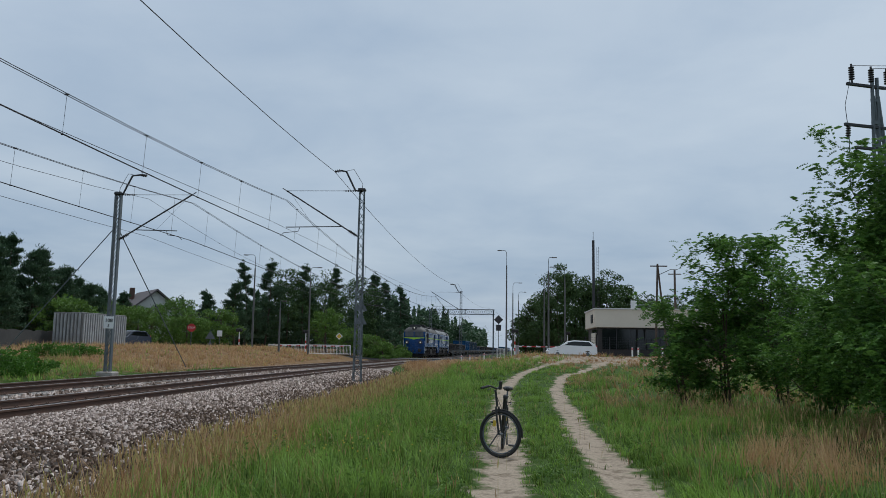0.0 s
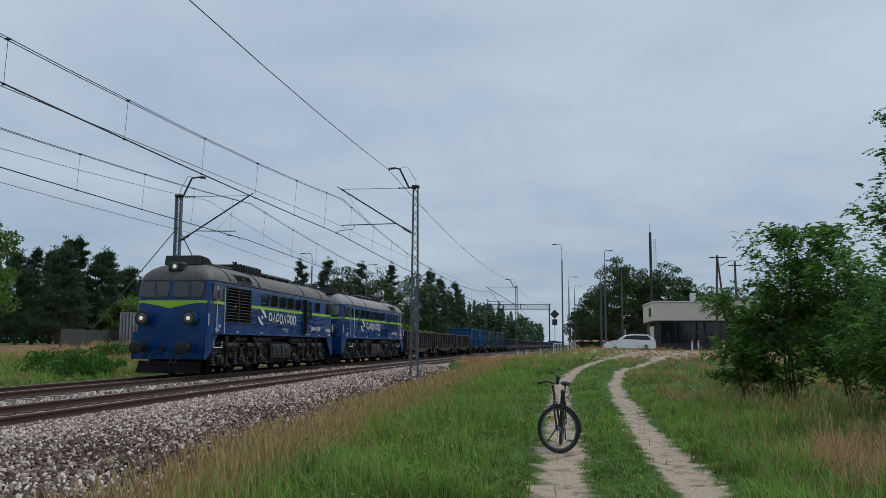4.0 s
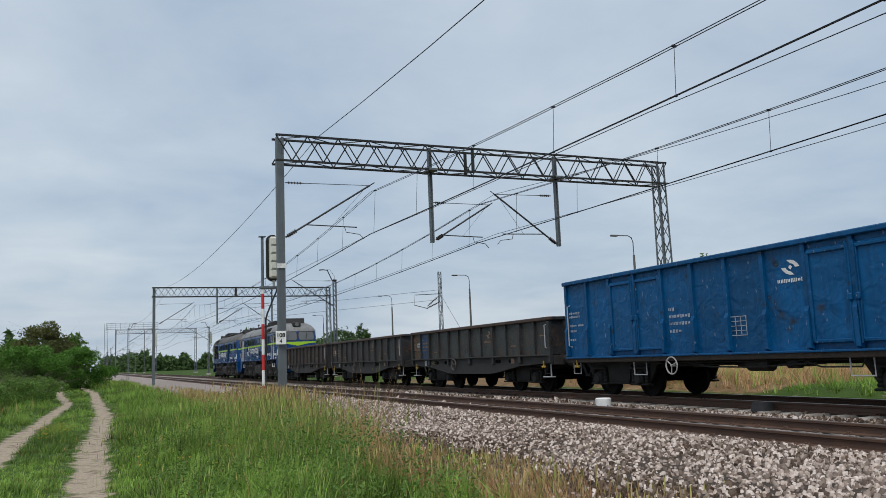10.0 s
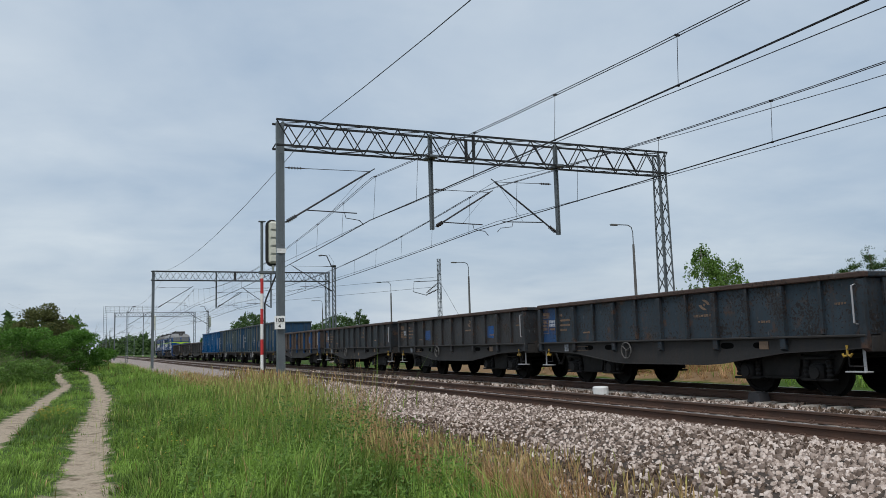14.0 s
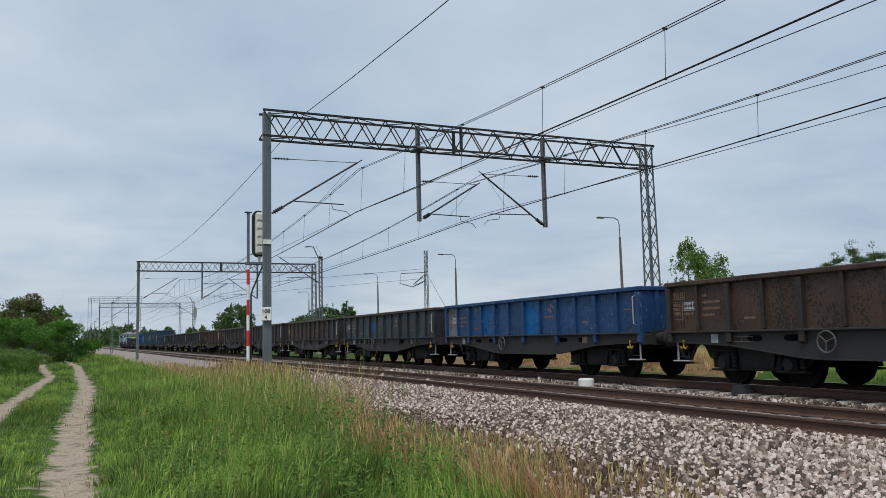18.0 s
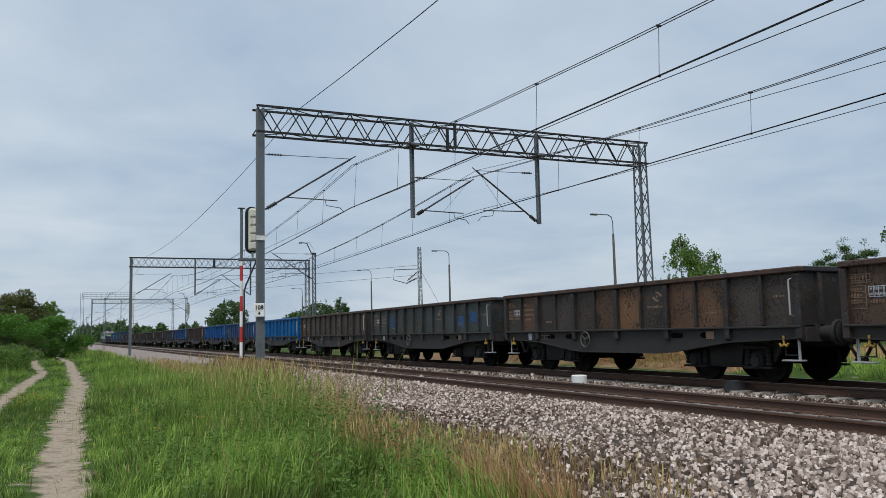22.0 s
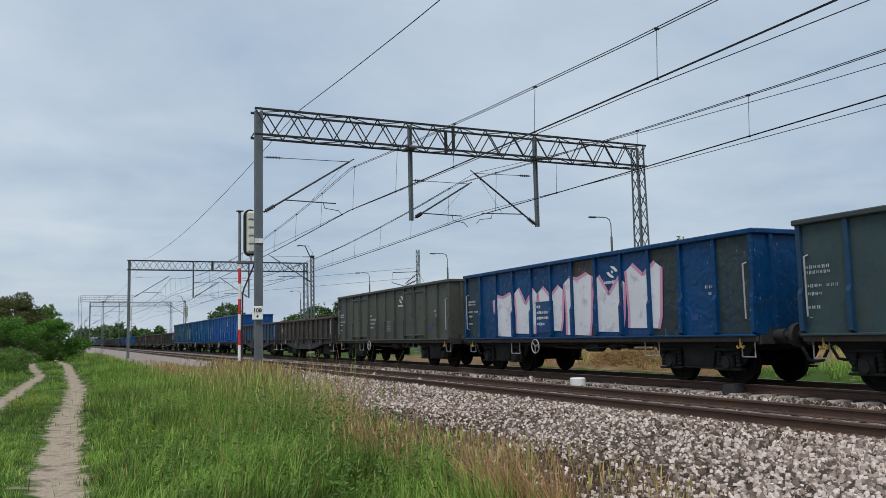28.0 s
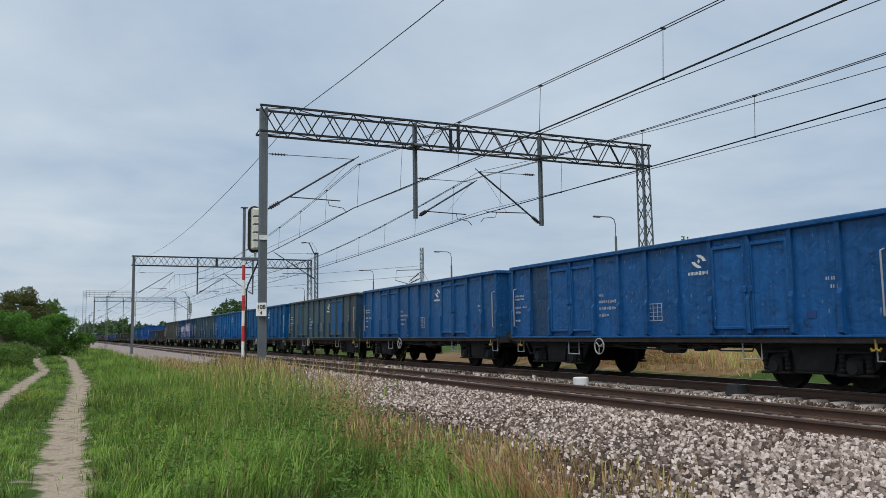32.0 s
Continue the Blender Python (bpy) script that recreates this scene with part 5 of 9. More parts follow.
def grass_material():
    m = bpy.data.materials.new("grass")
    m.use_nodes = True
    nt = m.node_tree
    bsdf, out = nt.nodes["Principled BSDF"], nt.nodes["Material Output"]
    at, dr = nt.nodes.new("ShaderNodeAttribute"), nt.nodes.new("ShaderNodeAttribute")
    at.attribute_name, dr.attribute_name = "tone", "dry"
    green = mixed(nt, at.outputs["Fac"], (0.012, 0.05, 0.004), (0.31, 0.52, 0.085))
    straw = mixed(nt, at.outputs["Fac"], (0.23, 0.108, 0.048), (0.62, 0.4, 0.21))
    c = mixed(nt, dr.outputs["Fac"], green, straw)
    nt.links.new(c, bsdf.inputs["Base Color"])
    bsdf.inputs["Roughness"].default_value, bsdf.inputs["Specular IOR Level"].default_value = 0.55, 0.25
    tr, ms = nt.nodes.new("ShaderNodeBsdfTranslucent"), nt.nodes.new("ShaderNodeMixShader")
    nt.links.new(c, tr.inputs[0])
    ms.inputs[0].default_value = 0.28
    nt.links.new(bsdf.outputs[0], ms.inputs[1])
    nt.links.new(tr.outputs[0], ms.inputs[2])
    nt.links.new(ms.outputs[0], out.inputs[0])
    return m


MAT["grass"] = grass_material()


def blotch(x, y, s, seed):
    """Smooth patches between 0 and 1."""
    a = np.sin(x * s + seed) * np.cos(y * s * 0.8 + seed * 2.1) + np.sin(x * s * 2.3 - y * s * 1.7 + seed * 3.3) * 0.6 + np.sin(y * s * 3.1 + x * s * 2.9 + seed) * 0.35
    return np.clip(a * 0.35 + 0.5, 0, 1)


BLADES = 9


def meadow_grass(count, x0, x1, y0, y1, width, tall, seed, name_label, fine=True, far_side=False, dryness=0.12):
    """Tufts of blades that splay from one root and share height, tone and dryness."""
    rng = np.random.default_rng(seed)
    count = count // BLADES
    x, y = rng.uniform(x0, x1, count), rng.uniform(y0, y1, count)
    tuft = blotch(x, y, 2.1, seed) * 0.5 + blotch(x, y, 6.3, seed + 2) * 0.5
    on_rut = np.maximum(np.exp(-((x - rut(y, 0)) / 0.34) ** 4), np.exp(-((x - rut(y, 1)) / 0.31) ** 4))
    middle = (x > rut(y, 0)) & (x < rut(y, 1))
    ragged = 0.75 + 0.6 * blotch(x, y, 4.3, 5.0)
    keep = (rng.uniform(0, 1, count) > on_rut * 1.15 * ragged) & (rng.uniform(0, 1, count) < 0.5 + tuft)
    if not far_side:
        keep &= x - bend(y) > -3.85 + 0.2 * np.sin(y * 1.9) + 0.15 * np.sin(y * 5.1) - 1.1 * smoothstep(-9, -18, y) - 0.6 * smoothstep(16, 30, y) - 0.7 * rng.uniform(0, 1, count) ** 3 - 2.9 * smoothstep(42, 58, y)
    x, y, tuft, middle = x[keep], y[keep], tuft[keep], middle[keep]
    k = len(x)
    shoulder = np.exp(-((x - bend(y) + 3.7 + 0.7 * smoothstep(-9, -18, y)) / (0.85 + 0.55 * smoothstep(2, 8, y))) ** 2) if not far_side else np.zeros(k)
    beside = np.minimum(np.abs(x - rut(y, 0)), np.abs(x - rut(y, 1)))
    h = tall * (0.2 + 0.95 * tuft) * (0.65 + 0.7 * blotch(x, y, 0.6, 2.0)) * rng.uniform(0.55, 1.45, k) * np.clip(0.2 + beside * 0.55, 0.2, 1.0)
    h = np.where(middle, h * 0.7, h) * (1 + 0.2 * shoulder)
    patch = blotch(x, y, 0.55, seed * 0.3 + 1)
    edge = x - bend(y) + 1.05 * smoothstep(-9, -18, y) + 0.5 * smoothstep(14, 30, y)
    verge = smoothstep(-2.75 + 0.35 * patch, -3.6, edge + 0.1 * smoothstep(2, 8, y) + 0.4 * smoothstep(0, -6, y)) if not far_side else np.zeros(k)
    share = dryness * 0.75 + (0.95 - 0.4 * smoothstep(-10, -16, y)) * verge + 0.55 * (patch > 0.62) * (x > 3.2)
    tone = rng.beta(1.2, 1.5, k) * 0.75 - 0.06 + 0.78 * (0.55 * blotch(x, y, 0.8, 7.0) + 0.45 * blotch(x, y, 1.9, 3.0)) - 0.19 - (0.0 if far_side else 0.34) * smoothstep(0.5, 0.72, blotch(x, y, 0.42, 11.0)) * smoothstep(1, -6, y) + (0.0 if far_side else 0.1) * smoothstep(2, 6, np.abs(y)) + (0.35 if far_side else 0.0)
    wide = rng.uniform(0.5, 1.3, k)
    # each tuft's blades
    n = k * BLADES
    x, y, h, share, tone, wide = (np.repeat(q, BLADES) for q in (x, y, h, share, tone, wide))
    lump = np.repeat(rng.uniform(0, 1, k), BLADES)
    dry = (0.6 * lump + 0.4 * rng.uniform(0, 1, n) < share).astype(float)
    dry = np.clip(dry * rng.uniform(0.82, 1.0, n) + rng.uniform(0, 0.12, n), 0, 1)
    a = rng.uniform(0, 6.28, n)
    r = rng.uniform(0, 1, n) ** 0.5 * (0.05 + 5.0 * width) * wide
    drift = 6.28 * blotch(x, y, 0.9, seed + 4)
    h = h * rng.uniform(0.5, 1.2, n)
    lean = rng.uniform(0.1, 0.75, n) * h
    side = np.stack([-np.sin(a), np.cos(a), np.zeros(n)], 1)
    way = np.stack([np.cos(a) + 0.5 * np.cos(drift), np.sin(a) + 0.5 * np.sin(drift), np.zeros(n)], 1)
    x, y = x + r * np.cos(a), y + r * np.sin(a)
    p = np.stack([x, y, ground_z(x, y) - 0.02], 1)
    w = (width * rng.uniform(0.6, 1.3, n))[:, None]
    tone = tone + rng.uniform(-0.12, 0.12, n)
    up = np.stack([0 * h, 0 * h, h], 1)
    t = p + way * lean[:, None] + up
    if fine:
        m1 = p + way * (lean * 0.3)[:, None] + up * 0.6
        v = np.stack([p - side * w, p + side * w, m1 - side * w * 0.8, m1 + side * w * 0.8, t], 1)
        f, c = np.array([(0, 1, 3), (0, 3, 2), (2, 3, 4)]), 5
    else:
        v = np.stack([p - side * w, p + side * w, t], 1)
        f, c = np.array([(0, 1, 2)]), 3
    f = f[None] + (np.arange(n) * c)[:, None, None]
    # Shade among the stems is painted in: each blade darkens to its root.
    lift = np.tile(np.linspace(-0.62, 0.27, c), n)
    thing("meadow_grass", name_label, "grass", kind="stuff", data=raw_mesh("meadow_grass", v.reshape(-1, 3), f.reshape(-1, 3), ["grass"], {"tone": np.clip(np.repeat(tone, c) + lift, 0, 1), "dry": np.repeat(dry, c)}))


def seed_heads(count, x0, x1, y0, y1, tall, seed, label, ear=0.008, ripe=0.5):
    """Tall thin stalks with a feathery ear, in the dry strip along the ballast."""
    rng = np.random.default_rng(seed)
    x, y = rng.normal((x0 + x1) / 2, (x1 - x0) / 4, count), rng.uniform(y0, y1, count)
    ok = rng.uniform(0, 1, count) < blotch(x, y, 1.3, seed) + 0.15
    x, y = x[ok], y[ok]
    k = len(x)
    h = tall * rng.uniform(0.6, 1.15, k)
    a = rng.uniform(0, 6.28, k)
    way, side = np.stack([np.cos(a), np.sin(a), 0 * a], 1), np.stack([-np.sin(a), np.cos(a), 0 * a], 1)
    p = np.stack([x, y, ground_z(x, y) - 0.02], 1)
    up = np.stack([0 * h, 0 * h, h], 1)
    e0 = p + up * 0.74 + way * (h * 0.05)[:, None]
    e1 = p + up * 0.87 + way * (h * 0.08)[:, None]
    e2 = p + up + way * (h * 0.13)[:, None]
    w, e = ear * 0.3, ear
    v = np.stack([p - side * w, p + side * w, e0, e0 - side * w, e1 - side * e, e1 + side * e, e2], 1)
    f = np.array([(0, 1, 2), (3, 5, 4), (4, 5, 6)])[None] + (np.arange(k) * 7)[:, None, None]
    tone = rng.uniform(0.2, 1, k)
    thing("seed_grass", label, "grass", kind="stuff", data=raw_mesh("seed_grass", v.reshape(-1, 3), f.reshape(-1, 3), ["grass"], {"tone": np.repeat(tone, 7), "dry": np.repeat(rng.uniform(ripe, 0.5 + ripe, k), 7)}))


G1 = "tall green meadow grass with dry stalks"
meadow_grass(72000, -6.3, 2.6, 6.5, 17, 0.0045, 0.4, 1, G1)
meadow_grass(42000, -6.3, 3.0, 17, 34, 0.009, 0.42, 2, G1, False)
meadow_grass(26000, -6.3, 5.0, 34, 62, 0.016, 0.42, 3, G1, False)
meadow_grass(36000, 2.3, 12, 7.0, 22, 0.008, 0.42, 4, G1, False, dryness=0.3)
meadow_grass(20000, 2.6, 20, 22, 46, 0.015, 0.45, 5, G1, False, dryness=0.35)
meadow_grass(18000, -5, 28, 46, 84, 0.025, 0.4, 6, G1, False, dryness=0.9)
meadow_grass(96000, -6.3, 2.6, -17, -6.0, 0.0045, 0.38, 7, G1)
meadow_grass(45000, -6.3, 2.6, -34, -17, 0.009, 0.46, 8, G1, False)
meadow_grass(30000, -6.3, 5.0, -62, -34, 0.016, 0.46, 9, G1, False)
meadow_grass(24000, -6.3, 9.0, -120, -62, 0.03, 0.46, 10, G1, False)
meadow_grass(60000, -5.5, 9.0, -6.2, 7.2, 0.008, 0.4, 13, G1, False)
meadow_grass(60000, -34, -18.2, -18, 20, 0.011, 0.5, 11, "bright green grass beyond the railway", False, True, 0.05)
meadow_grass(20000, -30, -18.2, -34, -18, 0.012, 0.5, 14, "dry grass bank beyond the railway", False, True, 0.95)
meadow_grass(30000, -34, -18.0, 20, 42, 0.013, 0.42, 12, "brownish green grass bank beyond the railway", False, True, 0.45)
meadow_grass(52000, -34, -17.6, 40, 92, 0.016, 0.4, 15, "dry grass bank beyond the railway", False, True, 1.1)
S1 = "pale dry seed heads on tall stalks"
S2 = "tall pale yellow-green grass stalks with feathery ears"
seed_heads(7000, -4.4, -2.6, 5, 20, 0.55, 1, S1)
seed_heads(6000, -4.9, -2.8, 20, 45, 0.6, 2, S1, 0.014)
seed_heads(4200, -4.9, -3.1, -20, -5, 0.55, 3, S1)
seed_heads(5200, -6.0, -3.6, -45, -20, 0.72, 4, S1, 0.013)
seed_heads(2200, -6.3, -4.0, -29, -20, 1.1, 6, S2, 0.013, 0.5)
seed_heads(2200, -4.9, -2.2, -21, -12, 0.95, 16, S2, 0.007, 0.12)
meadow_grass(9000, -4.9, -2.0, -20, -11.5, 0.006, 0.8, 17, G1, False, dryness=0.2)
seed_heads(2600, 2.6, 9, 8, 24, 0.6, 5, S1)
seed_heads(1800, -5.0, 0.4, -22, -6, 0.6, 7, S2, 0.005, 0.1)
seed_heads(1200, -4.0, 0.0, 6, 24, 0.5, 8, S1, 0.005)


def weeds(count, x0, x1, y0, y1, tall, leaf, seed, label):
    """Leafy herbs among the grass: upright stems set with small leaves."""
    rng = np.random.default_rng(seed)
    per = 46
    x, y = rng.uniform(x0, x1, count), rng.uniform(y0, y1, count)
    ok = (blotch(x, y, 0.9, seed) > 0.45) & (np.minimum(np.abs(x - rut(y, 0)), np.abs(x - rut(y, 1))) > 0.5)
    x, y = x[ok], y[ok]
    h = np.repeat(tall * rng.uniform(0.45, 1.1, len(x)), per)
    x, y = np.repeat(x, per), np.repeat(y, per)
    n = len(x)
    u = rng.uniform(0.15, 1, n)
    a = rng.uniform(0, 6.28, n)
    r = 0.16 * h * (1.25 - u) * rng.uniform(0.2, 1, n) + 0.03
    c = np.stack([x + r * np.cos(a), y + r * np.sin(a), ground_z(x, y) + u * h], 1)
    d = unit(np.stack([np.cos(a), np.sin(a), rng.uniform(-0.3, 0.7, n)], 1))
    v, f = leaf_quads(c, d, rng.uniform(0.03, 0.065, n), rng.uniform(0.008, 0.016, n), rng)
    # Leaf colour goes darker towards the foot of each stem.
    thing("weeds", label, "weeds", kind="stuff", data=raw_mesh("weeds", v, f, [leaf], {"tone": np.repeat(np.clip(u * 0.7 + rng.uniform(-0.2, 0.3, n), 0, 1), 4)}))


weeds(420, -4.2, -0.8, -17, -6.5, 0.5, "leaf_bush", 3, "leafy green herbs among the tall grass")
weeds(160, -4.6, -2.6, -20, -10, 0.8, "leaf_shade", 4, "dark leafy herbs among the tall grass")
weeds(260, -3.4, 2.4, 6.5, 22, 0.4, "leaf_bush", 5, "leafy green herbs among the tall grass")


def flowers(count, spots, seed):
    rng = np.random.default_rng(seed)
    s = Shape()
    for cx, cy, r in spots:
        for _ in range(count):
            x, y = cx + rng.normal() * r, cy + rng.normal() * r
            if min(abs(x - float(rut(y, 0))), abs(x - float(rut(y, 1)))) < 0.4:
                continue
            z = float(ground_z(x, y)) + rng.uniform(0.18, 0.42)
            s.tube([(x, y, z - 0.3), (x, y, z)], 0.0018, 3, 1)
            s.tube([(x, y, z), (x, y, z + 0.012)], [0.007, 0.013], 5, 0)
    thing("wild_flowers", "small yellow wild flowers in the grass", "flowers", kind="stuff", data=s.mesh("wild_flowers", ["yellow_paint", "leaf_bush"]))


flowers(34, ((0.75, -20.5, 0.22), (0.8, -19.6, 0.15), (-3.2, -16.0, 0.9), (-3.8, -20.0, 1.0), (0.7, -21.0, 0.35), (-1.5, -12.5, 0.8), (-4.6, -27.0, 0.8), (-2.2, 11.0, 0.8)), 4)

mound = thing("dry_grass_mound", "low heap of dry brown grass beyond the railway", "mound", kind="stuff")
rngm = np.random.default_rng(8)
km = 9000
am, rm = rngm.uniform(0, 6.28, km), np.sqrt(rngm.uniform(0, 1, km))
xm, ym = rm * np.cos(am) * 1.3, rm * np.sin(am) * 3.2
cm = np.stack([xm - 19.9, ym - 25.0, 0.25 + 0.6 * (1 - rm ** 2) * rngm.uniform(0.6, 1, km)], 1)
vm, fm = leaf_quads(cm, unit(rngm.normal(size=(km, 3)) * (1, 1, 0.5)), rngm.uniform(0.2, 0.45, km), rngm.uniform(0.008, 0.016, km), rngm)
heap = part("dry_stalks", raw_mesh("dry_stalks", vm, fm, ["grass"], {"tone": np.repeat(rngm.uniform(0, 0.7, km), 4), "dry": np.repeat(rngm.uniform(0.8, 1, km), 4)}), None, mound)
tagged(heap, kind="stuff")
part("heap", Shape().loft([[(-19.9 + 1.25 * r * math.cos(a * 0.5236), -25.0 + 3.1 * r * math.sin(a * 0.5236), 0.2 + 0.58 * (1 - r * r)) for a in range(12)] for r in (1.0, 0.8, 0.55, 0.3, 0.08)]), "meadow", mound, smooth=60)


# ---- posts, signals and lamps ----
def street_lamp(x, y, h, yaw, arm=1.1, conc=True, label="grey lamp post with one short arm", z=None):
    z0 = (float(ground_z(x, y)) if z is None else z) - 0.05
    top = thing("street_lamp", label, "street lamp", pose(x, y, z0, 0, 0, yaw), group="street lamps")
    part("post", Shape().tube([(0, 0, 0), (0, 0, h * 0.75), (0, 0, h * 0.86)], [0.11, 0.072, 0.065], 10), "lamp_concrete", top, "tapered concrete post", smooth=40)
    part("arm", Shape().tube([(0, 0, h * 0.85), (0, 0, h * 0.95), (arm * 0.08, 0, h * 0.985), (arm * 0.3, 0, h), (arm, 0, h)], 0.03, 8), "galvanized", top, smooth=40)
    part("lantern", Shape().soft((arm + 0.2, 0, h - 0.02), (0.5, 0.2, 0.1), 0.04), "lamp_concrete", top, "grey lantern", smooth=30)
    return top


for az, k in ((117.9, 5.11), (143.6, 7.2), (155.06, 9.92), (160.5, 12.73), (165.2, 17.4)):
    x, y = polar(az, k * 6.6)
    street_lamp(x - 0.75, y, 8.0, 0, z=0.2)
for az, el, h, yaw, arm in ((-0.65, 7.14, 12.0, 180, 0.6), (-3.6, 6.35, 10.0, 0, 0.4), (-4.74, 5.71, 9.5, 180, 1.2), (-1.1, 4.8, 10.0, 0, 0.8), (-1.5, 4.1, 10.0, 0, 0.8), (-3.3, 4.9, 8.5, 0, 0.4), (17.03, 5.93, 9.5, 180, 0.8), (13.21, 5.64, 9.5, 0, 0.8), (15.22, 3.1, 5.2, 0, 0.2)):
    x, y = polar(az, (h + 0.8 - 1.55) / math.tan(radians(el)))
    street_lamp(x, y, h, yaw, arm)


def stripes(parent, x, y, z0, z1, r, n, first="red_paint"):
    other = "white_paint" if first == "red_paint" else "red_paint"
    for k in range(n):
        a, b = z0 + (z1 - z0) * k / n, z0 + (z1 - z0) * (k + 1) / n
        part("band", Shape().tube([(x, y, a), (x, y, b)], r, 10), first if k % 2 == 0 else other, parent, smooth=40)


def track_signal(x, y, h):
    """A colour-light signal seen from its back."""
    z0 = float(ground_z(x, y))
    top = thing("railway_signal", "railway light signal on a red and white striped post", "signal", pose(x, y, z0), group="railway signals")
    part("post", Shape().tube([(0, 0, 0), (0, 0, h)], 0.058, 10), "galvanized", top, smooth=40)
    part("foot", Shape().tube([(0, 0, 0), (0, 0, h * 0.06)], 0.075, 10).soft((0, 0, 0.1), (0.3, 0.3, 0.2), 0.03), "black_paint", top, smooth=40)
    stripes(top, 0, 0, h * 0.06, h * 0.67, 0.064, 7)
    part("band", Shape().tube([(0, 0, h * 0.67), (0, 0, h * 0.7)], 0.064, 10), "white_paint", top, smooth=40)
    part("cap", Shape().soft((0, 0, h + 0.01), (0.28, 0.2, 0.04), 0.01), "galvanized", top)
    part("bracket", Shape().soft((-0.25, 0, h * 0.705), (0.75, 0.16, 0.12), 0.02), "galvanized", top)
    part("brace", Shape().tube([(-0.11, 0.02, 0.1), (-0.11, 0.02, h * 0.52), (-0.17, 0.02, h * 0.555), (-0.6, 0, h * 0.7)], 0.035, 7), "black_paint", top)
    q = []
    hw, h0, h1 = 0.27, h * 0.74, h * 1.015
    for k in range(9):
        a = math.pi * k / 8
        q.append((-0.42 + hw * math.cos(a), h1 - hw + hw * math.sin(a)))
    for k in range(9):
        a = math.pi + math.pi * k / 8
        q.append((-0.42 + hw * math.cos(a), h0 + hw + hw * math.sin(a)))
    part("backboard", Shape().prism(q, 1, -0.06, -0.02), "black_paint", top, "black rounded backboard")
    part("lamp_case", Shape().soft((-0.45, 0.14, (h0 + h1) / 2), (0.38, 0.32, (h1 - h0) * 0.88), 0.06), "signal_back", top, "cream lamp housing", smooth=30)
    for k in range(5):
        z = h0 + (h1 - h0) * (0.16 + 0.17 * k)
        part("door", Shape().soft((-0.45, 0.31, z), (0.3, 0.03, (h1 - h0) * 0.13), 0.012), "signal_back", top)
    for k in range(4):
        z = h0 + (h1 - h0) * (0.245 + 0.17 * k)
        part("seam", Shape().box((-0.45, 0.3, z), (0.34, 0.03, 0.016)), "black_paint", top, "dark seam between lamp doors")
    part("stub", Shape().tube([(-0.45, 0, h * 0.7), (-0.45, 0, h0 + 0.05)], 0.05, 8), "signal_back", top)
    return top


track_signal(-6.35, -32.6, 7.0)
track_signal(-18.9, -146.0, 7.2)
cage = thing("signal_cage", "grey steel signal ladder and walkway above the tracks", "signal bridge")
xc, yc = -4.9, -205.0
s = Shape()
for dx in (-0.35, 0.35):
    s.tube([(xc + 1.4 + dx, yc, 0), (xc + 1.4 + dx, yc, 12.6)], 0.04, 5)
for k in range(24):
    s.tube([(xc + 1.05, yc, 0.5 + k * 0.5), (xc + 1.75, yc, 0.5 + k * 0.5)], 0.025, 4)
part("ladder", s, "galvanized", cage)
s = Shape()
for z in (11.2, 11.7, 12.2, 12.6):
    s.tube([(xc + 1.4, yc, z), (-15.0, yc, z)], 0.035, 4)
for k in range(12):
    x = xc + 1.4 - k * 1.02
    s.tube([(x, yc, 11.1), (x, yc, 12.6)], 0.03, 4)
part("walkway", s, "galvanized", cage)
part("signal_head", Shape().soft((-14.2, yc + 0.3, 8.6), (0.9, 0.5, 3.6), 0.2), "signal_back", cage, smooth=30)

pm = thing("catenary_mast", "grey mast with hanging insulators beyond the tracks", "mast", pose(-26.0, -60.0, 0.2), group="overhead line masts")
part("mast", lattice(Shape(), (0, 0, 0), 8.3, 0.3, 0.2, 22, 0.015), "galvanized", pm)
part("cross_arm", Shape().tube([(0, 0, 6.5), (2.2, 0, 6.4), (2.3, 0, 5.6), (1.1, 0, 5.3)], 0.03, 6), "dark_steel", pm)
for dz in (0.0, 0.5):
    s = Shape()
    insulator_rod(s, (0.15, 0, 6.3 - dz), (1.15, 0, 5.5 - dz * 0.3), 0.03, 6)
    part("insulator", s, "insulator", pm)
part("guy_wire", Shape().tube([(0, 0, 6.5), (-2.2, 3.4, 0)], 0.014, 5), "wire", pm)
for k, (z, e) in enumerate(((6.8, 0.6), (6.0, 0.4))):
    part("wire", Shape().tube([(0.2, 0, z), (7.0, -24.0, z + e), (9.0, -84.0, z + 1.0)], 0.012, 4), "wire", pm)

thing("track_box", "small white box between the tracks", "box", pose(-11.84, -17.3, 0.1), data=Shape().tube([(0, 0, 0), (0, 0, 0.27), (0, 0, 0.29)], [0.2, 0.2, 0.17], 14).mesh("track_box", "white_paint", 40))
thing("rail_box", "low dark steel box beside the rail", "box", pose(-13.0, -13.2, 0.16), data=Shape().prism([(-0.2, 0), (0.2, 0), (0.13, 0.2), (-0.13, 0.2)], 0, -0.14, 0.14).mesh("rail_box", "dark_steel"))

# power line pylon behind the acacias
px, py = polar(-24.75, 27.8)
pylon = thing("power_pylon", "concrete twin-leg power pole with cross arms and insulators", "power pole", pose(px, py, 0, 0, 0, 20))
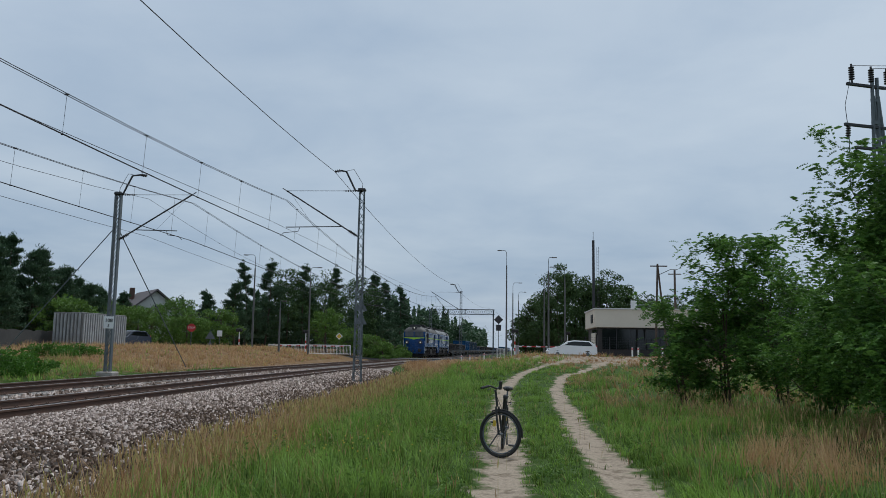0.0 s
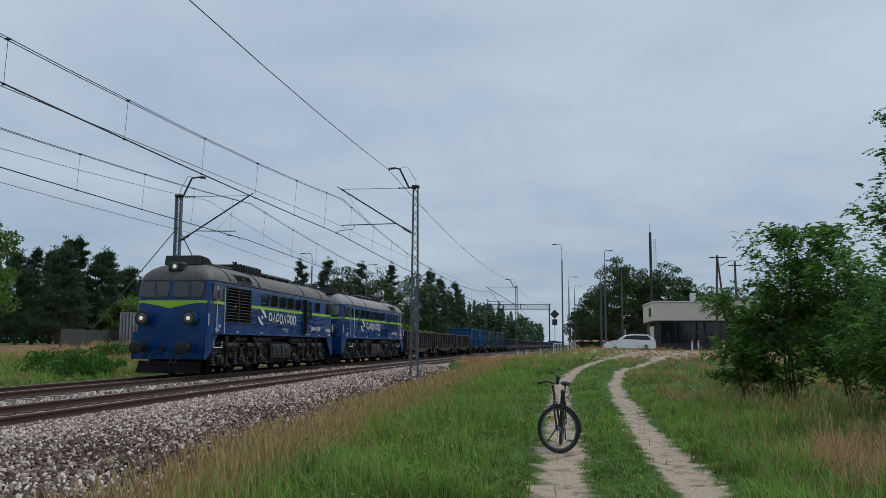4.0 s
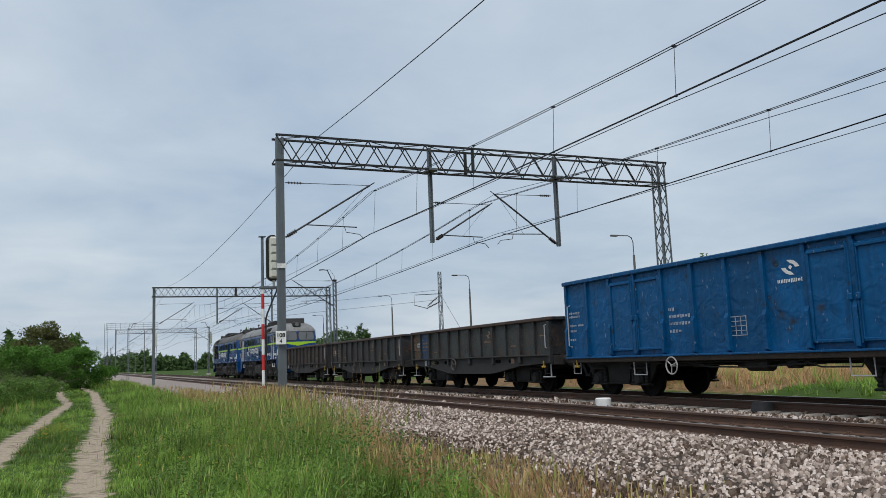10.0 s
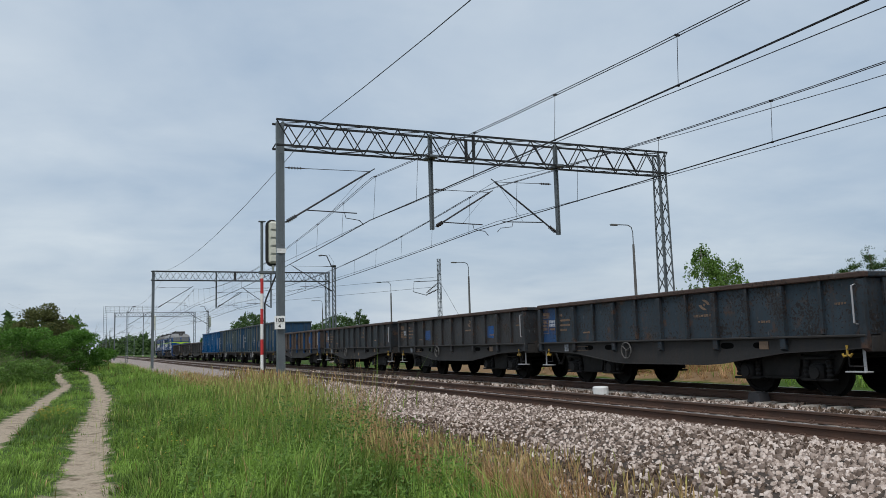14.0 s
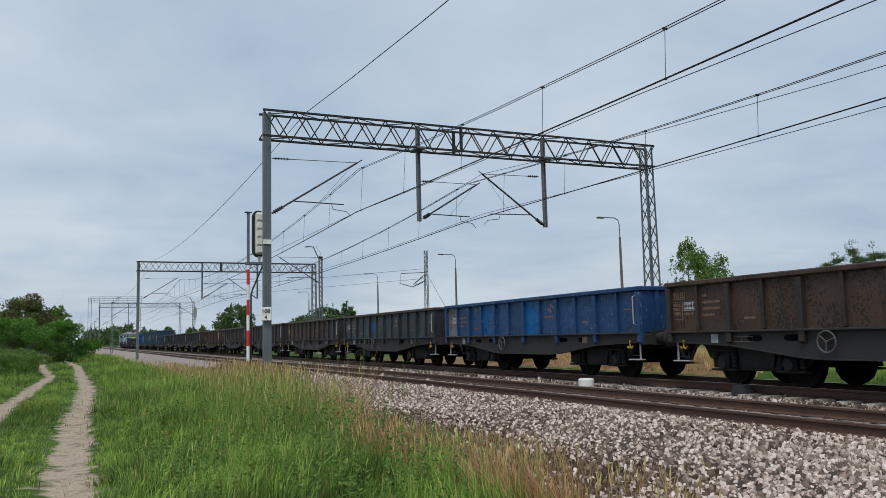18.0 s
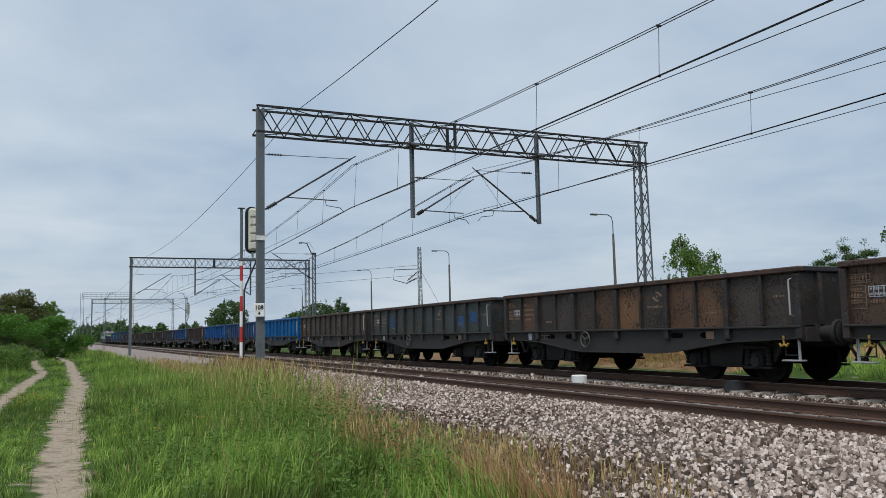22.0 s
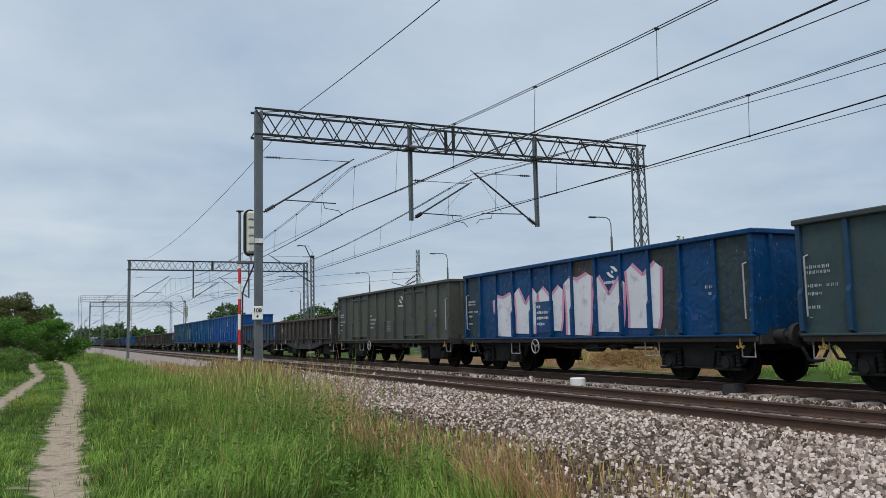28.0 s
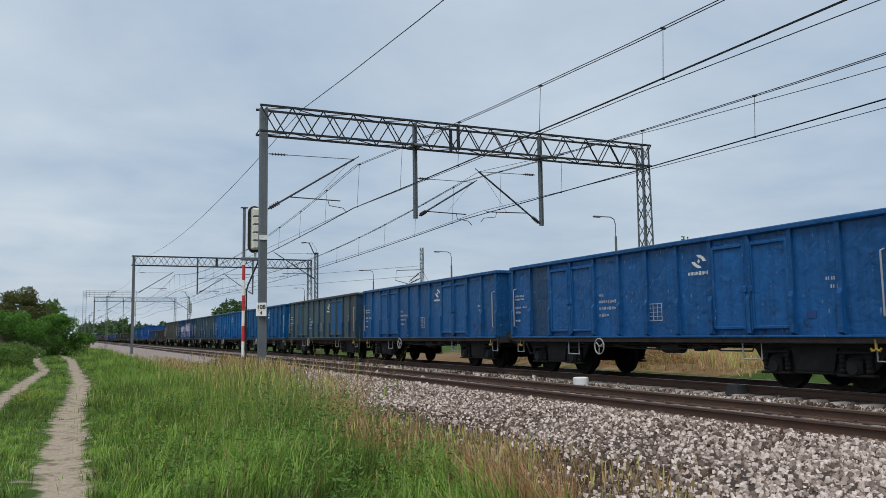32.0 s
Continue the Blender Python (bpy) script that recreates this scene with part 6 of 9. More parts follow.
for dx, dy, tilt in ((-0.1, 0, 0), (1.3, 0.2, 1)):
    s = Shape()
    a, b = Vector((dx, dy, 0)), Vector((0.12, 0, 9.6 if tilt else 10.2))
    for o in (-0.13, 0.13):
        s.tube([a + Vector((o, 0, 0)), b + Vector((o * 0.7, 0, 0))], 0.06, 6)
    for k in range(14):
        p = a.lerp(b, k / 14)
        s.box(p, (0.28, 0.08, 0.1))
    part("leg", s, "galvanized", pylon, "ladder-like concrete leg")
for z, w in ((9.9, 1.5), (8.6, 2.4), (7.9, 1.1), (6.4, 1.3), (5.0, 1.1)):
    part("cross_arm", Shape().soft((-0.2 if w < 2 else 0.1, 0, z), (w, 0.09, 0.09), 0.01), "dark_steel", pylon)
for x in (-0.75, 0.0, 0.6):
    s = Shape()
    insulator_rod(s, (x, 0, 9.95), (x, 0, 10.55), 0.035, 6)
    part("insulator", s, "insulator", pylon)
for x, z in ((-0.95, 8.65), (-0.7, 7.9), (-0.7, 6.4)):
    s = Shape()
    insulator_rod(s, (x, 0, z), (x - 0.05, 0, z - 0.5), 0.03, 5)
    part("insulator", s, "insulator", pylon)
part("jumper", Shape().tube([(-0.75, 0, 10.3), (-1.05, 0, 9.2), (-0.95, 0, 8.2), (-1.0, 0, 6.6), (-0.6, 0, 6.0), (-0.3, 0, 5.1)], 0.012, 4), "wire", pylon)
for x in (-0.75, 0.0, 0.6):
    part("wire", Shape().tube([(x, 0, 10.5), (12, -4 + x, 10.2), (40, -12 + x, 11.0)], 0.012, 4), "wire", pylon)

ax, ay = polar(-11.0, 74)
apole = thing("wooden_pole", "dark wooden A-shaped pole with a cross arm", "pole", pose(ax, ay, 1.0))
for dx in (-0.2, 0.9):
    part("leg", Shape().tube([(dx, 0, 0), (0.1, 0, 8.4)], [0.11, 0.08], 8), "wood_dark", apole, smooth=40)
part("cross_arm", Shape().soft((0.2, 0, 8.2), (1.5, 0.1, 0.1), 0.01), "wood_dark", apole)
part("lamp_arm", Shape().tube([(0.15, 0, 7.4), (1.2, 0, 7.9), (1.9, 0, 7.9)], 0.03, 6), "galvanized", apole)
ax, ay = polar(-12.2, 84)
p2 = thing("wooden_pole", "dark wooden pole with a cross arm", "pole", pose(ax, ay, 1.0))
part("post", Shape().tube([(0, 0, 0), (0, 0, 8.8)], [0.14, 0.1], 8), "wood_dark", p2, smooth=40)
part("cross_arm", Shape().soft((0, 0, 8.4), (1.3, 0.1, 0.1), 0.01), "wood_dark", p2)
ax, ay = polar(-6.73, 96)
aerial = thing("radio_mast", "tall dark steel mast behind the signal box", "mast", pose(ax, ay, 1.0))
part("tube", Shape().tube([(0, 0, 0), (0, 0, 13.6)], [0.19, 0.15], 12), "dark_steel", aerial, smooth=40)
part("rod", Shape().tube([(0, 0, 13.5), (0, 0, 14.6)], 0.03, 5), "dark_steel", aerial)
s = Shape()
for dx in (0.4, 0.62):
    s.tube([(dx, 0, 0), (dx, 0, 12.8)], 0.02, 4)
for k in range(36):
    s.tube([(0.4, 0, 0.4 + k * 0.34), (0.62, 0, 0.4 + k * 0.34)], 0.014, 4)
part("ladder", s, "dark_steel", aerial)

# ---- signal box, car, container, house ----
bx, by, bz = 9.4, 77.5, 1.2
house = thing("signal_box", "low modern building with a cream upper wall and dark glazed front", "building", pose(bx, by, bz))
part("wall", Shape().box((5.6, 4.0, 1.35), (11.0, 7.6, 2.7)), "dark_cladding", house, "dark clad lower wall")
part("upper_wall", Shape().soft((5.6, 3.9, 3.5), (11.6, 8.2, 1.7), 0.03), "cream_wall", house, "cream upper wall")
part("side_wall", Shape().box((0.0, 2.6, 1.2), (0.06, 3.2, 1.9)), "cream_wall", house)
part("roof", Shape().soft((5.6, 3.9, 4.4), (11.8, 8.4, 0.12), 0.02), "plaster", house)
for k in range(6):
    w = part("window", Shape().box((1.2 + k * 1.35, 0.17, 1.55), (1.3, 0.06, 1.9)), "window_dark", house, "dark window pane")
    part("window_frame", Shape().box((1.2 + k * 1.35 + 0.66, 0.15, 1.55), (0.06, 0.08, 1.9)), "dark_steel", w)
for k in range(4):
    part("window", Shape().box((0.07, 0.6 + k * 1.0, 2.2), (0.06, 0.7, 0.5)), "window_dark", house)
part("sign", Shape().box((-0.22, 2.0, 3.5), (0.06, 1.6, 0.8)), "black_paint", house, "small dark sign")
for dx, w, h in ((3.9, 0.5, 0.9), (6.4, 0.7, 0.8)):
    part("roof_unit", Shape().soft((dx, 2.5, 4.45 + h / 2), (w, 0.6, h), 0.04), "plaster", house)
part("roof_pipe", Shape().tube([(4.2, 2.5, 4.9), (5.0, 2.5, 5.0), (6.2, 2.5, 4.6)], 0.05, 6), "galvanized", house)
fence = thing("wire_fence", "grey wire mesh fence in front of the signal box", "fence", pose(6.0, 76.0, 1.05))
for k in range(7):
    part("post", Shape().box((k * 2.2, 0, 0.95), (0.06, 0.06, 1.9)), "dark_steel", fence)
s = Shape()
for k in range(12):
    s.tube([(0, 0, 0.15 + k * 0.15), (13.2, 0, 0.15 + k * 0.15)], 0.006, 3)
for k in range(66):
    s.tube([(k * 0.2, 0, 0.1), (k * 0.2, 0, 1.85)], 0.004, 3)
tagged(part("mesh", s, "dark_steel", fence), kind="stuff")


def car(x, y, z, yaw, paint, label, estate=True):
    """A parked estate car along local x, its nose towards -x."""
    top = thing("car", label, "car", pose(x, y, z, 0, 0, yaw), group="parked cars")
    side = [(-2.15, 0.3), (-2.2, 0.55), (-2.05, 0.78), (-1.2, 0.95), (-0.5, 1.42), (0.2, 1.52), (1.5, 1.48), (2.0, 1.2), (2.15, 0.9), (2.18, 0.4), (2.0, 0.28)]
    rings = []
    for w, inset in ((-0.86, 0.09), (-0.8, 0.03), (-0.6, 0.0), (0.6, 0.0), (0.8, 0.03), (0.86, 0.09)):
        rings.append([(px * (1 - inset * 0.2), w * (0.82 if pz > 1.0 else 1.0), pz - inset * 0.4 * (pz > 1.0)) for px, pz in side])
    part("body", Shape().loft(rings), paint, top, smooth=35)
    for s in (-1, 1):
        part("side_window", Shape().prism([(-0.85, 1.0), (-0.4, 1.34), (0.2, 1.42), (1.45, 1.38), (1.75, 1.04)], 1, s * 0.74 - 0.02, s * 0.74 + 0.03 * s), "window_dark", top)
        for px in (-1.35, 1.3):
            w = part("wheel", Shape().tube([(px, s * 0.66, 0.31), (px, s * 0.85, 0.31)], 0.31, 20), "rubber", top, smooth=40)
            part("rim", Shape().tube([(px, s * 0.84, 0.31), (px, s * 0.87, 0.31)], [0.2, 0.17], 16), "galvanized", w, smooth=40)
        part("tail_light", Shape().soft((2.08, s * 0.66, 0.98), (0.14, 0.2, 0.22), 0.03), "red_paint", top)
        part("headlight", Shape().soft((-2.08, s * 0.62, 0.7), (0.16, 0.3, 0.14), 0.03), "lens", top)
    part("windscreen", Shape().prism([(-1.12, 0.99), (-0.52, 1.4), (-0.56, 1.42), (-1.18, 1.0)], 1, -0.62, 0.62), "window_dark", top)
    part("rear_window", Shape().prism([(1.62, 1.42), (2.02, 1.12), (2.06, 1.14), (1.66, 1.45)], 1, -0.6, 0.6), "window_dark", top)
    return top


car(6.6, 73.0, 1.0, 4, "car_white", "white estate car parked at the level crossing")
cx2, cy2 = polar(25.0, 76)
car(cx2, cy2, 1.3, 78, "car_dark", "dark blue car parked behind the container")
cx2, cy2 = polar(27.3, 70)
cont = thing("container", "grey corrugated steel container", "container", pose(cx2, cy2, 1.38, 0, 0, 84))
# Body darker than the corrugations: the shade of the recesses is painted in.
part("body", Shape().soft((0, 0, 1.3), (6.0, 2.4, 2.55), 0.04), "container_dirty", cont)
for side in (-1, 1):
    for k in range(20):
        part("corrugation", Shape().prism([(-2.85 + k * 0.295, side * 1.2), (-2.83 + k * 0.295, side * 1.28), (-2.68 + k * 0.295, side * 1.28), (-2.66 + k * 0.295, side * 1.2)], 2, 0.12, 2.48), "container_paint", cont)
for side in (-1, 1):
    for k in range(8):
        part("corrugation", Shape().prism([(side * 3.0, -1.12 + k * 0.295), (side * 3.08, -1.1 + k * 0.295), (side * 3.08, -0.95 + k * 0.295), (side * 3.0, -0.93 + k * 0.295)], 2, 0.12, 2.48), "container_paint", cont)
hx, hy = polar(24.0, 118)
villa = thing("house", "white house with a dark pitched roof behind bushes", "house", pose(hx, hy, 0.6, 0, 0, 38))
part("wall", Shape().prism([(-4.2, 0), (4.2, 0), (4.2, 4.6), (0, 8.0), (-4.2, 4.6)], 1, -5, 5), "plaster", villa)
for s in (-1, 1):
    part("roof", Shape().prism([(s * 4.7, 4.3), (0, 8.1), (0, 8.35), (s * 4.75, 4.5)], 1, -5.5, 5.5), "roof_tile", villa, "dark tiled roof slope")
part("chimney", Shape().soft((-1.5, 2.0, 8.0), (0.6, 0.6, 1.6), 0.03), "brown_panel", villa)
part("window", Shape().box((0.3, -5.02, 5.6), (0.9, 0.06, 1.2)), "window_dark", villa)
x0, y0 = polar(33.0, 62)
x1, y1 = polar(28.5, 72)
wallf = thing("concrete_fence", "dark grey concrete panel fence with arched tops", "fence")
for k in range(6):
    t = k / 6
    xa, ya, xb, yb = x0 + (x1 - x0) * t, y0 + (y1 - y0) * t, x0 + (x1 - x0) * (k + 1) / 6, y0 + (y1 - y0) * (k + 1) / 6
    part("panel", Shape().prism([(0, 0), (1.9, 0), (1.9, 1.2), (1.45, 1.27), (0.95, 1.3), (0.45, 1.27), (0, 1.2)], 1, -0.04, 0.04), "fence_grey", wallf, "", pose(xa, ya, 1.25, 0, 0, math.degrees(math.atan2(yb - ya, xb - xa))))

# ---- level crossing ----
road = thing("road", "asphalt road over the railway at the level crossing", "road", kind="structure")
pts = [(-70, 112, 1.45), (-40, 108, 1.4), (-19, 105, 0.5), (-16, 104.6, 0.37), (-3.5, 103.4, 0.37), (0, 103, 0.6), (12, 100, 1.2), (40, 92, 1.3)]
s = Shape()
s.loft([[(x - 0.3, y - 3.2, z), (x + 0.3, y + 3.2, z), (x + 0.3, y + 3.2, z - 0.4), (x - 0.3, y - 3.2, z - 0.4)] for x, y, z in pts])
part("surface", s, "asphalt", road)


def railing(x, y, z, yaw, length, white=False, label="grey steel railing beside the level crossing"):
    top = thing("railing", label, "railing", pose(x, y, z, 0, 0, yaw), group="railings at the level crossing")
    n = max(2, int(length / 1.5))
    for k in range(n + 1):
        part("post", Shape().tube([(k * length / n, 0, 0), (k * length / n, 0, 1.15)], 0.035, 6), "white_paint" if white else "galvanized", top)
    for z in (0.15, 1.1):
        part("rail", Shape().tube([(0, 0, z), (length, 0, z)], 0.035, 6), "white_paint" if white else "galvanized", top)
    for k in range(int(length / 0.16)):
        part("bar", Shape().tube([(0.08 + k * 0.16, 0, 0.15), (0.08 + k * 0.16, 0, 1.1)], 0.016, 4), "white_paint" if white else "galvanized", top)


fx, fy = polar(15.9, 92)
railing(fx, fy, 0.75, 8, 9.0, True)
fx, fy = polar(3.1, 92)
railing(fx, fy, 0.4, -8, 6.6)
fx, fy = polar(0.0, 90)
railing(fx, fy, 0.6, -4, 1.6, True)


def barrier(x, y, z, yaw, length, label="red and white barrier arm lowered across the road"):
    top = thing("crossing_barrier", label, "barrier", pose(x, y, z, 0, 0, yaw), group="crossing barriers")
    part("stand", Shape().soft((0, 0, 0.55), (0.4, 0.4, 1.1), 0.04), "container_grey", top)
    for k in range(int(length / 0.5)):
        part("band", Shape().box((0.3 + k * 0.5, 0, 1.0), (0.5, 0.06, 0.12)), "red_paint" if k % 2 else "white_paint", top)


fx, fy = polar(15.6, 95)
barrier(fx, fy, 0.75, 6, 8)
fx, fy = polar(-1.4, 88)
barrier(fx, fy, 1.0, -6, 6)


def warning_post(az, d, z, h=2.6, signal=False):
    x, y = polar(az, d)
    top = thing("crossing_signal", "red and white striped level crossing post with warning lights", "signal", pose(x, y, z), group="crossing signals")
    stripes(top, 0, 0, 0, h * 0.7, 0.06, 6)
    part("post", Shape().tube([(0, 0, h * 0.7), (0, 0, h)], 0.05, 8), "white_paint", top)
    part("lamp_board", Shape().soft((0, -0.05, h * 0.95), (0.7, 0.08, 0.35), 0.05), "black_paint", top)
    for s in (-1, 1):
        part("lamp", Shape().tube([(s * 0.2, -0.1, h * 0.95), (s * 0.2, -0.22, h * 0.95)], 0.11, 10), "black_paint", top)


warning_post(17.9, 88, 0.8)
warning_post(13.4, 90, 0.8)
warning_post(-1.25, 84, 0.8, 2.9)
warning_post(-4.9, 92, 0.8, 2.9)


def road_sign(az, d, z, h, kind, label):
    x, y = polar(az, d)
    top = thing("road_sign", label, "road sign", pose(x, y, z, 0, 0, az), group="road signs")
    part("pole", Shape().tube([(0, 0, 0), (0, 0, h + 0.3)], 0.035, 7), "galvanized", top)
    if kind == "stop":
        q = [(0.4 * math.cos(radians(22.5 + 45 * k)), h + 0.4 * math.sin(radians(22.5 + 45 * k))) for k in range(8)]
        p = part("plate", Shape().prism(q, 1, -0.05, -0.03), "red_paint", top, "red octagonal plate")
        part("word", text_mesh("STOP", 0.26, "white_paint"), None, p, "white word", pose(0, -0.056, h, 90, 0, 0))
    elif kind == "diamond":
        part("plate", Shape().prism([(0.42, h), (0, h + 0.42), (-0.42, h), (0, h - 0.42)], 1, -0.05, -0.03), "white_paint", top)
        part("inset", Shape().prism([(0.3, h), (0, h + 0.3), (-0.3, h), (0, h - 0.3)], 1, -0.06, -0.05), "yellow_paint", top)
    elif kind == "triangles":
        for dz in (0, -1.0):
            part("plate", Shape().prism([(0.5, h + dz - 0.3), (0, h + dz + 0.55), (-0.5, h + dz - 0.3)], 1, -0.05, -0.03), "galvanized", top, "grey back of a triangular plate")
    elif kind == "dark":
        part("plate", Shape().prism([(0.55, h), (0, h + 0.55), (-0.55, h), (0, h - 0.55)], 1, -0.05, -0.03), "dark_steel", top, "dark back of a plate")
        part("plate", Shape().box((0, -0.04, h - 0.95), (0.6, 0.02, 0.7)), "dark_steel", top)
    else:
        part("plate", Shape().box((0, -0.04, h), (0.5, 0.02, 0.6)), "white_paint", top)
    return top


road_sign(21.05, 80, 0.85, 2.4, "stop", "red octagonal stop sign with white letters")
road_sign(19.8, 84, 0.85, 1.7, "triangles", "grey backs of triangular road signs")
road_sign(19.2, 86, 0.85, 2.0, "plain", "small white road sign")
road_sign(11.1, 98, 0.75, 2.2, "diamond", "yellow and white diamond road sign")
road_sign(9.65, 60, 0.2, 4.4, "triangles", "grey backs of two triangular signs beside the mast")
road_sign(-0.1, 96, 0.75, 4.4, "dark", "dark backs of a diamond and a square sign")
for k, az in enumerate((-9.3, -9.7, -11.3, -12.4, 2.5, 1.9, 0.9)):
    x, y = polar(az, 70 if k < 4 else 86)
    b = thing("bollard", "short white roadside post with a red band", "bollard", pose(x, y, float(ground_z(x, y))), group="roadside posts")
    part("post", Shape().soft((0, 0, 0.4), (0.12, 0.12, 0.8), 0.02), "white_paint", b)
    part("band", Shape().soft((0, 0, 0.68), (0.13, 0.13, 0.12), 0.01), "red_paint", b)


# ---- bicycle on the sandy track ----
def bicycle(x, y, yaw):
    """Built along local y, its front wheel towards -y; wheels turned a little."""
    z0 = float(ground_z(x, y)) + 0.01
    lean = Matrix.Rotation(radians(6), 4, "Y")
    top = thing("bicycle", "black trekking bicycle standing on its kickstand", "bicycle", pose(x, y, z0, 0, 0, yaw) @ lean)
    R = 0.345

    def wheel(yc, turn):
        w = part("wheel", Shape().tube([(0, 0.29 * math.cos(k * 0.2618), 0.29 * math.sin(k * 0.2618)) for k in range(25)], 0.011, 6, closed=False), "galvanized", top, "silver rim with spokes", pose(0, yc, R, 0, 0, turn), smooth=True)
        part("tyre", Shape().tube([(0, 0.325 * math.cos(k * 0.1309), 0.325 * math.sin(k * 0.1309)) for k in range(49)], 0.024, 8, closed=False), "rubber", w, "black tyre", smooth=True)
        s = Shape()
        for k in range(28):
            a = k * 2 * math.pi / 28
            s.tube([((-1) ** k * 0.025, 0.02 * math.cos(a), 0.02 * math.sin(a)), (0, 0.29 * math.cos(a), 0.29 * math.sin(a))], 0.0014, 3)
        tagged(part("spokes", s, "galvanized", w), kind="stuff")
        part("hub", Shape().tube([(-0.05, 0, 0), (0.05, 0, 0)], 0.02, 8), "galvanized", w)
        part("reflector", Shape().box((0.01, 0.12, 0.14), (0.01, 0.05, 0.09)), "yellow_paint", w, "orange spoke reflector")
        return w

    turn = 68
    wheel(-0.55, turn)
    wheel(0.53, 0)
    head, seat_top, crank = Vector((0, -0.38, 0.86)), Vector((0, 0.2, 0.8)), Vector((0, 0.05, 0.29))
    s = Shape()
    s.tube([head, seat_top], 0.018, 8).tube([head - Vector((0, -0.02, 0.12)), crank], 0.021, 8).tube([crank, seat_top], 0.018, 8)
    for d in (-0.06, 0.06):
        s.tube([crank, (d, 0.53, R)], 0.011, 6).tube([seat_top, (d, 0.53, R)], 0.009, 6)
    s.tube([head - Vector((0, -0.03, 0.16)), head + Vector((0, -0.02, 0.03))], 0.022, 8)
    part("frame", s, "black_paint", top, "black frame", smooth=40)
    fm = pose(0, -0.55, 0, 0, 0, turn) @ Matrix.Translation((0, 0, 0))
    f = Shape()
    for d in (-0.055, 0.055):
        f.tube([(d, 0, R), (d, 0.07, 0.62), (d * 0.8, 0.1, 0.74)], 0.016, 7)
    f.tube([(0, 0.1, 0.74), (0, 0.16, 0.98)], 0.018, 8)
    fork = part("fork", f, "black_paint", top, "black suspension fork", fm, smooth=40)
    part("handlebar", Shape().tube([(-0.31, 0.24, 1.0), (-0.18, 0.17, 1.04), (0, 0.14, 1.0), (0.18, 0.17, 1.04), (0.31, 0.24, 1.0)], 0.014, 7), "black_paint", fork, smooth=40)
    for d in (-1, 1):
        part("grip", Shape().tube([(d * 0.2, 0.18, 1.035), (d * 0.32, 0.245, 0.995)], 0.02, 8), "rubber", fork)
        part("brake_lever", Shape().tube([(d * 0.2, 0.13, 1.02), (d * 0.3, 0.14, 0.98)], 0.008, 5), "dark_steel", fork)
        part("pedal", Shape().soft((d * 0.16, 0.05 + d * 0.0, 0.29 - d * 0.16), (0.1, 0.09, 0.025), 0.008), "black_paint", top)
        part("crank_arm", Shape().tube([(d * 0.07, 0.05, 0.29), (d * 0.09, 0.05, 0.29 - d * 0.16)], 0.012, 6), "dark_steel", top)
    part("front_lamp", Shape().soft((0, -0.02, 0.9), (0.07, 0.07, 0.07), 0.02), "dark_steel", fork)
    part("phone_holder", Shape().soft((0.03, 0.1, 1.06), (0.08, 0.03, 0.13), 0.01), "black_paint", fork)
    part("mudguard", Shape().tube([(0, 0.36 * math.cos(radians(a)), R + 0.36 * math.sin(radians(a))) for a in range(60, 190, 10)], 0.012, 5), "black_paint", top, "black mudguard", pose(0, -0.55, 0, 0, 0, turn))
    part("chain_wheel", Shape().tube([(0.045, 0.05, 0.29), (0.055, 0.05, 0.29)], 0.09, 18), "dark_steel", top)
    part("seat_post", Shape().tube([seat_top, (0, 0.24, 0.96)], 0.014, 7), "galvanized", top)
    part("saddle", Shape().loft([[(w * math.cos(a * 0.785), yy, 0.985 + 0.035 * math.sin(a * 0.785)) for a in range(8)] for yy, w in ((0.08, 0.03), (0.18, 0.035), (0.28, 0.075), (0.36, 0.085), (0.38, 0.06))]), "black_paint", top, smooth=True)
    part("carrier", Shape().tube([(-0.06, 0.35, 0.74), (-0.06, 0.72, 0.74), (0.06, 0.72, 0.74), (0.06, 0.35, 0.74)], 0.008, 5), "black_paint", top)
    part("kickstand", Shape().tube([(-0.05, 0.4, 0.32), (-0.22, 0.46, 0.0)], 0.011, 6), "dark_steel", top)
    s = Shape()
    for d in (-0.05, 0.05):
        s.tube([(d * 4, -0.33, 0.99), (d * 3, -0.5, 0.95), (d * 0.4, -0.44, 0.7)], 0.004, 4)
    tagged(part("cables", s, "black_paint", top), kind="stuff")


bicycle(0.06, 12.95, -4)


# ---- the train ----


def wheel_mesh(name, r, gauge, n=16):
    """A pair of wheels on their axle, lying along x."""
    s = Shape()
    prof = [(0.0, r * 0.28), (0.02, r * 0.3), (0.035, r * 0.84), (0.0, r * 0.86), (0.0, r), (0.1, r * 0.985), (0.11, r * 1.06), (0.14, r * 1.06), (0.14, r * 0.84), (0.1, r * 0.8), (0.09, r * 0.3), (0.14, r * 0.28)]
    for side in (-1, 1):
        rings = []
        for w, q in prof:
            x = side * (gauge + 0.07 - w)
            rings.append([(x, q * math.cos(2 * math.pi * k / n), q * math.sin(2 * math.pi * k / n)) for k in range(n)])
        s.loft(rings)
        for k in range(3):                      # raised bosses on the wheel plate
            a = 2 * math.pi * k / 3
            s.tube([(side * (gauge + 0.035), r * 0.56 * math.cos(a), r * 0.56 * math.sin(a)), (side * (gauge + 0.062), r * 0.56 * math.cos(a), r * 0.56 * math.sin(a))], r * 0.09, 5)
    s.tube([(-gauge - 0.2, 0, 0), (gauge + 0.2, 0, 0)], 0.08, 10)
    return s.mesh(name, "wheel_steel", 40)


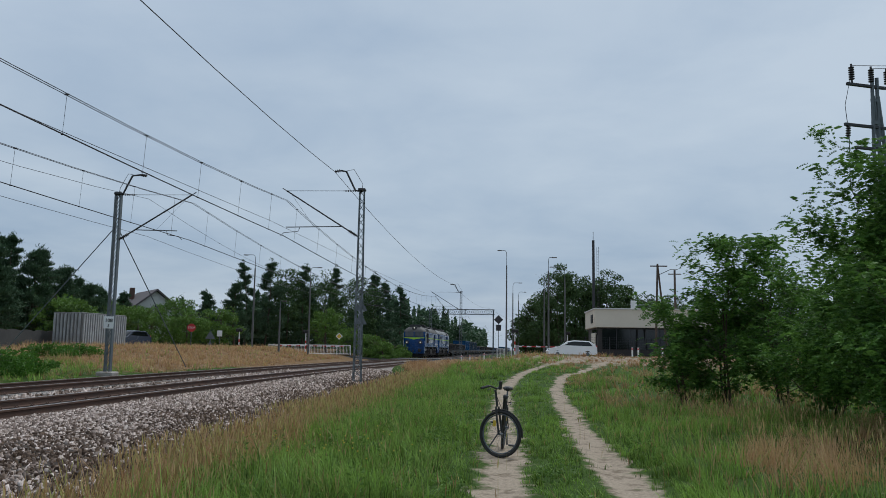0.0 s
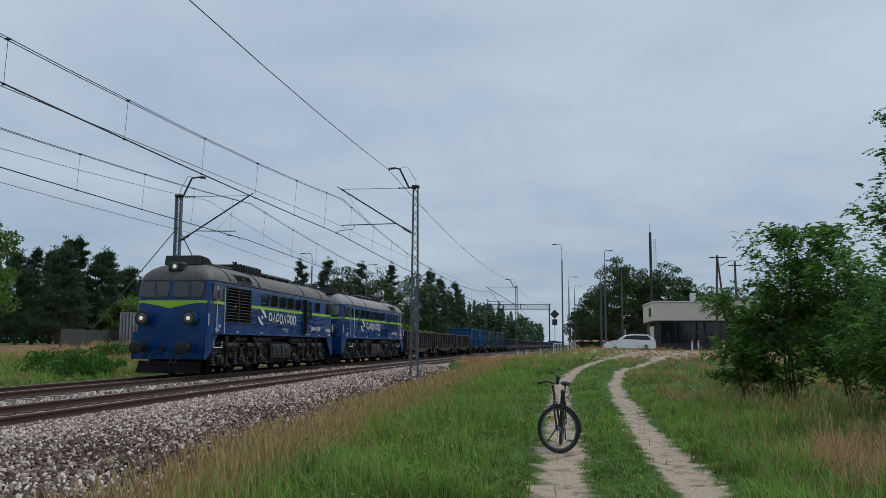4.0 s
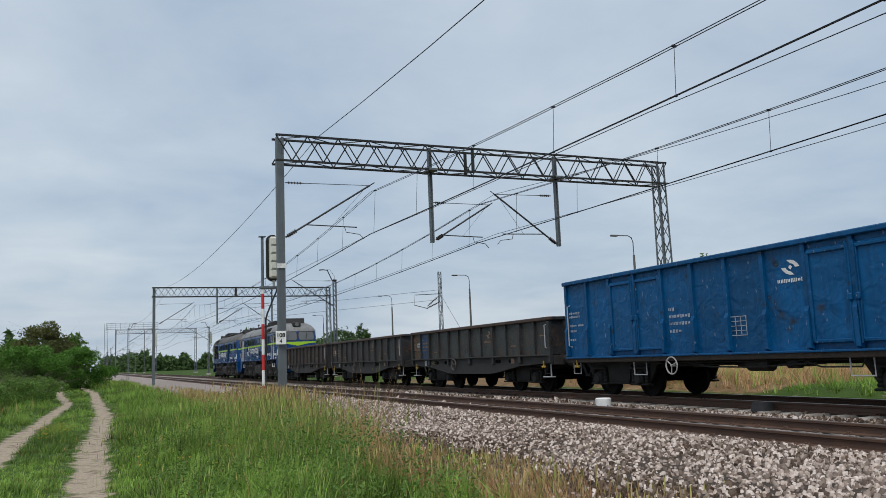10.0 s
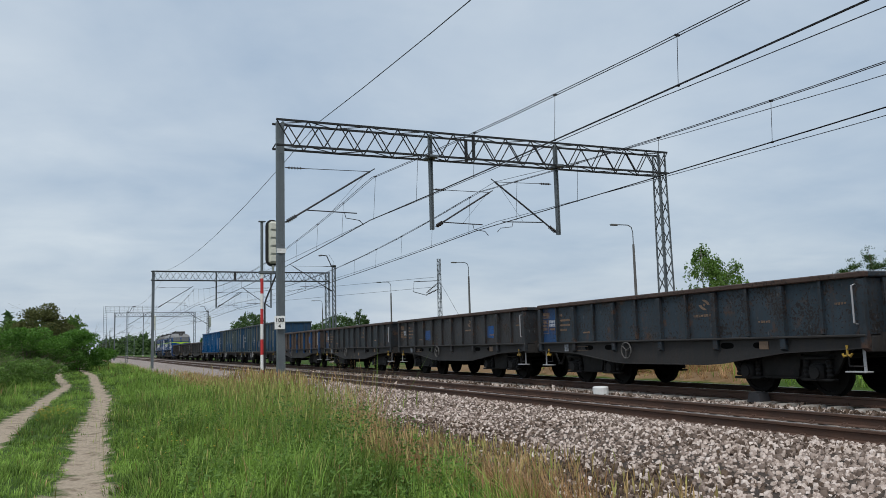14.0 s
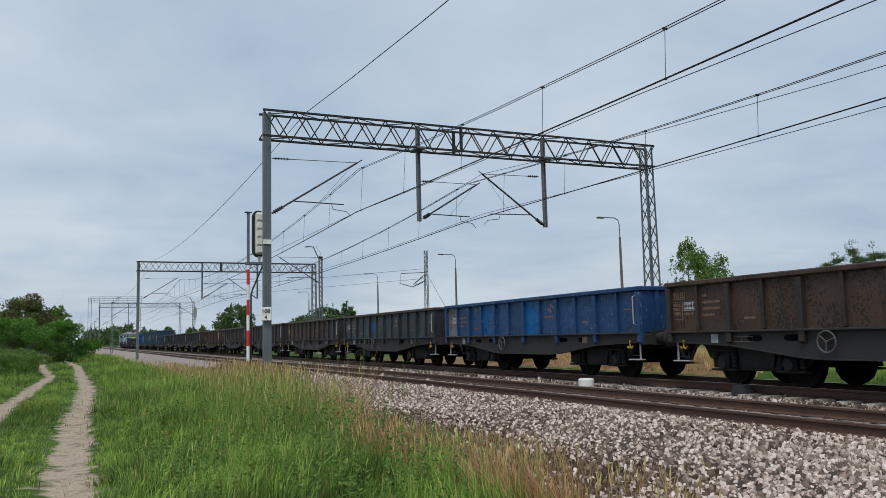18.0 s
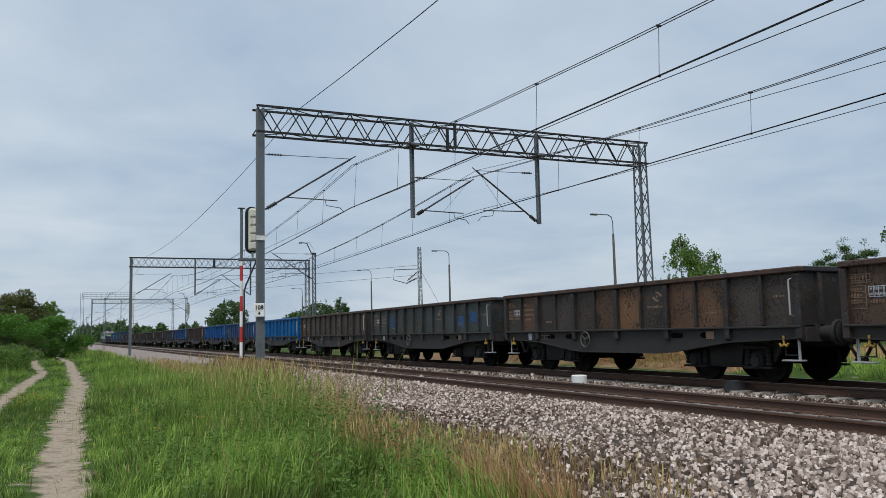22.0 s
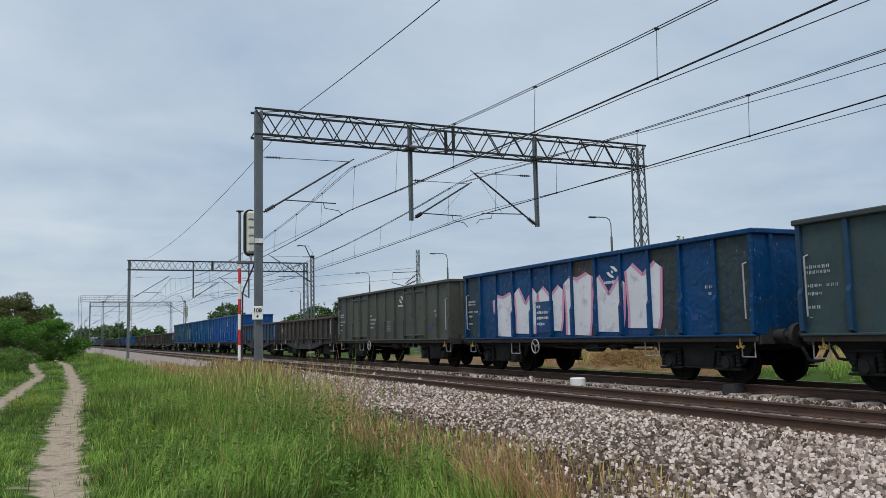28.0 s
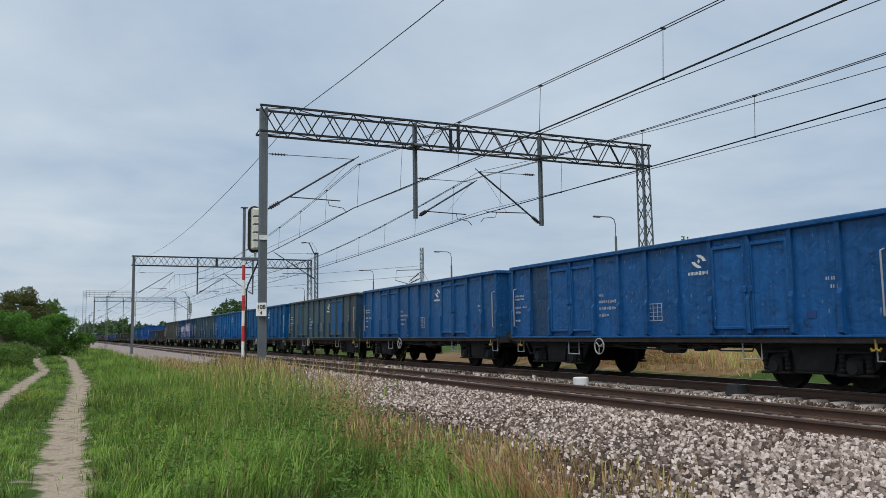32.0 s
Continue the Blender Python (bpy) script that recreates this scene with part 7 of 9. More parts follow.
def spring(s, x, y, z0, z1, r=0.1, turns=5):
    """A coil spring, as a ribbed column."""
    n = turns * 2 + 1
    s.tube([(x, y, z0 + (z1 - z0) * k / (n - 1)) for k in range(n)], [r if k % 2 else r * 0.72 for k in range(n)], 8)


def buffer_shape(y, way):
    """One buffer with its head; it stands out from y towards way."""
    s = Shape()
    s.tube([(0, y, 0), (0, y + way * 0.3, 0)], 0.13, 14)
    s.tube([(0, y + way * 0.3, 0), (0, y + way * 0.5, 0)], 0.085, 14)
    s.tube([(0, y + way * 0.5, 0), (0, y + way * 0.56, 0), (0, y + way * 0.6, 0)], [0.23, 0.25, 0.2], 18)
    s.box((0, y + way * 0.02, 0), (0.36, 0.05, 0.34))
    return s


def hook_shape(y, way):
    s = Shape()
    s.box((0, y + way * 0.12, 1.0), (0.06, 0.3, 0.14))
    s.tube([(0, y + way * 0.2, 1.02), (0, y + way * 0.34, 1.0), (0, y + way * 0.36, 1.1)], 0.04, 8)
    s.tube([(-0.05, y + way * 0.3, 1.0), (-0.05, y + way * 0.62, 0.86)], 0.022, 6)
    s.tube([(0.05, y + way * 0.3, 1.0), (0.05, y + way * 0.62, 0.86)], 0.022, 6)
    return s


def hose_shape(x, y, way):
    return Shape().tube([(x, y, 0.92), (x, y + way * 0.22, 0.8), (x, y + way * 0.4, 0.52), (x, y + way * 0.6, 0.5)], 0.033, 7)


def bars(texts, x, height, gap=0.35):
    """Rows of plain bars standing for writing on a side at x: (y, z, number of signs, sign width)."""
    s = Shape()
    for y, z, n, w in texts:
        for k in range(n):
            h = height * (1.0 if (k * 7 + n) % 5 else 0.8)
            for d in (-0.27, 0.27):
                s.box((x, y + (k * (1 + gap) + d) * w, z), (0.008, w * 0.24, h * (0.62 + 0.12 * (k * 5 % 3))))
    return s


def flat_stroke(points, w, x, closed=False):
    """A painted line of width w through points (y, z) on a side at x, as a thin plate."""
    pts = [Vector(p) for p in points]
    n = len(pts)
    v, f = [], []
    for i, p in enumerate(pts):
        a = pts[(i - 1) % n] if closed or i else p
        b = pts[(i + 1) % n] if closed or i < n - 1 else p
        d = (b - a).normalized()
        for k in (-0.5, 0.5):
            for dx in (-0.004, 0.004):
                v.append((x + dx, p.x - d.y * w * k, p.y + d.x * w * k))
    for i in range(n if closed else n - 1):
        o, q = i * 4, (i + 1) % n * 4
        f += [(o + 1, q + 1, q + 3, o + 3), (o, o + 2, q + 2, q), (o, q, q + 1, o + 1), (o + 2, o + 3, q + 3, q + 2)]
    return Shape().add(v, f)


def signs(y, z, w, h, x, stroke, gap):
    """A row of plain loops, arcs and wedges standing for a large painted mark; one shape a sign."""
    out = []
    for k, kind in enumerate("bwbawbaa"):
        c = y + (k + 0.5) * w * (1 + gap)
        if kind == "b":                          # a small loop high up
            out.append(flat_stroke(rounded(c, z + h * 0.1, w * 0.9 - stroke, h * 0.8 - stroke, h * 0.2), stroke, x, True))
        elif kind == "a":                        # a large round loop
            out.append(flat_stroke(rounded(c, z, w * 0.95 - stroke, h - stroke, h * 0.36), stroke, x, True))
        else:                                    # a wedge
            out.append(flat_stroke([(c - w * 0.38, z - h * 0.42), (c, z + h * 0.4), (c + w * 0.38, z - h * 0.42)], stroke, x))
    return out


def eye_logo(x, y, z, size):
    """Two swept hooks round a small diamond, as a flat plate."""
    s = Shape()
    hook = [(-0.42, 0.8), (0.12, 0.78), (0.6, 0.6), (0.95, 0.32), (1.2, -0.02), (0.66, -0.02), (0.52, 0.2), (0.3, 0.36), (0.04, 0.42)]
    for k in (1, -1):
        s.prism([(y + k * u * size, z + k * v * size) for u, v in hook], 0, x - 0.004, x + 0.004)
    s.prism([(y + u * size, z + v * size) for u, v in ((0.24, 0), (0, 0.24), (-0.24, 0), (0, -0.24))], 0, x - 0.004, x + 0.004)
    return s


# plan outline of a locomotive's body at a height: half width and half length
LW = [(1.30, 1.44), (1.50, 1.475), (3.50, 1.475), (3.62, 1.45), (3.80, 1.37), (3.98, 1.22), (4.14, 0.98), (4.26, 0.66), (4.33, 0.3)]
LL = [(1.30, 8.06), (1.60, 8.1), (2.85, 8.1), (3.0, 8.07), (3.62, 7.9), (3.80, 7.82), (3.98, 7.68), (4.14, 7.45), (4.26, 7.1), (4.33, 6.6)]


def along(table, z):
    return float(np.interp(z, [a for a, _ in table], [b for _, b in table]))


def outline(z, out=0.0, n=9):
    """The body's plan at height z, as points (x, y) round it."""
    w, l, c = along(LW, z) + out, along(LL, z) + out, 0.62
    q = []
    for k in range(n):
        a = math.pi / 2 * k / (n - 1)
        q.append((w - min(c, w) * (1 - math.cos(a) ** 0.85 if k < n - 1 else 1.0), l - 0.46 * (1 - math.sin(a) ** 0.85 if k else 1.0)))
    q.append((0.0, l + 0.05))
    right = q[:-1]
    return right + [q[-1]] + [(-x, y) for x, y in reversed(right)] + [(-x, -y) for x, y in right] + [(0.0, -l - 0.05)] + [(x, -y) for x, y in reversed(right)]


def nose_band(z0, z1, out, way, x0, x1, dip=0.0, steps=14, r=0.0):
    """A strip round a nose between two heights, from x0 to x1; dip lowers its lower edge in the middle; r rounds its corners."""
    def y_at(x, z):
        o = outline(z, out)
        pts = sorted((px, py) for px, py in o if py > 0)
        return way * float(np.interp(x, [p[0] for p in pts], [p[1] for p in pts]))
    s, rows = Shape(), []
    for k in range(steps + 1):
        x = x0 + (x1 - x0) * k / steps
        za, zb = z0 - dip * max(0.0, 1 - abs(x) / 1.1) ** 1.3, z1
        e = min(abs(x - x0), abs(x1 - x))
        if r and e < r:
            cut = r - math.sqrt(r * r - (r - e) ** 2)
            za, zb = za + cut, zb - cut
        rows.append([(x, y_at(x, za), za), (x, y_at(x, (za + zb) / 2), (za + zb) / 2), (x, y_at(x, zb), zb)])
    v = [p for r in rows for p in r] + [(p[0], p[1] - way * 0.03, p[2]) for r in rows for p in r]
    n = len(rows) * 3
    f = []
    for i in range(steps):
        for j in range(2):
            a = i * 3 + j
            f += [(a, a + 1, a + 4, a + 3), (n + a, n + a + 3, n + a + 4, n + a + 1)]
        f += [(i * 3, i * 3 + 3, n + i * 3 + 3, n + i * 3), (i * 3 + 2, n + i * 3 + 2, n + i * 3 + 5, i * 3 + 5)]
    return s.add(v, f)


LOCO = {}


def rounded(y, z, w, h, r, n=5):
    """The outline of a plate with rounded corners."""
    q = []
    for cy, cz, a0 in ((w / 2 - r, h / 2 - r, 0), (r - w / 2, h / 2 - r, 90), (r - w / 2, r - h / 2, 180), (w / 2 - r, r - h / 2, 270)):
        for k in range(n):
            a = radians(a0 + 90 * k / (n - 1))
            q.append((y + cy + r * math.cos(a), z + cz + r * math.sin(a)))
    return q



def loco_meshes():
    s = Shape()
    s.loft([[(x, y, z) for x, y in outline(z)] for z in (1.58, 1.62, 1.70, 2.2, 2.85, 3.1, 3.36, 3.50, 3.56)])
    LOCO["body"] = s.mesh("body", "loco_blue", 35)
    s = Shape()
    s.loft([[(x, y, z) for x, y in outline(z, 0.012)] for z in (3.56, 3.62, 3.7, 3.8, 3.9, 3.98, 4.06, 4.14, 4.2, 4.26, 4.30, 4.33)])
    LOCO["roof"] = s.mesh("roof", "loco_roof", 50)
    LOCO["sooty"] = s.mesh("roof", "loco_roof_sooty", 50)
    s = Shape()
    ring = rounded(0, 0, 0.86, 0.56, 0.13)
    s.tube([(0.02, y, z) for y, z in ring + ring[:1]], 0.022, 6, closed=False)
    LOCO["frame"] = s.mesh("window_frame", "loco_blue", 60)
    s = Shape()
    ring = rounded(0, 0, 0.82, 0.52, 0.12)
    s.tube([(0.022, y, z) for y, z in ring + ring[:1]], 0.016, 6, closed=False)
    LOCO["seal"] = s.mesh("seal", "rubber", 60)
    s = Shape()
    s.prism(rounded(0, 0, 0.82, 0.52, 0.12), 0, -0.02, 0.02)
    LOCO["pane"] = s.mesh("pane", "window_dark", 30)
    LOCO["wheels"] = wheel_mesh("wheelset", 0.525, 0.72)
    s = Shape()                                   # bogie: two side frames on three axles
    for side in (-1, 1):
        x = side * 1.08
        s.soft((x, 0, 0.98), (0.16, 5.3, 0.22), 0.03)
        s.prism([(-2.7, 1.1), (-2.7, 0.75), (-2.45, 0.6), (-1.5, 0.56), (-1.2, 0.42), (-0.8, 0.42), (-0.5, 0.56), (0.5, 0.56), (0.8, 0.42), (1.2, 0.42), (1.5, 0.56), (2.45, 0.6), (2.7, 0.75), (2.7, 1.1)], 0, x - 0.14, x - 0.1)
        for y in (-1.75, -0.4, 0.4, 1.7, 2.5):
            s.tube([(x + side * 0.2, y, 1.24), (x + side * 0.26, y + 0.1, 0.95), (x + side * 0.2, y + 0.16, 0.66)], 0.022, 5)
            s.soft((x + side * 0.17, y + 0.3, 0.84), (0.1, 0.16, 0.2), 0.02)
        for y in (-1.05, 1.05):                   # brake rigging hangers
            s.box((x + side * 0.02, y - 0.34, 0.5), (0.06, 0.07, 0.5), 0, (12, 0, 0))
            s.box((x + side * 0.02, y + 0.34, 0.5), (0.06, 0.07, 0.5), 0, (-12, 0, 0))
            s.soft((x + side * 0.02, y, 0.33), (0.08, 0.8, 0.06), 0.02)
        for y in (-2.1, 0, 2.1):
            s.soft((x + side * 0.1, y, 0.56), (0.26, 0.42, 0.4), 0.05)
            s.tube([(x + side * 0.1, y, 0.56), (x + side * 0.29, y, 0.56)], [0.17, 0.14], 12)
            s.prism([(y - 0.85, 0.98), (y - 0.78, 0.66), (y - 0.5, 0.4), (y - 0.26, 0.34), (y - 0.24, 0.72), (y, 0.86), (y + 0.24, 0.72), (y + 0.26, 0.34), (y + 0.5, 0.4), (y + 0.78, 0.66), (y + 0.85, 0.98), (y, 1.08)], 0, x - 0.05 + side * 0.06, x + 0.05 + side * 0.06)
            for d in (-0.62, 0.62):
                spring(s, x + side * 0.12, y + d, 0.42, 0.86, 0.11, 4)
                s.soft((x + side * 0.12, y + d, 0.39), (0.28, 0.3, 0.06), 0.02)
        for y in (-1.05, 1.05):
            s.soft((x + side * 0.04, y, 0.78), (0.2, 0.55, 0.3), 0.04)
            s.tube([(x + side * 0.18, y - 0.45, 1.12), (x + side * 0.18, y + 0.45, 1.12)], 0.11, 12)
            s.tube([(x + side * 0.2, y + 0.5, 1.22), (x + side * 0.24, y + 0.75, 0.98), (x + side * 0.22, y + 1.1, 1.02), (x + side * 0.2, y + 1.3, 1.2)], 0.028, 6)
            s.prism([(y - 0.9, 0.9), (y - 0.5, 0.66), (y + 0.5, 0.66), (y + 0.9, 0.9)], 0, x - 0.06, x + 0.1)
            s.soft((x + side * 0.16, y + 0.2, 0.98), (0.16, 0.4, 0.18), 0.04)
            s.tube([(x + side * 0.22, y - 0.3, 1.04), (x + side * 0.22, y - 0.3, 0.7), (x + side * 0.2, y - 0.1, 0.6)], 0.03, 6)
        for y in (-2.75, 2.75):
            s.soft((x, y, 0.72), (0.14, 0.14, 0.6), 0.03)
            s.prism([(y - 0.1, 1.05), (y + 0.1, 1.05), (y * 0.86, 0.45), (y * 0.8, 0.45)], 0, x - 0.04, x + 0.12)
        s.tube([(x + side * 0.2, -2.6, 1.22), (x + side * 0.2, 2.6, 1.22)], 0.03, 6)
    for y in (-1.05, 1.05):
        s.soft((0, y, 0.85), (2.1, 0.3, 0.3), 0.03)
    for y in (-2.1, 0.0, 2.1):
        s.soft((0, y + (0.55 if y < 2 else -0.55), 0.52), (1.2, 0.85, 0.62), 0.1)
        s.soft((0.1, y, 0.3), (1.2, 0.5, 0.2), 0.05)
    for side in (-1, 1):
        for y in (-1.05, 1.05):
            s.soft((side * 0.98, y, 0.36), (0.06, 1.3, 0.08), 0.02)
        s.tube([(side * 1.24, -2.7, 1.08), (side * 1.26, -1.6, 1.0), (side * 1.24, -0.6, 1.1), (side * 1.26, 0.5, 1.0), (side * 1.24, 1.6, 1.08), (side * 1.26, 2.6, 1.0)], 0.022, 5)
        for y in (-1.55, 0.55, 1.55):
            s.tube([(side * 1.3, y - 0.28, 1.12), (side * 1.3, y - 0.24, 1.12), (side * 1.3, y + 0.24, 1.12), (side * 1.3, y + 0.28, 1.12)], [0.08, 0.13, 0.13, 0.09], 12)
    LOCO["bogie"] = s.mesh("bogie", "loco_under", 40)


def louvre(y0, y1, z0, z1, x, pitch=0.065):
    s = Shape()
    # Dark backing plate: the shade behind the slats is in its colour.
    s.box((x, (y0 + y1) / 2, (z0 + z1) / 2), (0.012, y1 - y0, z1 - z0), 1)
    for y in (y0, y1):
        s.box((x + 0.012, y, (z0 + z1) / 2), (0.04, 0.04, z1 - z0 + 0.04))
    for z in (z0, z1):
        s.box((x + 0.012, (y0 + y1) / 2, z), (0.04, y1 - y0 + 0.04, 0.04))
    z = z0 + pitch
    while z < z1 - 0.02:
        s.prism([(x, z - 0.006), (x + 0.04, z - 0.02), (x + 0.04, z - 0.014), (x, z + 0.012)], 1, y0, y1)
        z += pitch
    return s


def writing(parent, text, size, x, y, z, label, bold=0.0, wide=1.0, paint="letter_white", apart=False):
    """Words on a side that looks towards +x; apart: each character is a part."""
    me = text_mesh(text, size, paint, bold)
    at = pose(x, y, z, 90, 0, 90) @ Matrix.Diagonal((wide, 1, 1, 1))
    if not apart:
        part("lettering", me, None, parent, label, at)
        return
    bm = bmesh.new()
    bm.from_mesh(me)
    left = set(bm.verts)
    while left:
        found, todo = set(), [left.pop()]
        while todo:
            a = todo.pop()
            found.add(a)
            for e in a.link_edges:
                b = e.other_vert(a)
                if b in left:
                    left.discard(b)
                    todo.append(b)
        order = {a: k for k, a in enumerate(found)}
        faces = [tuple(order[a] for a in f.verts) for f in bm.faces if f.verts[0] in order]
        part("character", Shape().add([tuple(a.co) for a in order], faces), paint, parent, label, at)
    bm.free()


def locomotive(number, centre, windows, louvres, doors, name_y, logo_y, flip, opened=None, lamps_lit=False):
    top = thing("locomotive", "blue diesel locomotive with a grey roof and a lime green stripe", "locomotive", group="locomotives of the freight train")
    part("body", LOCO["body"], None, top)
    part("roof", LOCO["sooty" if opened else "roof"], None, top, "sooty dark grey roof" if opened else "weathered grey roof")
    xs = 1.475
    spans = sorted([(a, b) for a, b, z0, z1, k in louvres if z0 < 2.7 < z1 and not k] + ([opened] if opened else []))
    edges, at = [], -7.62
    for a, b in spans:
        edges.append((at, a - 0.03))
        at = b + 0.03
    edges.append((at, 7.62))
    for a, b in edges:
        for side in (1, -1):
            part("stripe", Shape().box((side * (xs + 0.002), (a + b) / 2, 2.74), (0.016, b - a, 0.115)), "loco_green", top, "lime green stripe")
    for a, b in [(a, b) for a, b, z0, z1, k in louvres if k] + list(doors):
        for side in (1, -1):
            part("stripe", Shape().box((side * (xs + 0.022), (a + b) / 2, 2.74), (0.05, b - a - 0.13, 0.105)), "loco_green", top, "lime green stripe")
    for way in (-1, 1):
        part("stripe", nose_band(2.69, 2.79, 0.008, way, -1.47, 1.47, 0.2, 24), "loco_green", top, "lime green stripe widening on the nose", smooth=40)
        for x0, x1 in ((-1.32, -0.05), (0.05, 1.32)):
            part("windscreen_frame", nose_band(2.87, 3.56, 0.008, way, x0 * 0.97, x1 * 0.97, 0.0, 20, 0.16), "rubber", top, "black rubber windscreen seal", smooth=40)
            scr = part("windscreen", nose_band(2.92, 3.51, 0.015, way, x0 * 0.93 + (0.03 if x0 > 0 else 0), x1 * 0.93 - (0.03 if x1 < 0 else 0), 0.0, 20, 0.13), "windscreen_pale" if not (lamps_lit and way < 0) else "windscreen", top, "large pale windscreen", smooth=40)
            xm = (x0 + x1) / 2
            yb = way * (along(LL, 3.5) + 0.05)
            part("wiper", Shape().tube([(xm, yb, 3.52), (xm + 0.06, yb + way * 0.16, 3.15)], 0.012, 5).tube([(xm + 0.0, yb + way * 0.08, 3.3), (xm + 0.12, yb + way * 0.22, 2.98)], 0.016, 5), "black_paint", scr)
        for side in (-1, 1):
            yn = along(LL, 2.1) - 0.2
            lamp = part("headlight", Shape().tube([(side * 0.92, way * (yn - 0.3), 2.12), (side * 0.92, way * (yn + 0.56), 2.12)], 0.25, 20), "loco_blue", top, "drum-shaped headlight", smooth=40)
            part("rim", Shape().tube([(side * 0.92, way * (yn + 0.5), 2.12), (side * 0.92, way * (yn + 0.57), 2.12), (side * 0.92, way * (yn + 0.58), 2.12)], [0.265, 0.265, 0.2], 20), "soot", lamp, "dark lamp rim", smooth=40)
            part("lens", Shape().tube([(side * 0.92, way * (yn + 0.57), 2.12), (side * 0.92, way * (yn + 0.6), 2.12)], [0.19, 0.16], 20), "lens", lamp, "pale round lens", smooth=40)
            if lamps_lit and way < 0:
                part("bulb", Shape().tube([(side * 0.92, way * (yn + 0.595), 2.12), (side * 0.92, way * (yn + 0.61), 2.12)], 0.075, 12), "head_lamp", lamp, "lit bulb")
            part("handrail", Shape().tube([(side * 1.49, way * 8.0, 1.85), (side * 1.49, way * 8.0, 2.3)], 0.02, 6), "white_paint", top)
            b = part("buffer", buffer_shape(way * 8.35, way), "loco_under", top, smooth=40)
            b.matrix_local = pose(side * 0.875, 0, 1.05)
            part("skirt", Shape().prism([(way * 8.1, 1.62), (way * 8.16, 0.62), (way * 8.0, 0.6), (way * 7.5, 1.0), (way * 7.0, 1.6)], 0, side * 1.42 - 0.02, side * 1.42 + 0.02), "loco_blue", top, "blue sloping skirt")
        part("end_panel", Shape().prism([(-1.42, 1.62), (1.42, 1.62), (1.36, 0.62), (-1.36, 0.62)], 1, way * 8.1, way * 8.16), "loco_blue", top)
        part("snowplough", Shape().loft([[(x, way * (8.22 + q), 0.56), (x, way * (8.3 + q), 0.36), (x, way * (8.44 + q), 0.13), (x, way * (8.38 + q), 0.12), (x, way * (8.24 + q), 0.34), (x, way * (8.16 + q), 0.55)] for x, q in ((-1.22, -0.24), (-0.6, -0.06), (0.0, 0.06), (0.6, -0.06), (1.22, -0.24))]), "plough_paint", top, "dark snowplough")
        part("coupling", hook_shape(way * 8.35, way), "rubber", top, smooth=40)
        for x in (0.42, -0.42, 0.62):
            part("hose", hose_shape(x, way * 8.35, way), "rubber", top, "black brake hose", smooth=40)
        box = part("roof_light", Shape().soft((0, way * 7.62, 4.08), (0.6, 0.5, 0.38), 0.08), "soot", top, smooth=30)
        part("lens", Shape().tube([(0, way * 7.86, 4.08), (0, way * 7.885, 4.08)], 0.14, 16), "lens", box, smooth=40)
        if lamps_lit and way < 0:
            part("bulb", Shape().tube([(0, way * 7.88, 4.08), (0, way * 7.9, 4.08)], 0.07, 12), "head_lamp", box, "lit bulb")
    for yc, w in windows:
        for side in (1, -1):
            m = pose(side * (xs - 0.015), yc, 3.1) @ (Matrix.Identity(4) if side > 0 else Matrix.Rotation(math.pi, 4, "Z")) @ Matrix.Diagonal((1, w / 0.86, 1, 1))
            fr = part("window", LOCO["frame"], None, top, "dark window in a rubber frame", m)
            part("pane", LOCO["pane"], None, fr)
            part("seal", LOCO["seal"], None, fr, "black rubber seal")
    for a, b, z0, z1, kind in louvres:
        for side in (1, -1):
            lv = part("louvre", louvre(a, b, z0, z1, xs, 0.06 if kind or b - a < 1.1 else 0.125), ["loco_blue" if kind else "soot", "black_paint" if kind else "void"], top, "blue louvred grille" if kind else "dark louvred grille")
            if side < 0:
                lv.matrix_local = Matrix.Diagonal((-1, 1, 1, 1))
    for a, b in doors:
        for side in (1, -1):
            d = part("door", Shape().soft((side * xs, (a + b) / 2, 2.51), (0.03, b - a - 0.12, 1.8), 0.03), "loco_blue", top, "blue cab door", smooth=30)
            part("seal", Shape().soft((side * (xs - 0.004), (a + b) / 2, 2.51), (0.03, b - a - 0.07, 1.85), 0.03), "rubber", d, "dark door seal")
            part("pane", Shape().soft((side * (xs + 0.012), (a + b) / 2, 3.1), (0.02, b - a - 0.26, 0.5), 0.04), "window_dark", d)
            for y in (a, b):
                part("handrail", Shape().tube([(side * (xs + 0.06), y, 1.6), (side * (xs + 0.06), y, 3.36)], 0.018, 6), "white_paint", top, "white handrail")
            part("step", Shape().tube([(side * (xs - 0.02), a - 0.02, 1.3), (side * (xs - 0.02), a - 0.02, 1.05), (side * (xs - 0.02), b + 0.02, 1.05), (side * (xs - 0.02), b + 0.02, 1.3)], 0.018, 6), "white_paint", top)
    if opened:
        # No opening is cut: a near-black plate carries the doorway's shade.
        part("doorway", Shape().box((xs - 0.0, sum(opened) / 2, 2.52), (0.02, opened[1] - opened[0], 1.78)), "void", top, "open doorway as a near-black plate")
        for y in opened:
            part("handrail", Shape().tube([(xs + 0.05, y, 1.6), (xs + 0.05, y, 3.4)], 0.016, 6), "loco_blue", top)
    # pressed ribs, sill, writing
    for z in (2.6, 2.545, 2.49, 2.33, 2.275, 2.22, 2.08, 2.025, 1.97):
        gaps = sorted([(a - 0.05, b + 0.05) for a, b, z0, z1, k in louvres if z0 < z < z1] + list(doors) + ([opened] if opened else []))
        at, cut = -7.7, []
        for a, b in [g for g in gaps if g[0] < 6.6] + [(6.6, 9.0)]:
            cut.append((at + 0.08, a - 0.08))
            at = b
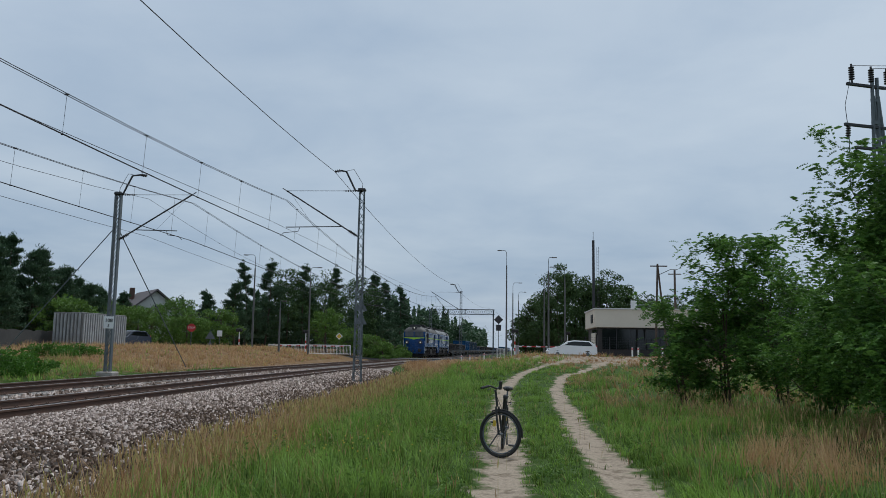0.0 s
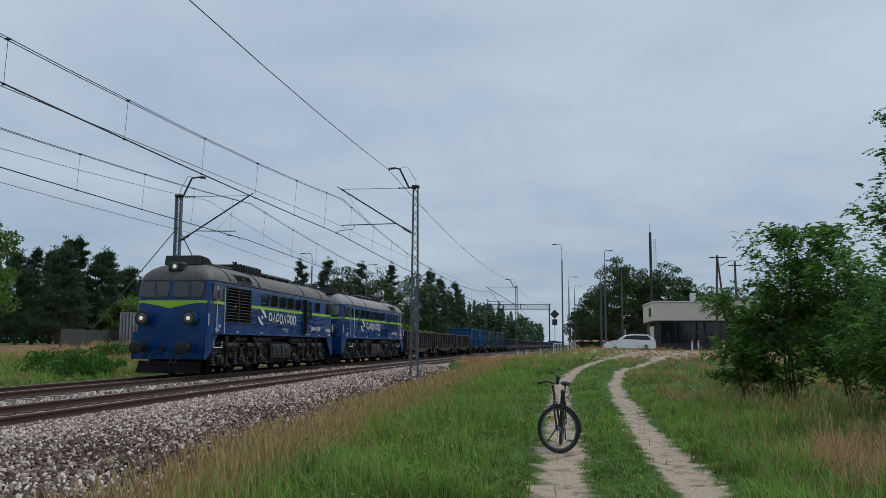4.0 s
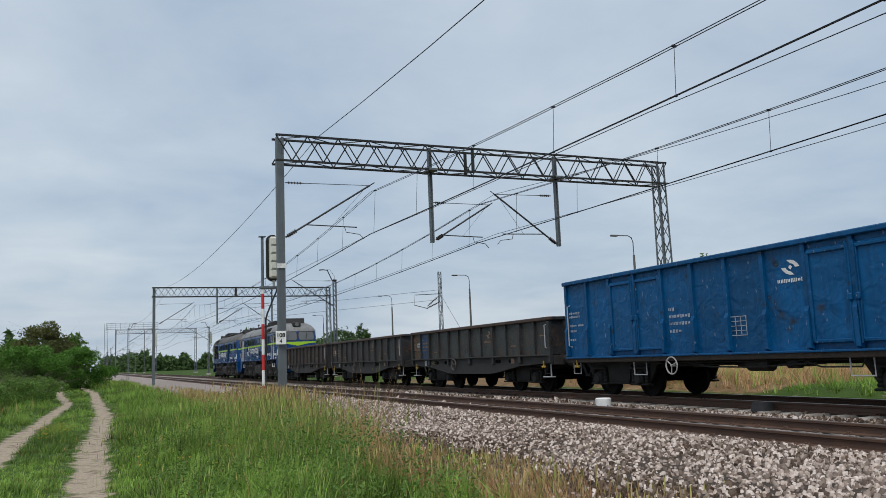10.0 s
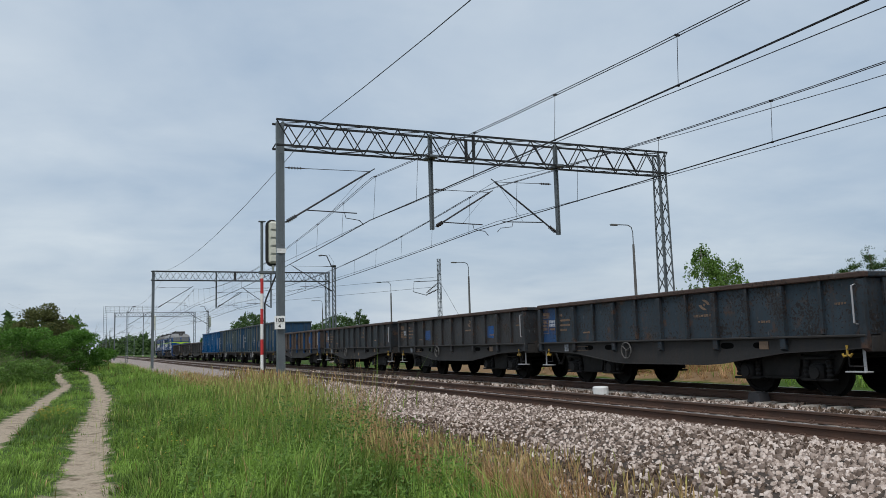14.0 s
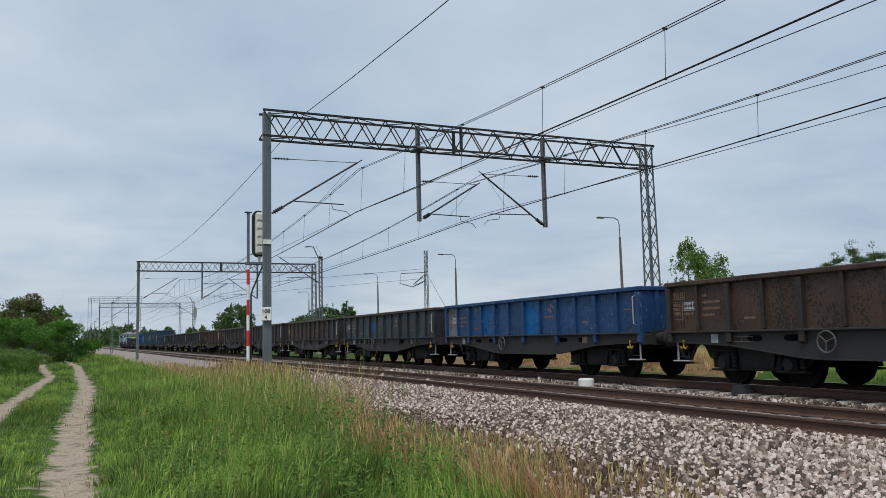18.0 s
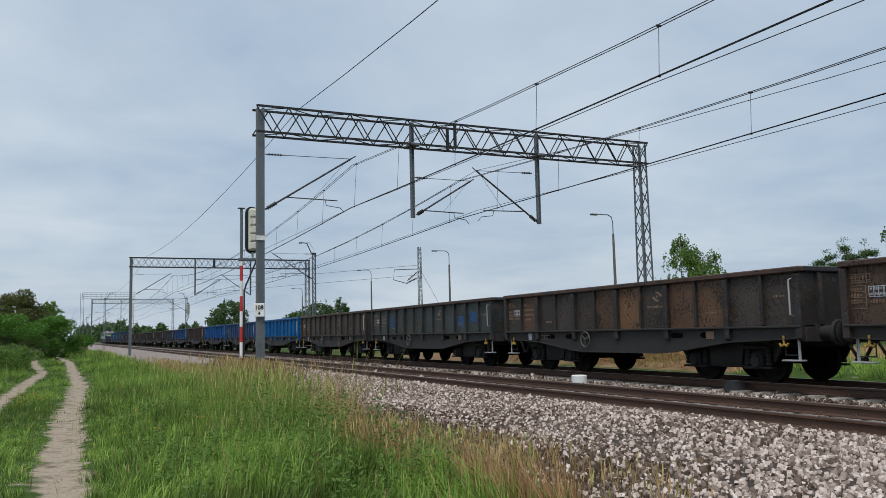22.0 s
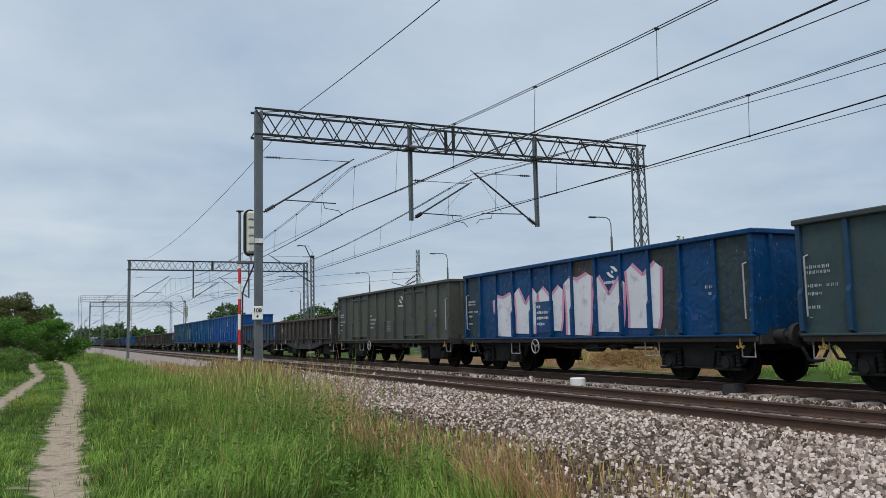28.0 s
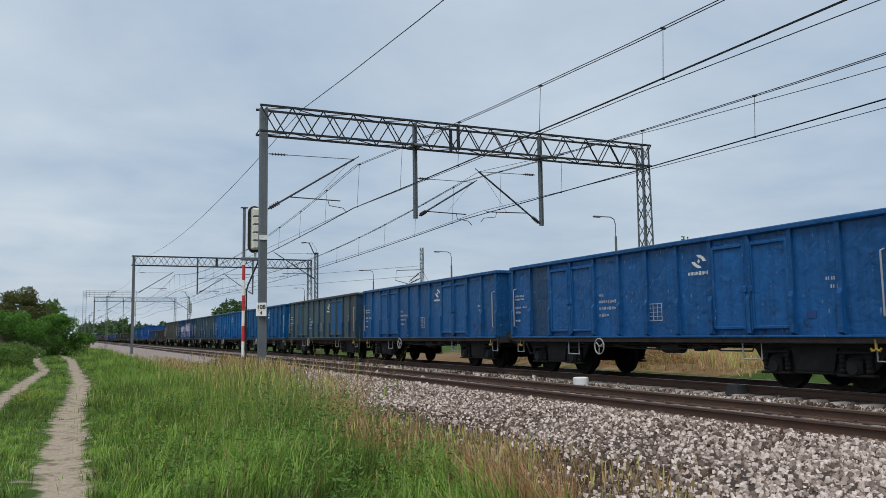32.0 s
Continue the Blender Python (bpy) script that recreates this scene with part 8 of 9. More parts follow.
        for a, b in cut:
            if b - a > 0.5:
                part("side_rib", Shape().prism([(xs - 0.005, z - 0.02), (xs + 0.022, z - 0.014), (xs + 0.022, z - 0.004), (xs - 0.005, z + 0.024)], 1, a, b), "loco_blue", top)
    for y in (2.55 * flip, -6.95, 6.95):
        for z in (3.3, 2.95, 2.25) if abs(y) < 5 else (2.63, 2.46, 2.29, 2.12):
            part("side_rib", Shape().prism([(xs - 0.005, z - 0.02), (xs + 0.022, z - 0.014), (xs + 0.022, z - 0.004), (xs - 0.005, z + 0.024)], 1, y - 0.3, y + 0.3), "loco_blue", top)
    part("sill", Shape().box((0, 0, 1.5), (2.2, 15.6, 0.18)), "loco_under", top, "dark sill")
    for side in (1, -1):
        part("sill_lip", Shape().soft((side * 1.45, 0, 1.575), (0.08, 14.6, 0.05), 0.01), "loco_blue", top)
        for y, r, l in ((-2.1, 0.15, 1.7), (2.3, 0.15, 1.7), (-4.3, 0.09, 0.9), (4.5, 0.09, 0.9)):
            part("air_tank", Shape().tube([(side * 1.22, y - l / 2 - 0.05, 1.38), (side * 1.22, y - l / 2, 1.38), (side * 1.22, y + l / 2, 1.38), (side * 1.22, y + l / 2 + 0.05, 1.38)], [r * 0.6, r, r, r * 0.6], 14), "loco_under", top, smooth=40)
        for y, d in ((-6.3, 0.7), (-5.2, -0.6), (-3.4, 0.8), (-2.9, -0.5), (2.9, 0.6), (3.5, -0.7), (5.1, 0.8), (6.2, -0.6)):
            part("pipe", Shape().tube([(side * 1.36, y, 1.5), (side * 1.4, y + d * 0.2, 1.3), (side * 1.38, y + d * 0.6, 1.18), (side * 1.3, y + d, 1.24)], 0.024, 6), "rubber", top, smooth=40)
        for y in (-6.0, -4.9, -3.1, 3.3, 4.1, 5.4):
            part("junction_box", Shape().soft((side * 1.3, y, 1.4), (0.14, 0.3, 0.2), 0.02), "loco_under", top)
    part("emblem", eye_logo(xs + 0.03, logo_y, 2.34, 0.43), "letter_white", top, "white swirl emblem")
    for sg in signs(name_y, 2.34, 0.42, 0.47, xs + 0.03, 0.072, 0.1):
        part("sign", sg, "letter_white", top, "large white painted sign")
    writing(top, number, 0.3, xs + 0.036, 4.85, 1.97, "white class number", 0.007, 1.22, apart=True)
    writing(top, "25t", 0.15, xs + 0.036, -7.1, 1.86, "white axle load mark", 0.006)
    writing(top, "R 75m", 0.14, xs + 0.036, -7.3, 1.72, "white curve mark", 0.005)
    part("lettering", bars([(-0.1, 1.88, 13, 0.045), (0.25, 1.78, 7, 0.045), (-2.9, 1.66, 9, 0.03), (3.2, 1.67, 16, 0.03), (7.1, 1.72, 12, 0.035), (7.2, 1.66, 8, 0.035), (5.4, 1.66, 6, 0.03), (-5.4, 1.66, 5, 0.03)], xs + 0.02, 0.07), "letter_white", top, "small white writing")
    board = part("nameplate", Shape().soft((xs + 0.012, 7.15, 1.93), (0.036, 0.78, 0.2), 0.01), "white_paint", top)
    writing(board, "CENTRALNY", 0.085, xs + 0.034, 7.15, 1.965, "dark writing", 0.0, 1.0, "black_paint")
    writing(board, "Zak\u0142ad Sp\u00f3\u0142ki w Warszawie", 0.06, xs + 0.034, 7.15, 1.865, "dark writing", 0.0, 1.0, "black_paint")
    for y in (-1.5 * flip, 5.6 * flip):
        part("warning_mark", Shape().prism([(y - 0.07, 2.62), (y + 0.07, 2.62), (y, 2.74)], 0, xs, xs + 0.016), "yellow_paint", top)
    # below: tank, bogies
    tank = part("fuel_tank", Shape().prism([(-1.2, 1.28), (1.2, 1.28), (1.36, 1.1), (1.36, 0.62), (1.05, 0.34), (-1.05, 0.34), (-1.36, 0.62), (-1.36, 1.1)], 1, -1.25, 1.3), "loco_under", top, "dark fuel tank")
    for side in (1, -1):
        part("tank_box", Shape().soft((side * 1.34, 0.02, 0.86), (0.12, 2.5, 0.6), 0.02), "loco_under", tank, "battery box with two doors")
        for y in (-0.6, 0.62):
            part("tank_door", Shape().soft((side * 1.41, y, 0.9), (0.04, 1.1, 0.44), 0.015), "loco_under", tank)
            for k in range(4):
                # Slots are near-black bars, with their shade in the colour.
                part("slot", Shape().box((side * 1.432, y, 0.8 + k * 0.03), (0.01, 0.3, 0.012)), "hole_dark", tank)
            part("door_latch", Shape().tube([(side * 1.42, y, 1.08), (side * 1.45, y, 1.08)], 0.03, 8), "red_paint" if y < 0 else "lamp_post", tank)
        part("tank_post", Shape().soft((side * 1.4, -1.32, 0.78), (0.08, 0.06, 0.9), 0.01), "loco_under", tank)
    part("underframe", Shape().soft((0, 0, 1.2), (1.7, 15.6, 0.34), 0.04), "loco_under", top)
    for y in (-4.3, 4.3):
        bog = part("bogie", LOCO["bogie"], None, top, "dark three-axle bogie", pose(0, y, 0))
        for d in (-2.1, 0, 2.1):
            w = part("wheelset", LOCO["wheels"], None, bog)
            w.matrix_parent_inverse = pose(0, d, 0.525)
            WHEELS["loco"].append(w)
    # on the roof
    f = flip
    part("roof_rail", Shape().soft((0.52, f * -0.75, 4.33), (0.62, 3.8, 0.2), 0.09), "soot", top, "sooty roof hatch", smooth=30)
    part("roof_rail", Shape().soft((-0.52, f * -0.75, 4.33), (0.62, 3.8, 0.2), 0.09), "soot", top, "sooty roof hatch", smooth=30)
    ex = Shape().prism([(-0.8, -0.18), (0.8, -0.18), (0.72, 0.17), (-0.72, 0.17)], 1, -1.0, 1.0)
    for k in range(9):
        for side in (1, -1):
            ex.soft((side * 0.78, -0.88 + k * 0.22, 0.0), (0.12, 0.12, 0.26), 0.02)
        ex.soft((0, -0.88 + k * 0.22, 0.175), (1.3, 0.1, 0.05), 0.015)
    part("exhaust_housing", ex, "soot", top, "sooty ribbed exhaust housing", pose(0, f * 2.25, 4.42))
    part("fan_housing", Shape().tube([(0, f * -3.75, 4.2), (0, f * -3.75, 4.34), (0, f * -3.75, 4.42), (0, f * -3.75, 4.48), (0, f * -3.75, 4.5)], [0.5, 0.52, 0.5, 0.4, 0.2], 22), "soot", top, "round sooty fan cap", smooth=50)
    part("roof_hatch", Shape().soft((0, f * 5.0, 4.33), (1.1, 2.4, 0.12), 0.04), "soot", top, smooth=30)
    for side in (1, -1):
        part("gutter", Shape().tube([(side * 1.49, -7.6, 3.57), (side * 1.49, 7.6, 3.57)], 0.022, 6), "dark_rim", top, "brown rain gutter")
    slope = Matrix.Translation((1.46, 0, 3.65)) @ Matrix.Rotation(radians(-33), 4, "Y")
    part("roof_plate", Shape().soft((0.0, f * 4.6, 0.18), (0.03, 2.2, 0.46), 0.012), "loco_roof_sooty" if opened else "loco_roof", top, "plate round the roof grilles", slope)
    part("roof_plate", Shape().soft((0.0, f * 2.5, 0.14), (0.03, 0.85, 0.4), 0.012), "loco_roof_sooty" if opened else "loco_roof", top, "riveted roof plate", slope)
    for d in (-0.45, 0.38):
        part("roof_grille", louvre(0, 0.72, 0, 0.34, 0.012, 0.05), ["soot", "black_paint"], top, "dark roof grille", Matrix.Translation((1.46, f * 4.6 + d - 0.36, 3.66)) @ Matrix.Rotation(radians(-33), 4, "Y"))
    for y in (6.75, -7.0):
        w = 1 if y > 0 else -1
        cool = part("cooler", Shape().prism([(f * (y - w * 0.66), 4.2), (f * (y - w * 0.5), 4.4), (f * (y - w * 0.15), 4.53), (f * (y + w * 0.5), 4.56), (f * (y + w * 0.6), 4.2)], 0, -0.7, 0.7), "soot", top, "dark roof cooler")
        for side in (1, -1):
            part("cooler_grille", louvre(f * (y + w * 0.05) - 0.3, f * (y + w * 0.05) + 0.3, 4.26, 4.48, 0.7, 0.045), ["soot", "black_paint"], cool, "", Matrix.Diagonal((side, 1, 1, 1)))
    for k in range(4):
        part("hatch_foot", Shape().soft((0.86, f * (-2.2 + k * 0.97), 4.27), (0.1, 0.14, 0.16), 0.02), "soot", top)
    for y in (-4.45, 3.62):
        part("horn", Shape().tube([(0.5, f * y, 4.3), (0.5, f * y, 4.62)], 0.03, 6).tube([(0.5, f * y - 0.15, 4.64), (0.5, f * y + 0.12, 4.64), (0.5, f * y + 0.2, 4.64)], [0.03, 0.035, 0.08], 10), "soot", top, smooth=40)
    for k in range(3):
        part("roof_cap", Shape().tube([(0.45, f * (-5.9 + k * 0.45), 4.2), (0.45, f * (-5.9 + k * 0.45), 4.46)], 0.06, 8), "soot", top, smooth=40)
    for y in (-5.95, -2.95, 3.05, 6.1):
        rings = []
        for z in (3.58, 3.7, 3.8, 3.98, 4.14, 4.26, 4.33):
            w = along(LW, z) + 0.022
            rings.append((w, z))
        pts = [(x, f * y, z) for x, z in rings] + [(-x, f * y, z) for x, z in reversed(rings)]
        for d in (-0.06, 0.06):
            part("roof_seam", Shape().tube([(px, py + d, pz) for px, py, pz in pts], 0.02, 6), "loco_roof_sooty" if opened else "loco_roof", top)
        part("seam_gap", Shape().tube([(px * 0.998, py, pz - 0.006) for px, py, pz in pts], 0.03, 5), "soot", top, "dark gap between roof sections")
    for way in (-1, 1):
        part("mirror", Shape().soft((1.62, way * 7.5, 3.05), (0.05, 0.16, 0.3), 0.02).tube([(1.48, way * 7.45, 2.85), (1.62, way * 7.5, 2.9)], 0.012, 5), "black_paint", top)
        cw = part("cab_window", Shape().soft((xs - 0.012, way * 7.2, 3.12), (0.05, 1.02, 0.66), 0.06), "rubber", top, "two-part sliding cab window", smooth=30)
        for d in (-0.24, 0.24):
            part("pane", Shape().soft((xs + 0.006, way * 7.2 + d, 3.12), (0.03, 0.43, 0.56), 0.04), "windscreen" if d * way > 0 else "window_dark", cw, smooth=30)
    if not opened:
        part("side_box", Shape().prism([(2.38, 1.66), (2.7, 1.66), (2.64, 1.95), (2.6, 2.3), (2.46, 2.3), (2.44, 1.95)], 0, xs, xs + 0.09), "loco_blue", top, "blue tapered box on the side")
        part("crest", Shape().prism([(-5.33, 2.72), (-5.12, 2.84), (-4.91, 2.72), (-5.12, 2.62)], 0, xs + 0.008, xs + 0.016), "lamp_post", top, "small grey crest")
    part("stencil", Shape().box((xs + 0.006, 6.45, 2.76), (0.012, 0.09, 0.12)), "white_paint", top)
    part("stencil", Shape().box((xs + 0.006, 6.72, 1.62), (0.012, 0.12, 0.1)), "red_paint", top, "small red mark")
    TRAIN.append((top, centre))
    return top


WHEELS = {"loco": [], "wagon": []}
TRAIN = []
loco_meshes()
locomotive("ST44-1219", -24.3, [(2.04, 0.88), (0.94, 0.88), (-0.15, 0.88), (-1.25, 0.88), (-2.34, 0.88), (5.2, 0.8)],
           [(-6.5, -5.28, 2.05, 3.4, 0), (-5.24, -4.0, 2.05, 3.4, 0), (3.72, 4.2, 2.42, 3.34, 0)], [(-7.4, -6.7)], -1.97, -2.72, -1, (2.76, 3.43), True)
locomotive("ST44-1271", -6.35, [(-5.25, 0.84), (-3.72, 0.86), (-2.67, 0.86), (-1.62, 0.86), (-0.57, 0.86), (0.48, 0.86), (1.57, 0.86)],
           [(3.3, 4.52, 2.05, 3.38, 1), (4.56, 5.8, 2.05, 3.38, 1), (-4.7, -4.22, 2.4, 3.34, 1), (2.65, 3.02, 2.42, 3.3, 1), (1.12, 2.12, 1.82, 2.28, 1)], [(-6.62, -5.86), (6.0, 6.75)], -2.95, -3.77, 1)


# ---- wagons ----
W = {}


def wagon_meshes():
    W["wheels"] = wheel_mesh("wheelset", 0.46, 0.72)
    s = Shape()
    for side in (-1, 1):
        x = side * 1.0
        s.prism([(-1.78, 0.97), (-1.5, 0.78), (-1.28, 0.45), (-1.1, 0.36), (-0.7, 0.34), (-0.5, 0.31), (0.5, 0.31), (0.7, 0.34), (1.1, 0.36), (1.28, 0.45), (1.5, 0.78), (1.78, 0.97)], 0, x - 0.03, x + 0.03)
        s.prism([(-0.55, 0.9), (-0.42, 0.38), (0.42, 0.38), (0.55, 0.9)], 0, x, x + side * 0.09)
        s.prism([(-1.3, 0.9), (-1.22, 0.82), (1.22, 0.82), (1.3, 0.9)], 0, x, x + side * 0.11)
        s.tube([(x + side * 0.1, -0.42, 0.34), (x + side * 0.1, 0.42, 0.34)], 0.02, 5)
        for y in (-0.9, 0.9):
            s.soft((x + side * 0.08, y, 0.47), (0.2, 0.34, 0.32), 0.05)
            s.tube([(x + side * 0.1, y, 0.46), (x + side * 0.21, y, 0.46)], [0.14, 0.12], 12)
            for d in (-0.27, 0.27):
                spring(s, x + side * 0.08, y + d, 0.36, 0.7, 0.075, 4)
            s.soft((x + side * 0.06, y, 0.32), (0.2, 0.75, 0.05), 0.02)
            s.soft((x + side * 0.06, y, 0.74), (0.2, 0.7, 0.06), 0.02)
    s.soft((0, 0, 0.72), (2.0, 0.4, 0.3), 0.04)
    for y in (-1.4, 1.4):
        s.soft((0, y, 0.78), (1.9, 0.1, 0.12), 0.02)
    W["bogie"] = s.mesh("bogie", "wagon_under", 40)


def handwheel(r):
    s = Shape()
    n = 20
    s.tube([(0, r * math.cos(2 * math.pi * k / n), r * math.sin(2 * math.pi * k / n)) for k in range(n + 1)], 0.018, 6, closed=False)
    for k in range(3):
        a = 2 * math.pi * k / 3 + 0.4
        s.tube([(0, 0, 0), (0, r * math.cos(a), r * math.sin(a))], 0.014, 5)
    s.tube([(-0.1, 0, 0), (0.02, 0, 0)], 0.03, 8)
    return s


def wagon(kind):
    low = kind == "low"
    L, z0, z1 = (11.35, 1.17, 2.2) if low else (12.98, 1.06, 3.12)
    n, x = 12, 1.33
    pitch = L / n
    label = "low-sided open goods wagon with fishbelly frame and ribbed sides" if low else "high-sided open goods wagon with ribbed steel sides and doors"
    top = thing("low_wagon" if low else "high_wagon", label, "wagon", group="wagons of the freight train")
    doors = () if low else (2, 3, 8, 9)
    pan = Shape().box((0, pitch / 2, (z0 + z1) / 2), (0.02, pitch, z1 - z0)).mesh("panel", "wagon_paint")
    dent = Shape().soft((0, pitch / 2, (z0 + z1) / 2 + 0.02), (0.03, pitch - 0.12, z1 - z0 - 0.3), 0.02).mesh("door_leaf", "wagon_paint", 30)
    for k in range(n):
        p = part("panel", pan, None, top, "", pose(x, k * pitch, 0))
        if k in doors:
            for yy, w2 in ((k * pitch + 0.09, 0.07), ((k + 1) * pitch - 0.09, 0.07)):
                part("door_edge", Shape().soft((x + 0.06, yy, (z0 + z1) / 2 - 0.02), (0.05, w2, z1 - z0 - 0.34), 0.015), "wagon_paint", top)
            for zz in (z0 + 0.16, z1 - 0.2):
                part("door_edge", Shape().soft((x + 0.06, (k + 0.5) * pitch, zz), (0.05, pitch - 0.16, 0.07), 0.015), "wagon_paint", top)
            d = part("door_leaf", dent, None, top, "steel wagon door", pose(x + 0.03, k * pitch, 0))
            part("latch", Shape().tube([(x + 0.1, pitch * (k + (0.92 if k % 2 == 0 else 0.08)), z0 + 0.1), (x + 0.1, pitch * (k + (0.92 if k % 2 == 0 else 0.08)), z1 - 0.1)], 0.018, 6).soft((x + 0.1, pitch * (k + (0.92 if k % 2 == 0 else 0.08)), 2.0), (0.06, 0.09, 0.14), 0.02), "wagon_paint", top)
    # posts: wide ones reach down to the frame on the low wagon
    wide = Shape().prism([(0, z0 - 0.3), (0.1, z0 - 0.24), (0.1, z1 - 0.05), (0, z1)], 1, -0.07, 0.07).mesh("post", "wagon_paint") if low else Shape().prism([(0, z0), (0.11, z0 + 0.05), (0.11, z0 + 0.75), (0.06, z0 + 0.85), (0.06, z1), (0, z1)], 1, -0.05, 0.05).mesh("post", "wagon_paint")
    thin = Shape().prism([(0, z0), (0.07, z0 + 0.03), (0.07, z1), (0, z1)], 1, -0.035, 0.035).mesh("post", "wagon_paint")
    for k in range(n + 1):
        y = min(max(k * pitch, 0.04), L - 0.04)
        part("post", thin if (low and k % 2) else wide, None, top, "", pose(x + 0.01, y, 0))
    far = Shape().box((-x, L / 2, (z0 + z1) / 2), (0.02, L, z1 - z0))
    for k in range(n + 1):
        far.box((-x - 0.04, min(max(k * pitch, 0.04), L - 0.04), (z0 + z1) / 2), (0.07, 0.08, z1 - z0))
    part("far_side", far, "wagon_paint", top)
    for side in (1, -1):
        part("top_rim", Shape().soft((side * (x + 0.03), L / 2, z1 + 0.045), (0.16, L + 0.14, 0.11), 0.02), "wagon_paint", top)
        part("flange", Shape().soft((side * (x + 0.05), L / 2, z0 - 0.02), (0.16, L, 0.045), 0.01), "wagon_paint" if not low else "wagon_frame", top)
    for y, way in ((0.0, -1), (L, 1)):
        end = part("end_wall", Shape().box((0, y, (z0 + z1) / 2), (2 * x, 0.024, z1 - z0)), "wagon_paint", top)
        for xx in (-0.9, 0, 0.9):
            part("end_rib", Shape().prism([(y, z0), (y + way * 0.09, z0 + 0.02), (y + way * 0.06, z1), (y, z1)], 0, xx - 0.05, xx + 0.05), "wagon_paint", end)
        part("end_rim", Shape().soft((0, y + way * 0.02, z1 + 0.045), (2 * x, 0.14, 0.11), 0.02), "wagon_paint", end)
        for side in (1, -1):
            b = part("buffer", buffer_shape(y, way).mesh("buffer", "wagon_frame", 40), None, top, "", pose(side * 0.875, 0, 1.03))
        part("coupling", hook_shape(y, way), "rubber", top, smooth=40)
        for hx in (0.42, -0.42):
            part("hose", hose_shape(hx, y, way), "rubber", top, "black brake hose", smooth=40)
        part("headstock", Shape().soft((0, y - way * 0.06, 1.0), (2.6, 0.14, 0.3), 0.02), "wagon_frame", top)
        part("lashing_hook", Shape().tube([(x + 0.06, y - way * 0.45, 0.98), (x + 0.06, y - way * 0.45, 0.82), (x + 0.06, y - way * 0.38, 0.78), (x + 0.06, y - way * 0.35, 0.83)], 0.024, 6).tube([(x + 0.06, y - way * 0.45, 0.8), (x + 0.06, y - way * 0.53, 0.78), (x + 0.06, y - way * 0.55, 0.83)], 0.024, 6), "hook_yellow", top, "yellow lashing hook")
        if way > 0 or not low:
            part("grab_rail", Shape().tube([(x + 0.02, y - way * 0.2, 1.35), (x + 0.12, y - way * 0.2, 1.38), (x + 0.12, y - way * 0.2, z1 - 0.15 if low else 2.5), (x + 0.02, y - way * 0.2, z1 - 0.12 if low else 2.53)], 0.018, 6), "container_grey", top, "pale grab rail")
        part("corner_step", Shape().tube([(x - 0.03, y - way * 0.15, 0.95), (x - 0.03, y - way * 0.15, 0.6), (x - 0.03, y - way * 0.5, 0.6), (x - 0.03, y - way * 0.5, 0.95)], 0.018, 6), "container_grey" if not low else "wagon_frame", top)
    part("floor", Shape().box((0, L / 2, z0 + 0.0), (2 * x - 0.03, L - 0.05, 0.06)), "wagon_frame", top)
    if low:
        belly = [(0.0, z0 - 0.04), (0.0, 0.94), (1.9, 0.86), (3.7, 0.63), (4.2, 0.6), (L - 4.2, 0.6), (L - 3.7, 0.63), (L - 1.9, 0.86), (L, 0.94), (L, z0 - 0.04)]
        for side in (1, -1):
            part("side_frame", Shape().prism(belly, 0, side * (x + 0.02) - 0.012, side * (x + 0.02) + 0.012), "wagon_frame", top, "dark fishbelly side frame")
            part("frame_lip", Shape().loft([[(side * (x - 0.03), y, z), (side * (x + 0.08), y, z), (side * (x + 0.08), y, z - 0.02), (side * (x - 0.03), y, z - 0.02)] for y, z in belly[1:-1]]), "wagon_frame", top)
        for y in (2.55, 3.5, L - 3.5, L - 2.55):
            # Not cut through: dark plates added on the frame carry the holes' shade.
            part("hole", Shape().prism([(y + 0.2 * math.copysign(abs(math.cos(a * 0.3927)) ** 0.5, math.cos(a * 0.3927)), 1.0 + 0.065 * math.sin(a * 0.3927)) for a in range(16)], 0, x + 0.03, x + 0.036), "hole_dark", top, "dark oval plate in place of an opening")
        part("data_plate", Shape().box((x + 0.04, 8.9, 1.0), (0.012, 0.24, 0.16)), "letter_faded", top)
    else:
        for side in (1, -1):
            part("sole_bar", Shape().soft((side * (x + 0.03), L / 2, 0.98), (0.08, L, 0.15), 0.015), "wagon_sole", top, "rusty brown sole bar")
        part("side_frame", Shape().soft((0, L / 2, 0.98), (2.2, L - 0.3, 0.14), 0.02), "wagon_frame", top)
        for y in (3.25, L - 3.3):
            part("side_step", Shape().tube([(x, y - 0.25, 0.98), (x, y - 0.25, 0.58), (x, y + 0.25, 0.58), (x, y + 0.25, 0.98)], 0.018, 6), "container_grey", top)
        for y in (4.7, 6.2, 7.7):
            part("brake_gear", Shape().soft((0.6, y, 0.84), (0.35, 0.5, 0.22), 0.05).tube([(0.9, y - 0.8, 0.8), (0.9, y + 0.8, 0.8)], 0.025, 6), "loco_under", top)
        part("brake_cylinder", Shape().tube([(1.0, 6.6, 0.8), (1.0, 6.65, 0.8), (1.0, 7.25, 0.8), (1.0, 7.3, 0.8)], [0.09, 0.15, 0.15, 0.08], 14), "loco_under", top, smooth=40)
        part("brake_valve", Shape().soft((1.05, 7.9, 0.82), (0.2, 0.3, 0.22), 0.03), "loco_under", top)
        part("brake_rod", Shape().tube([(1.22, 4.9, 0.86), (1.22, 5.6, 0.76), (1.22, 7.0, 0.74), (1.22, 8.6, 0.82)], 0.018, 5).tube([(1.24, 8.2, 0.9), (1.24, 8.7, 0.74), (1.24, 9.6, 0.74), (1.24, 9.7, 0.9)], 0.018, 5), "loco_under", top)
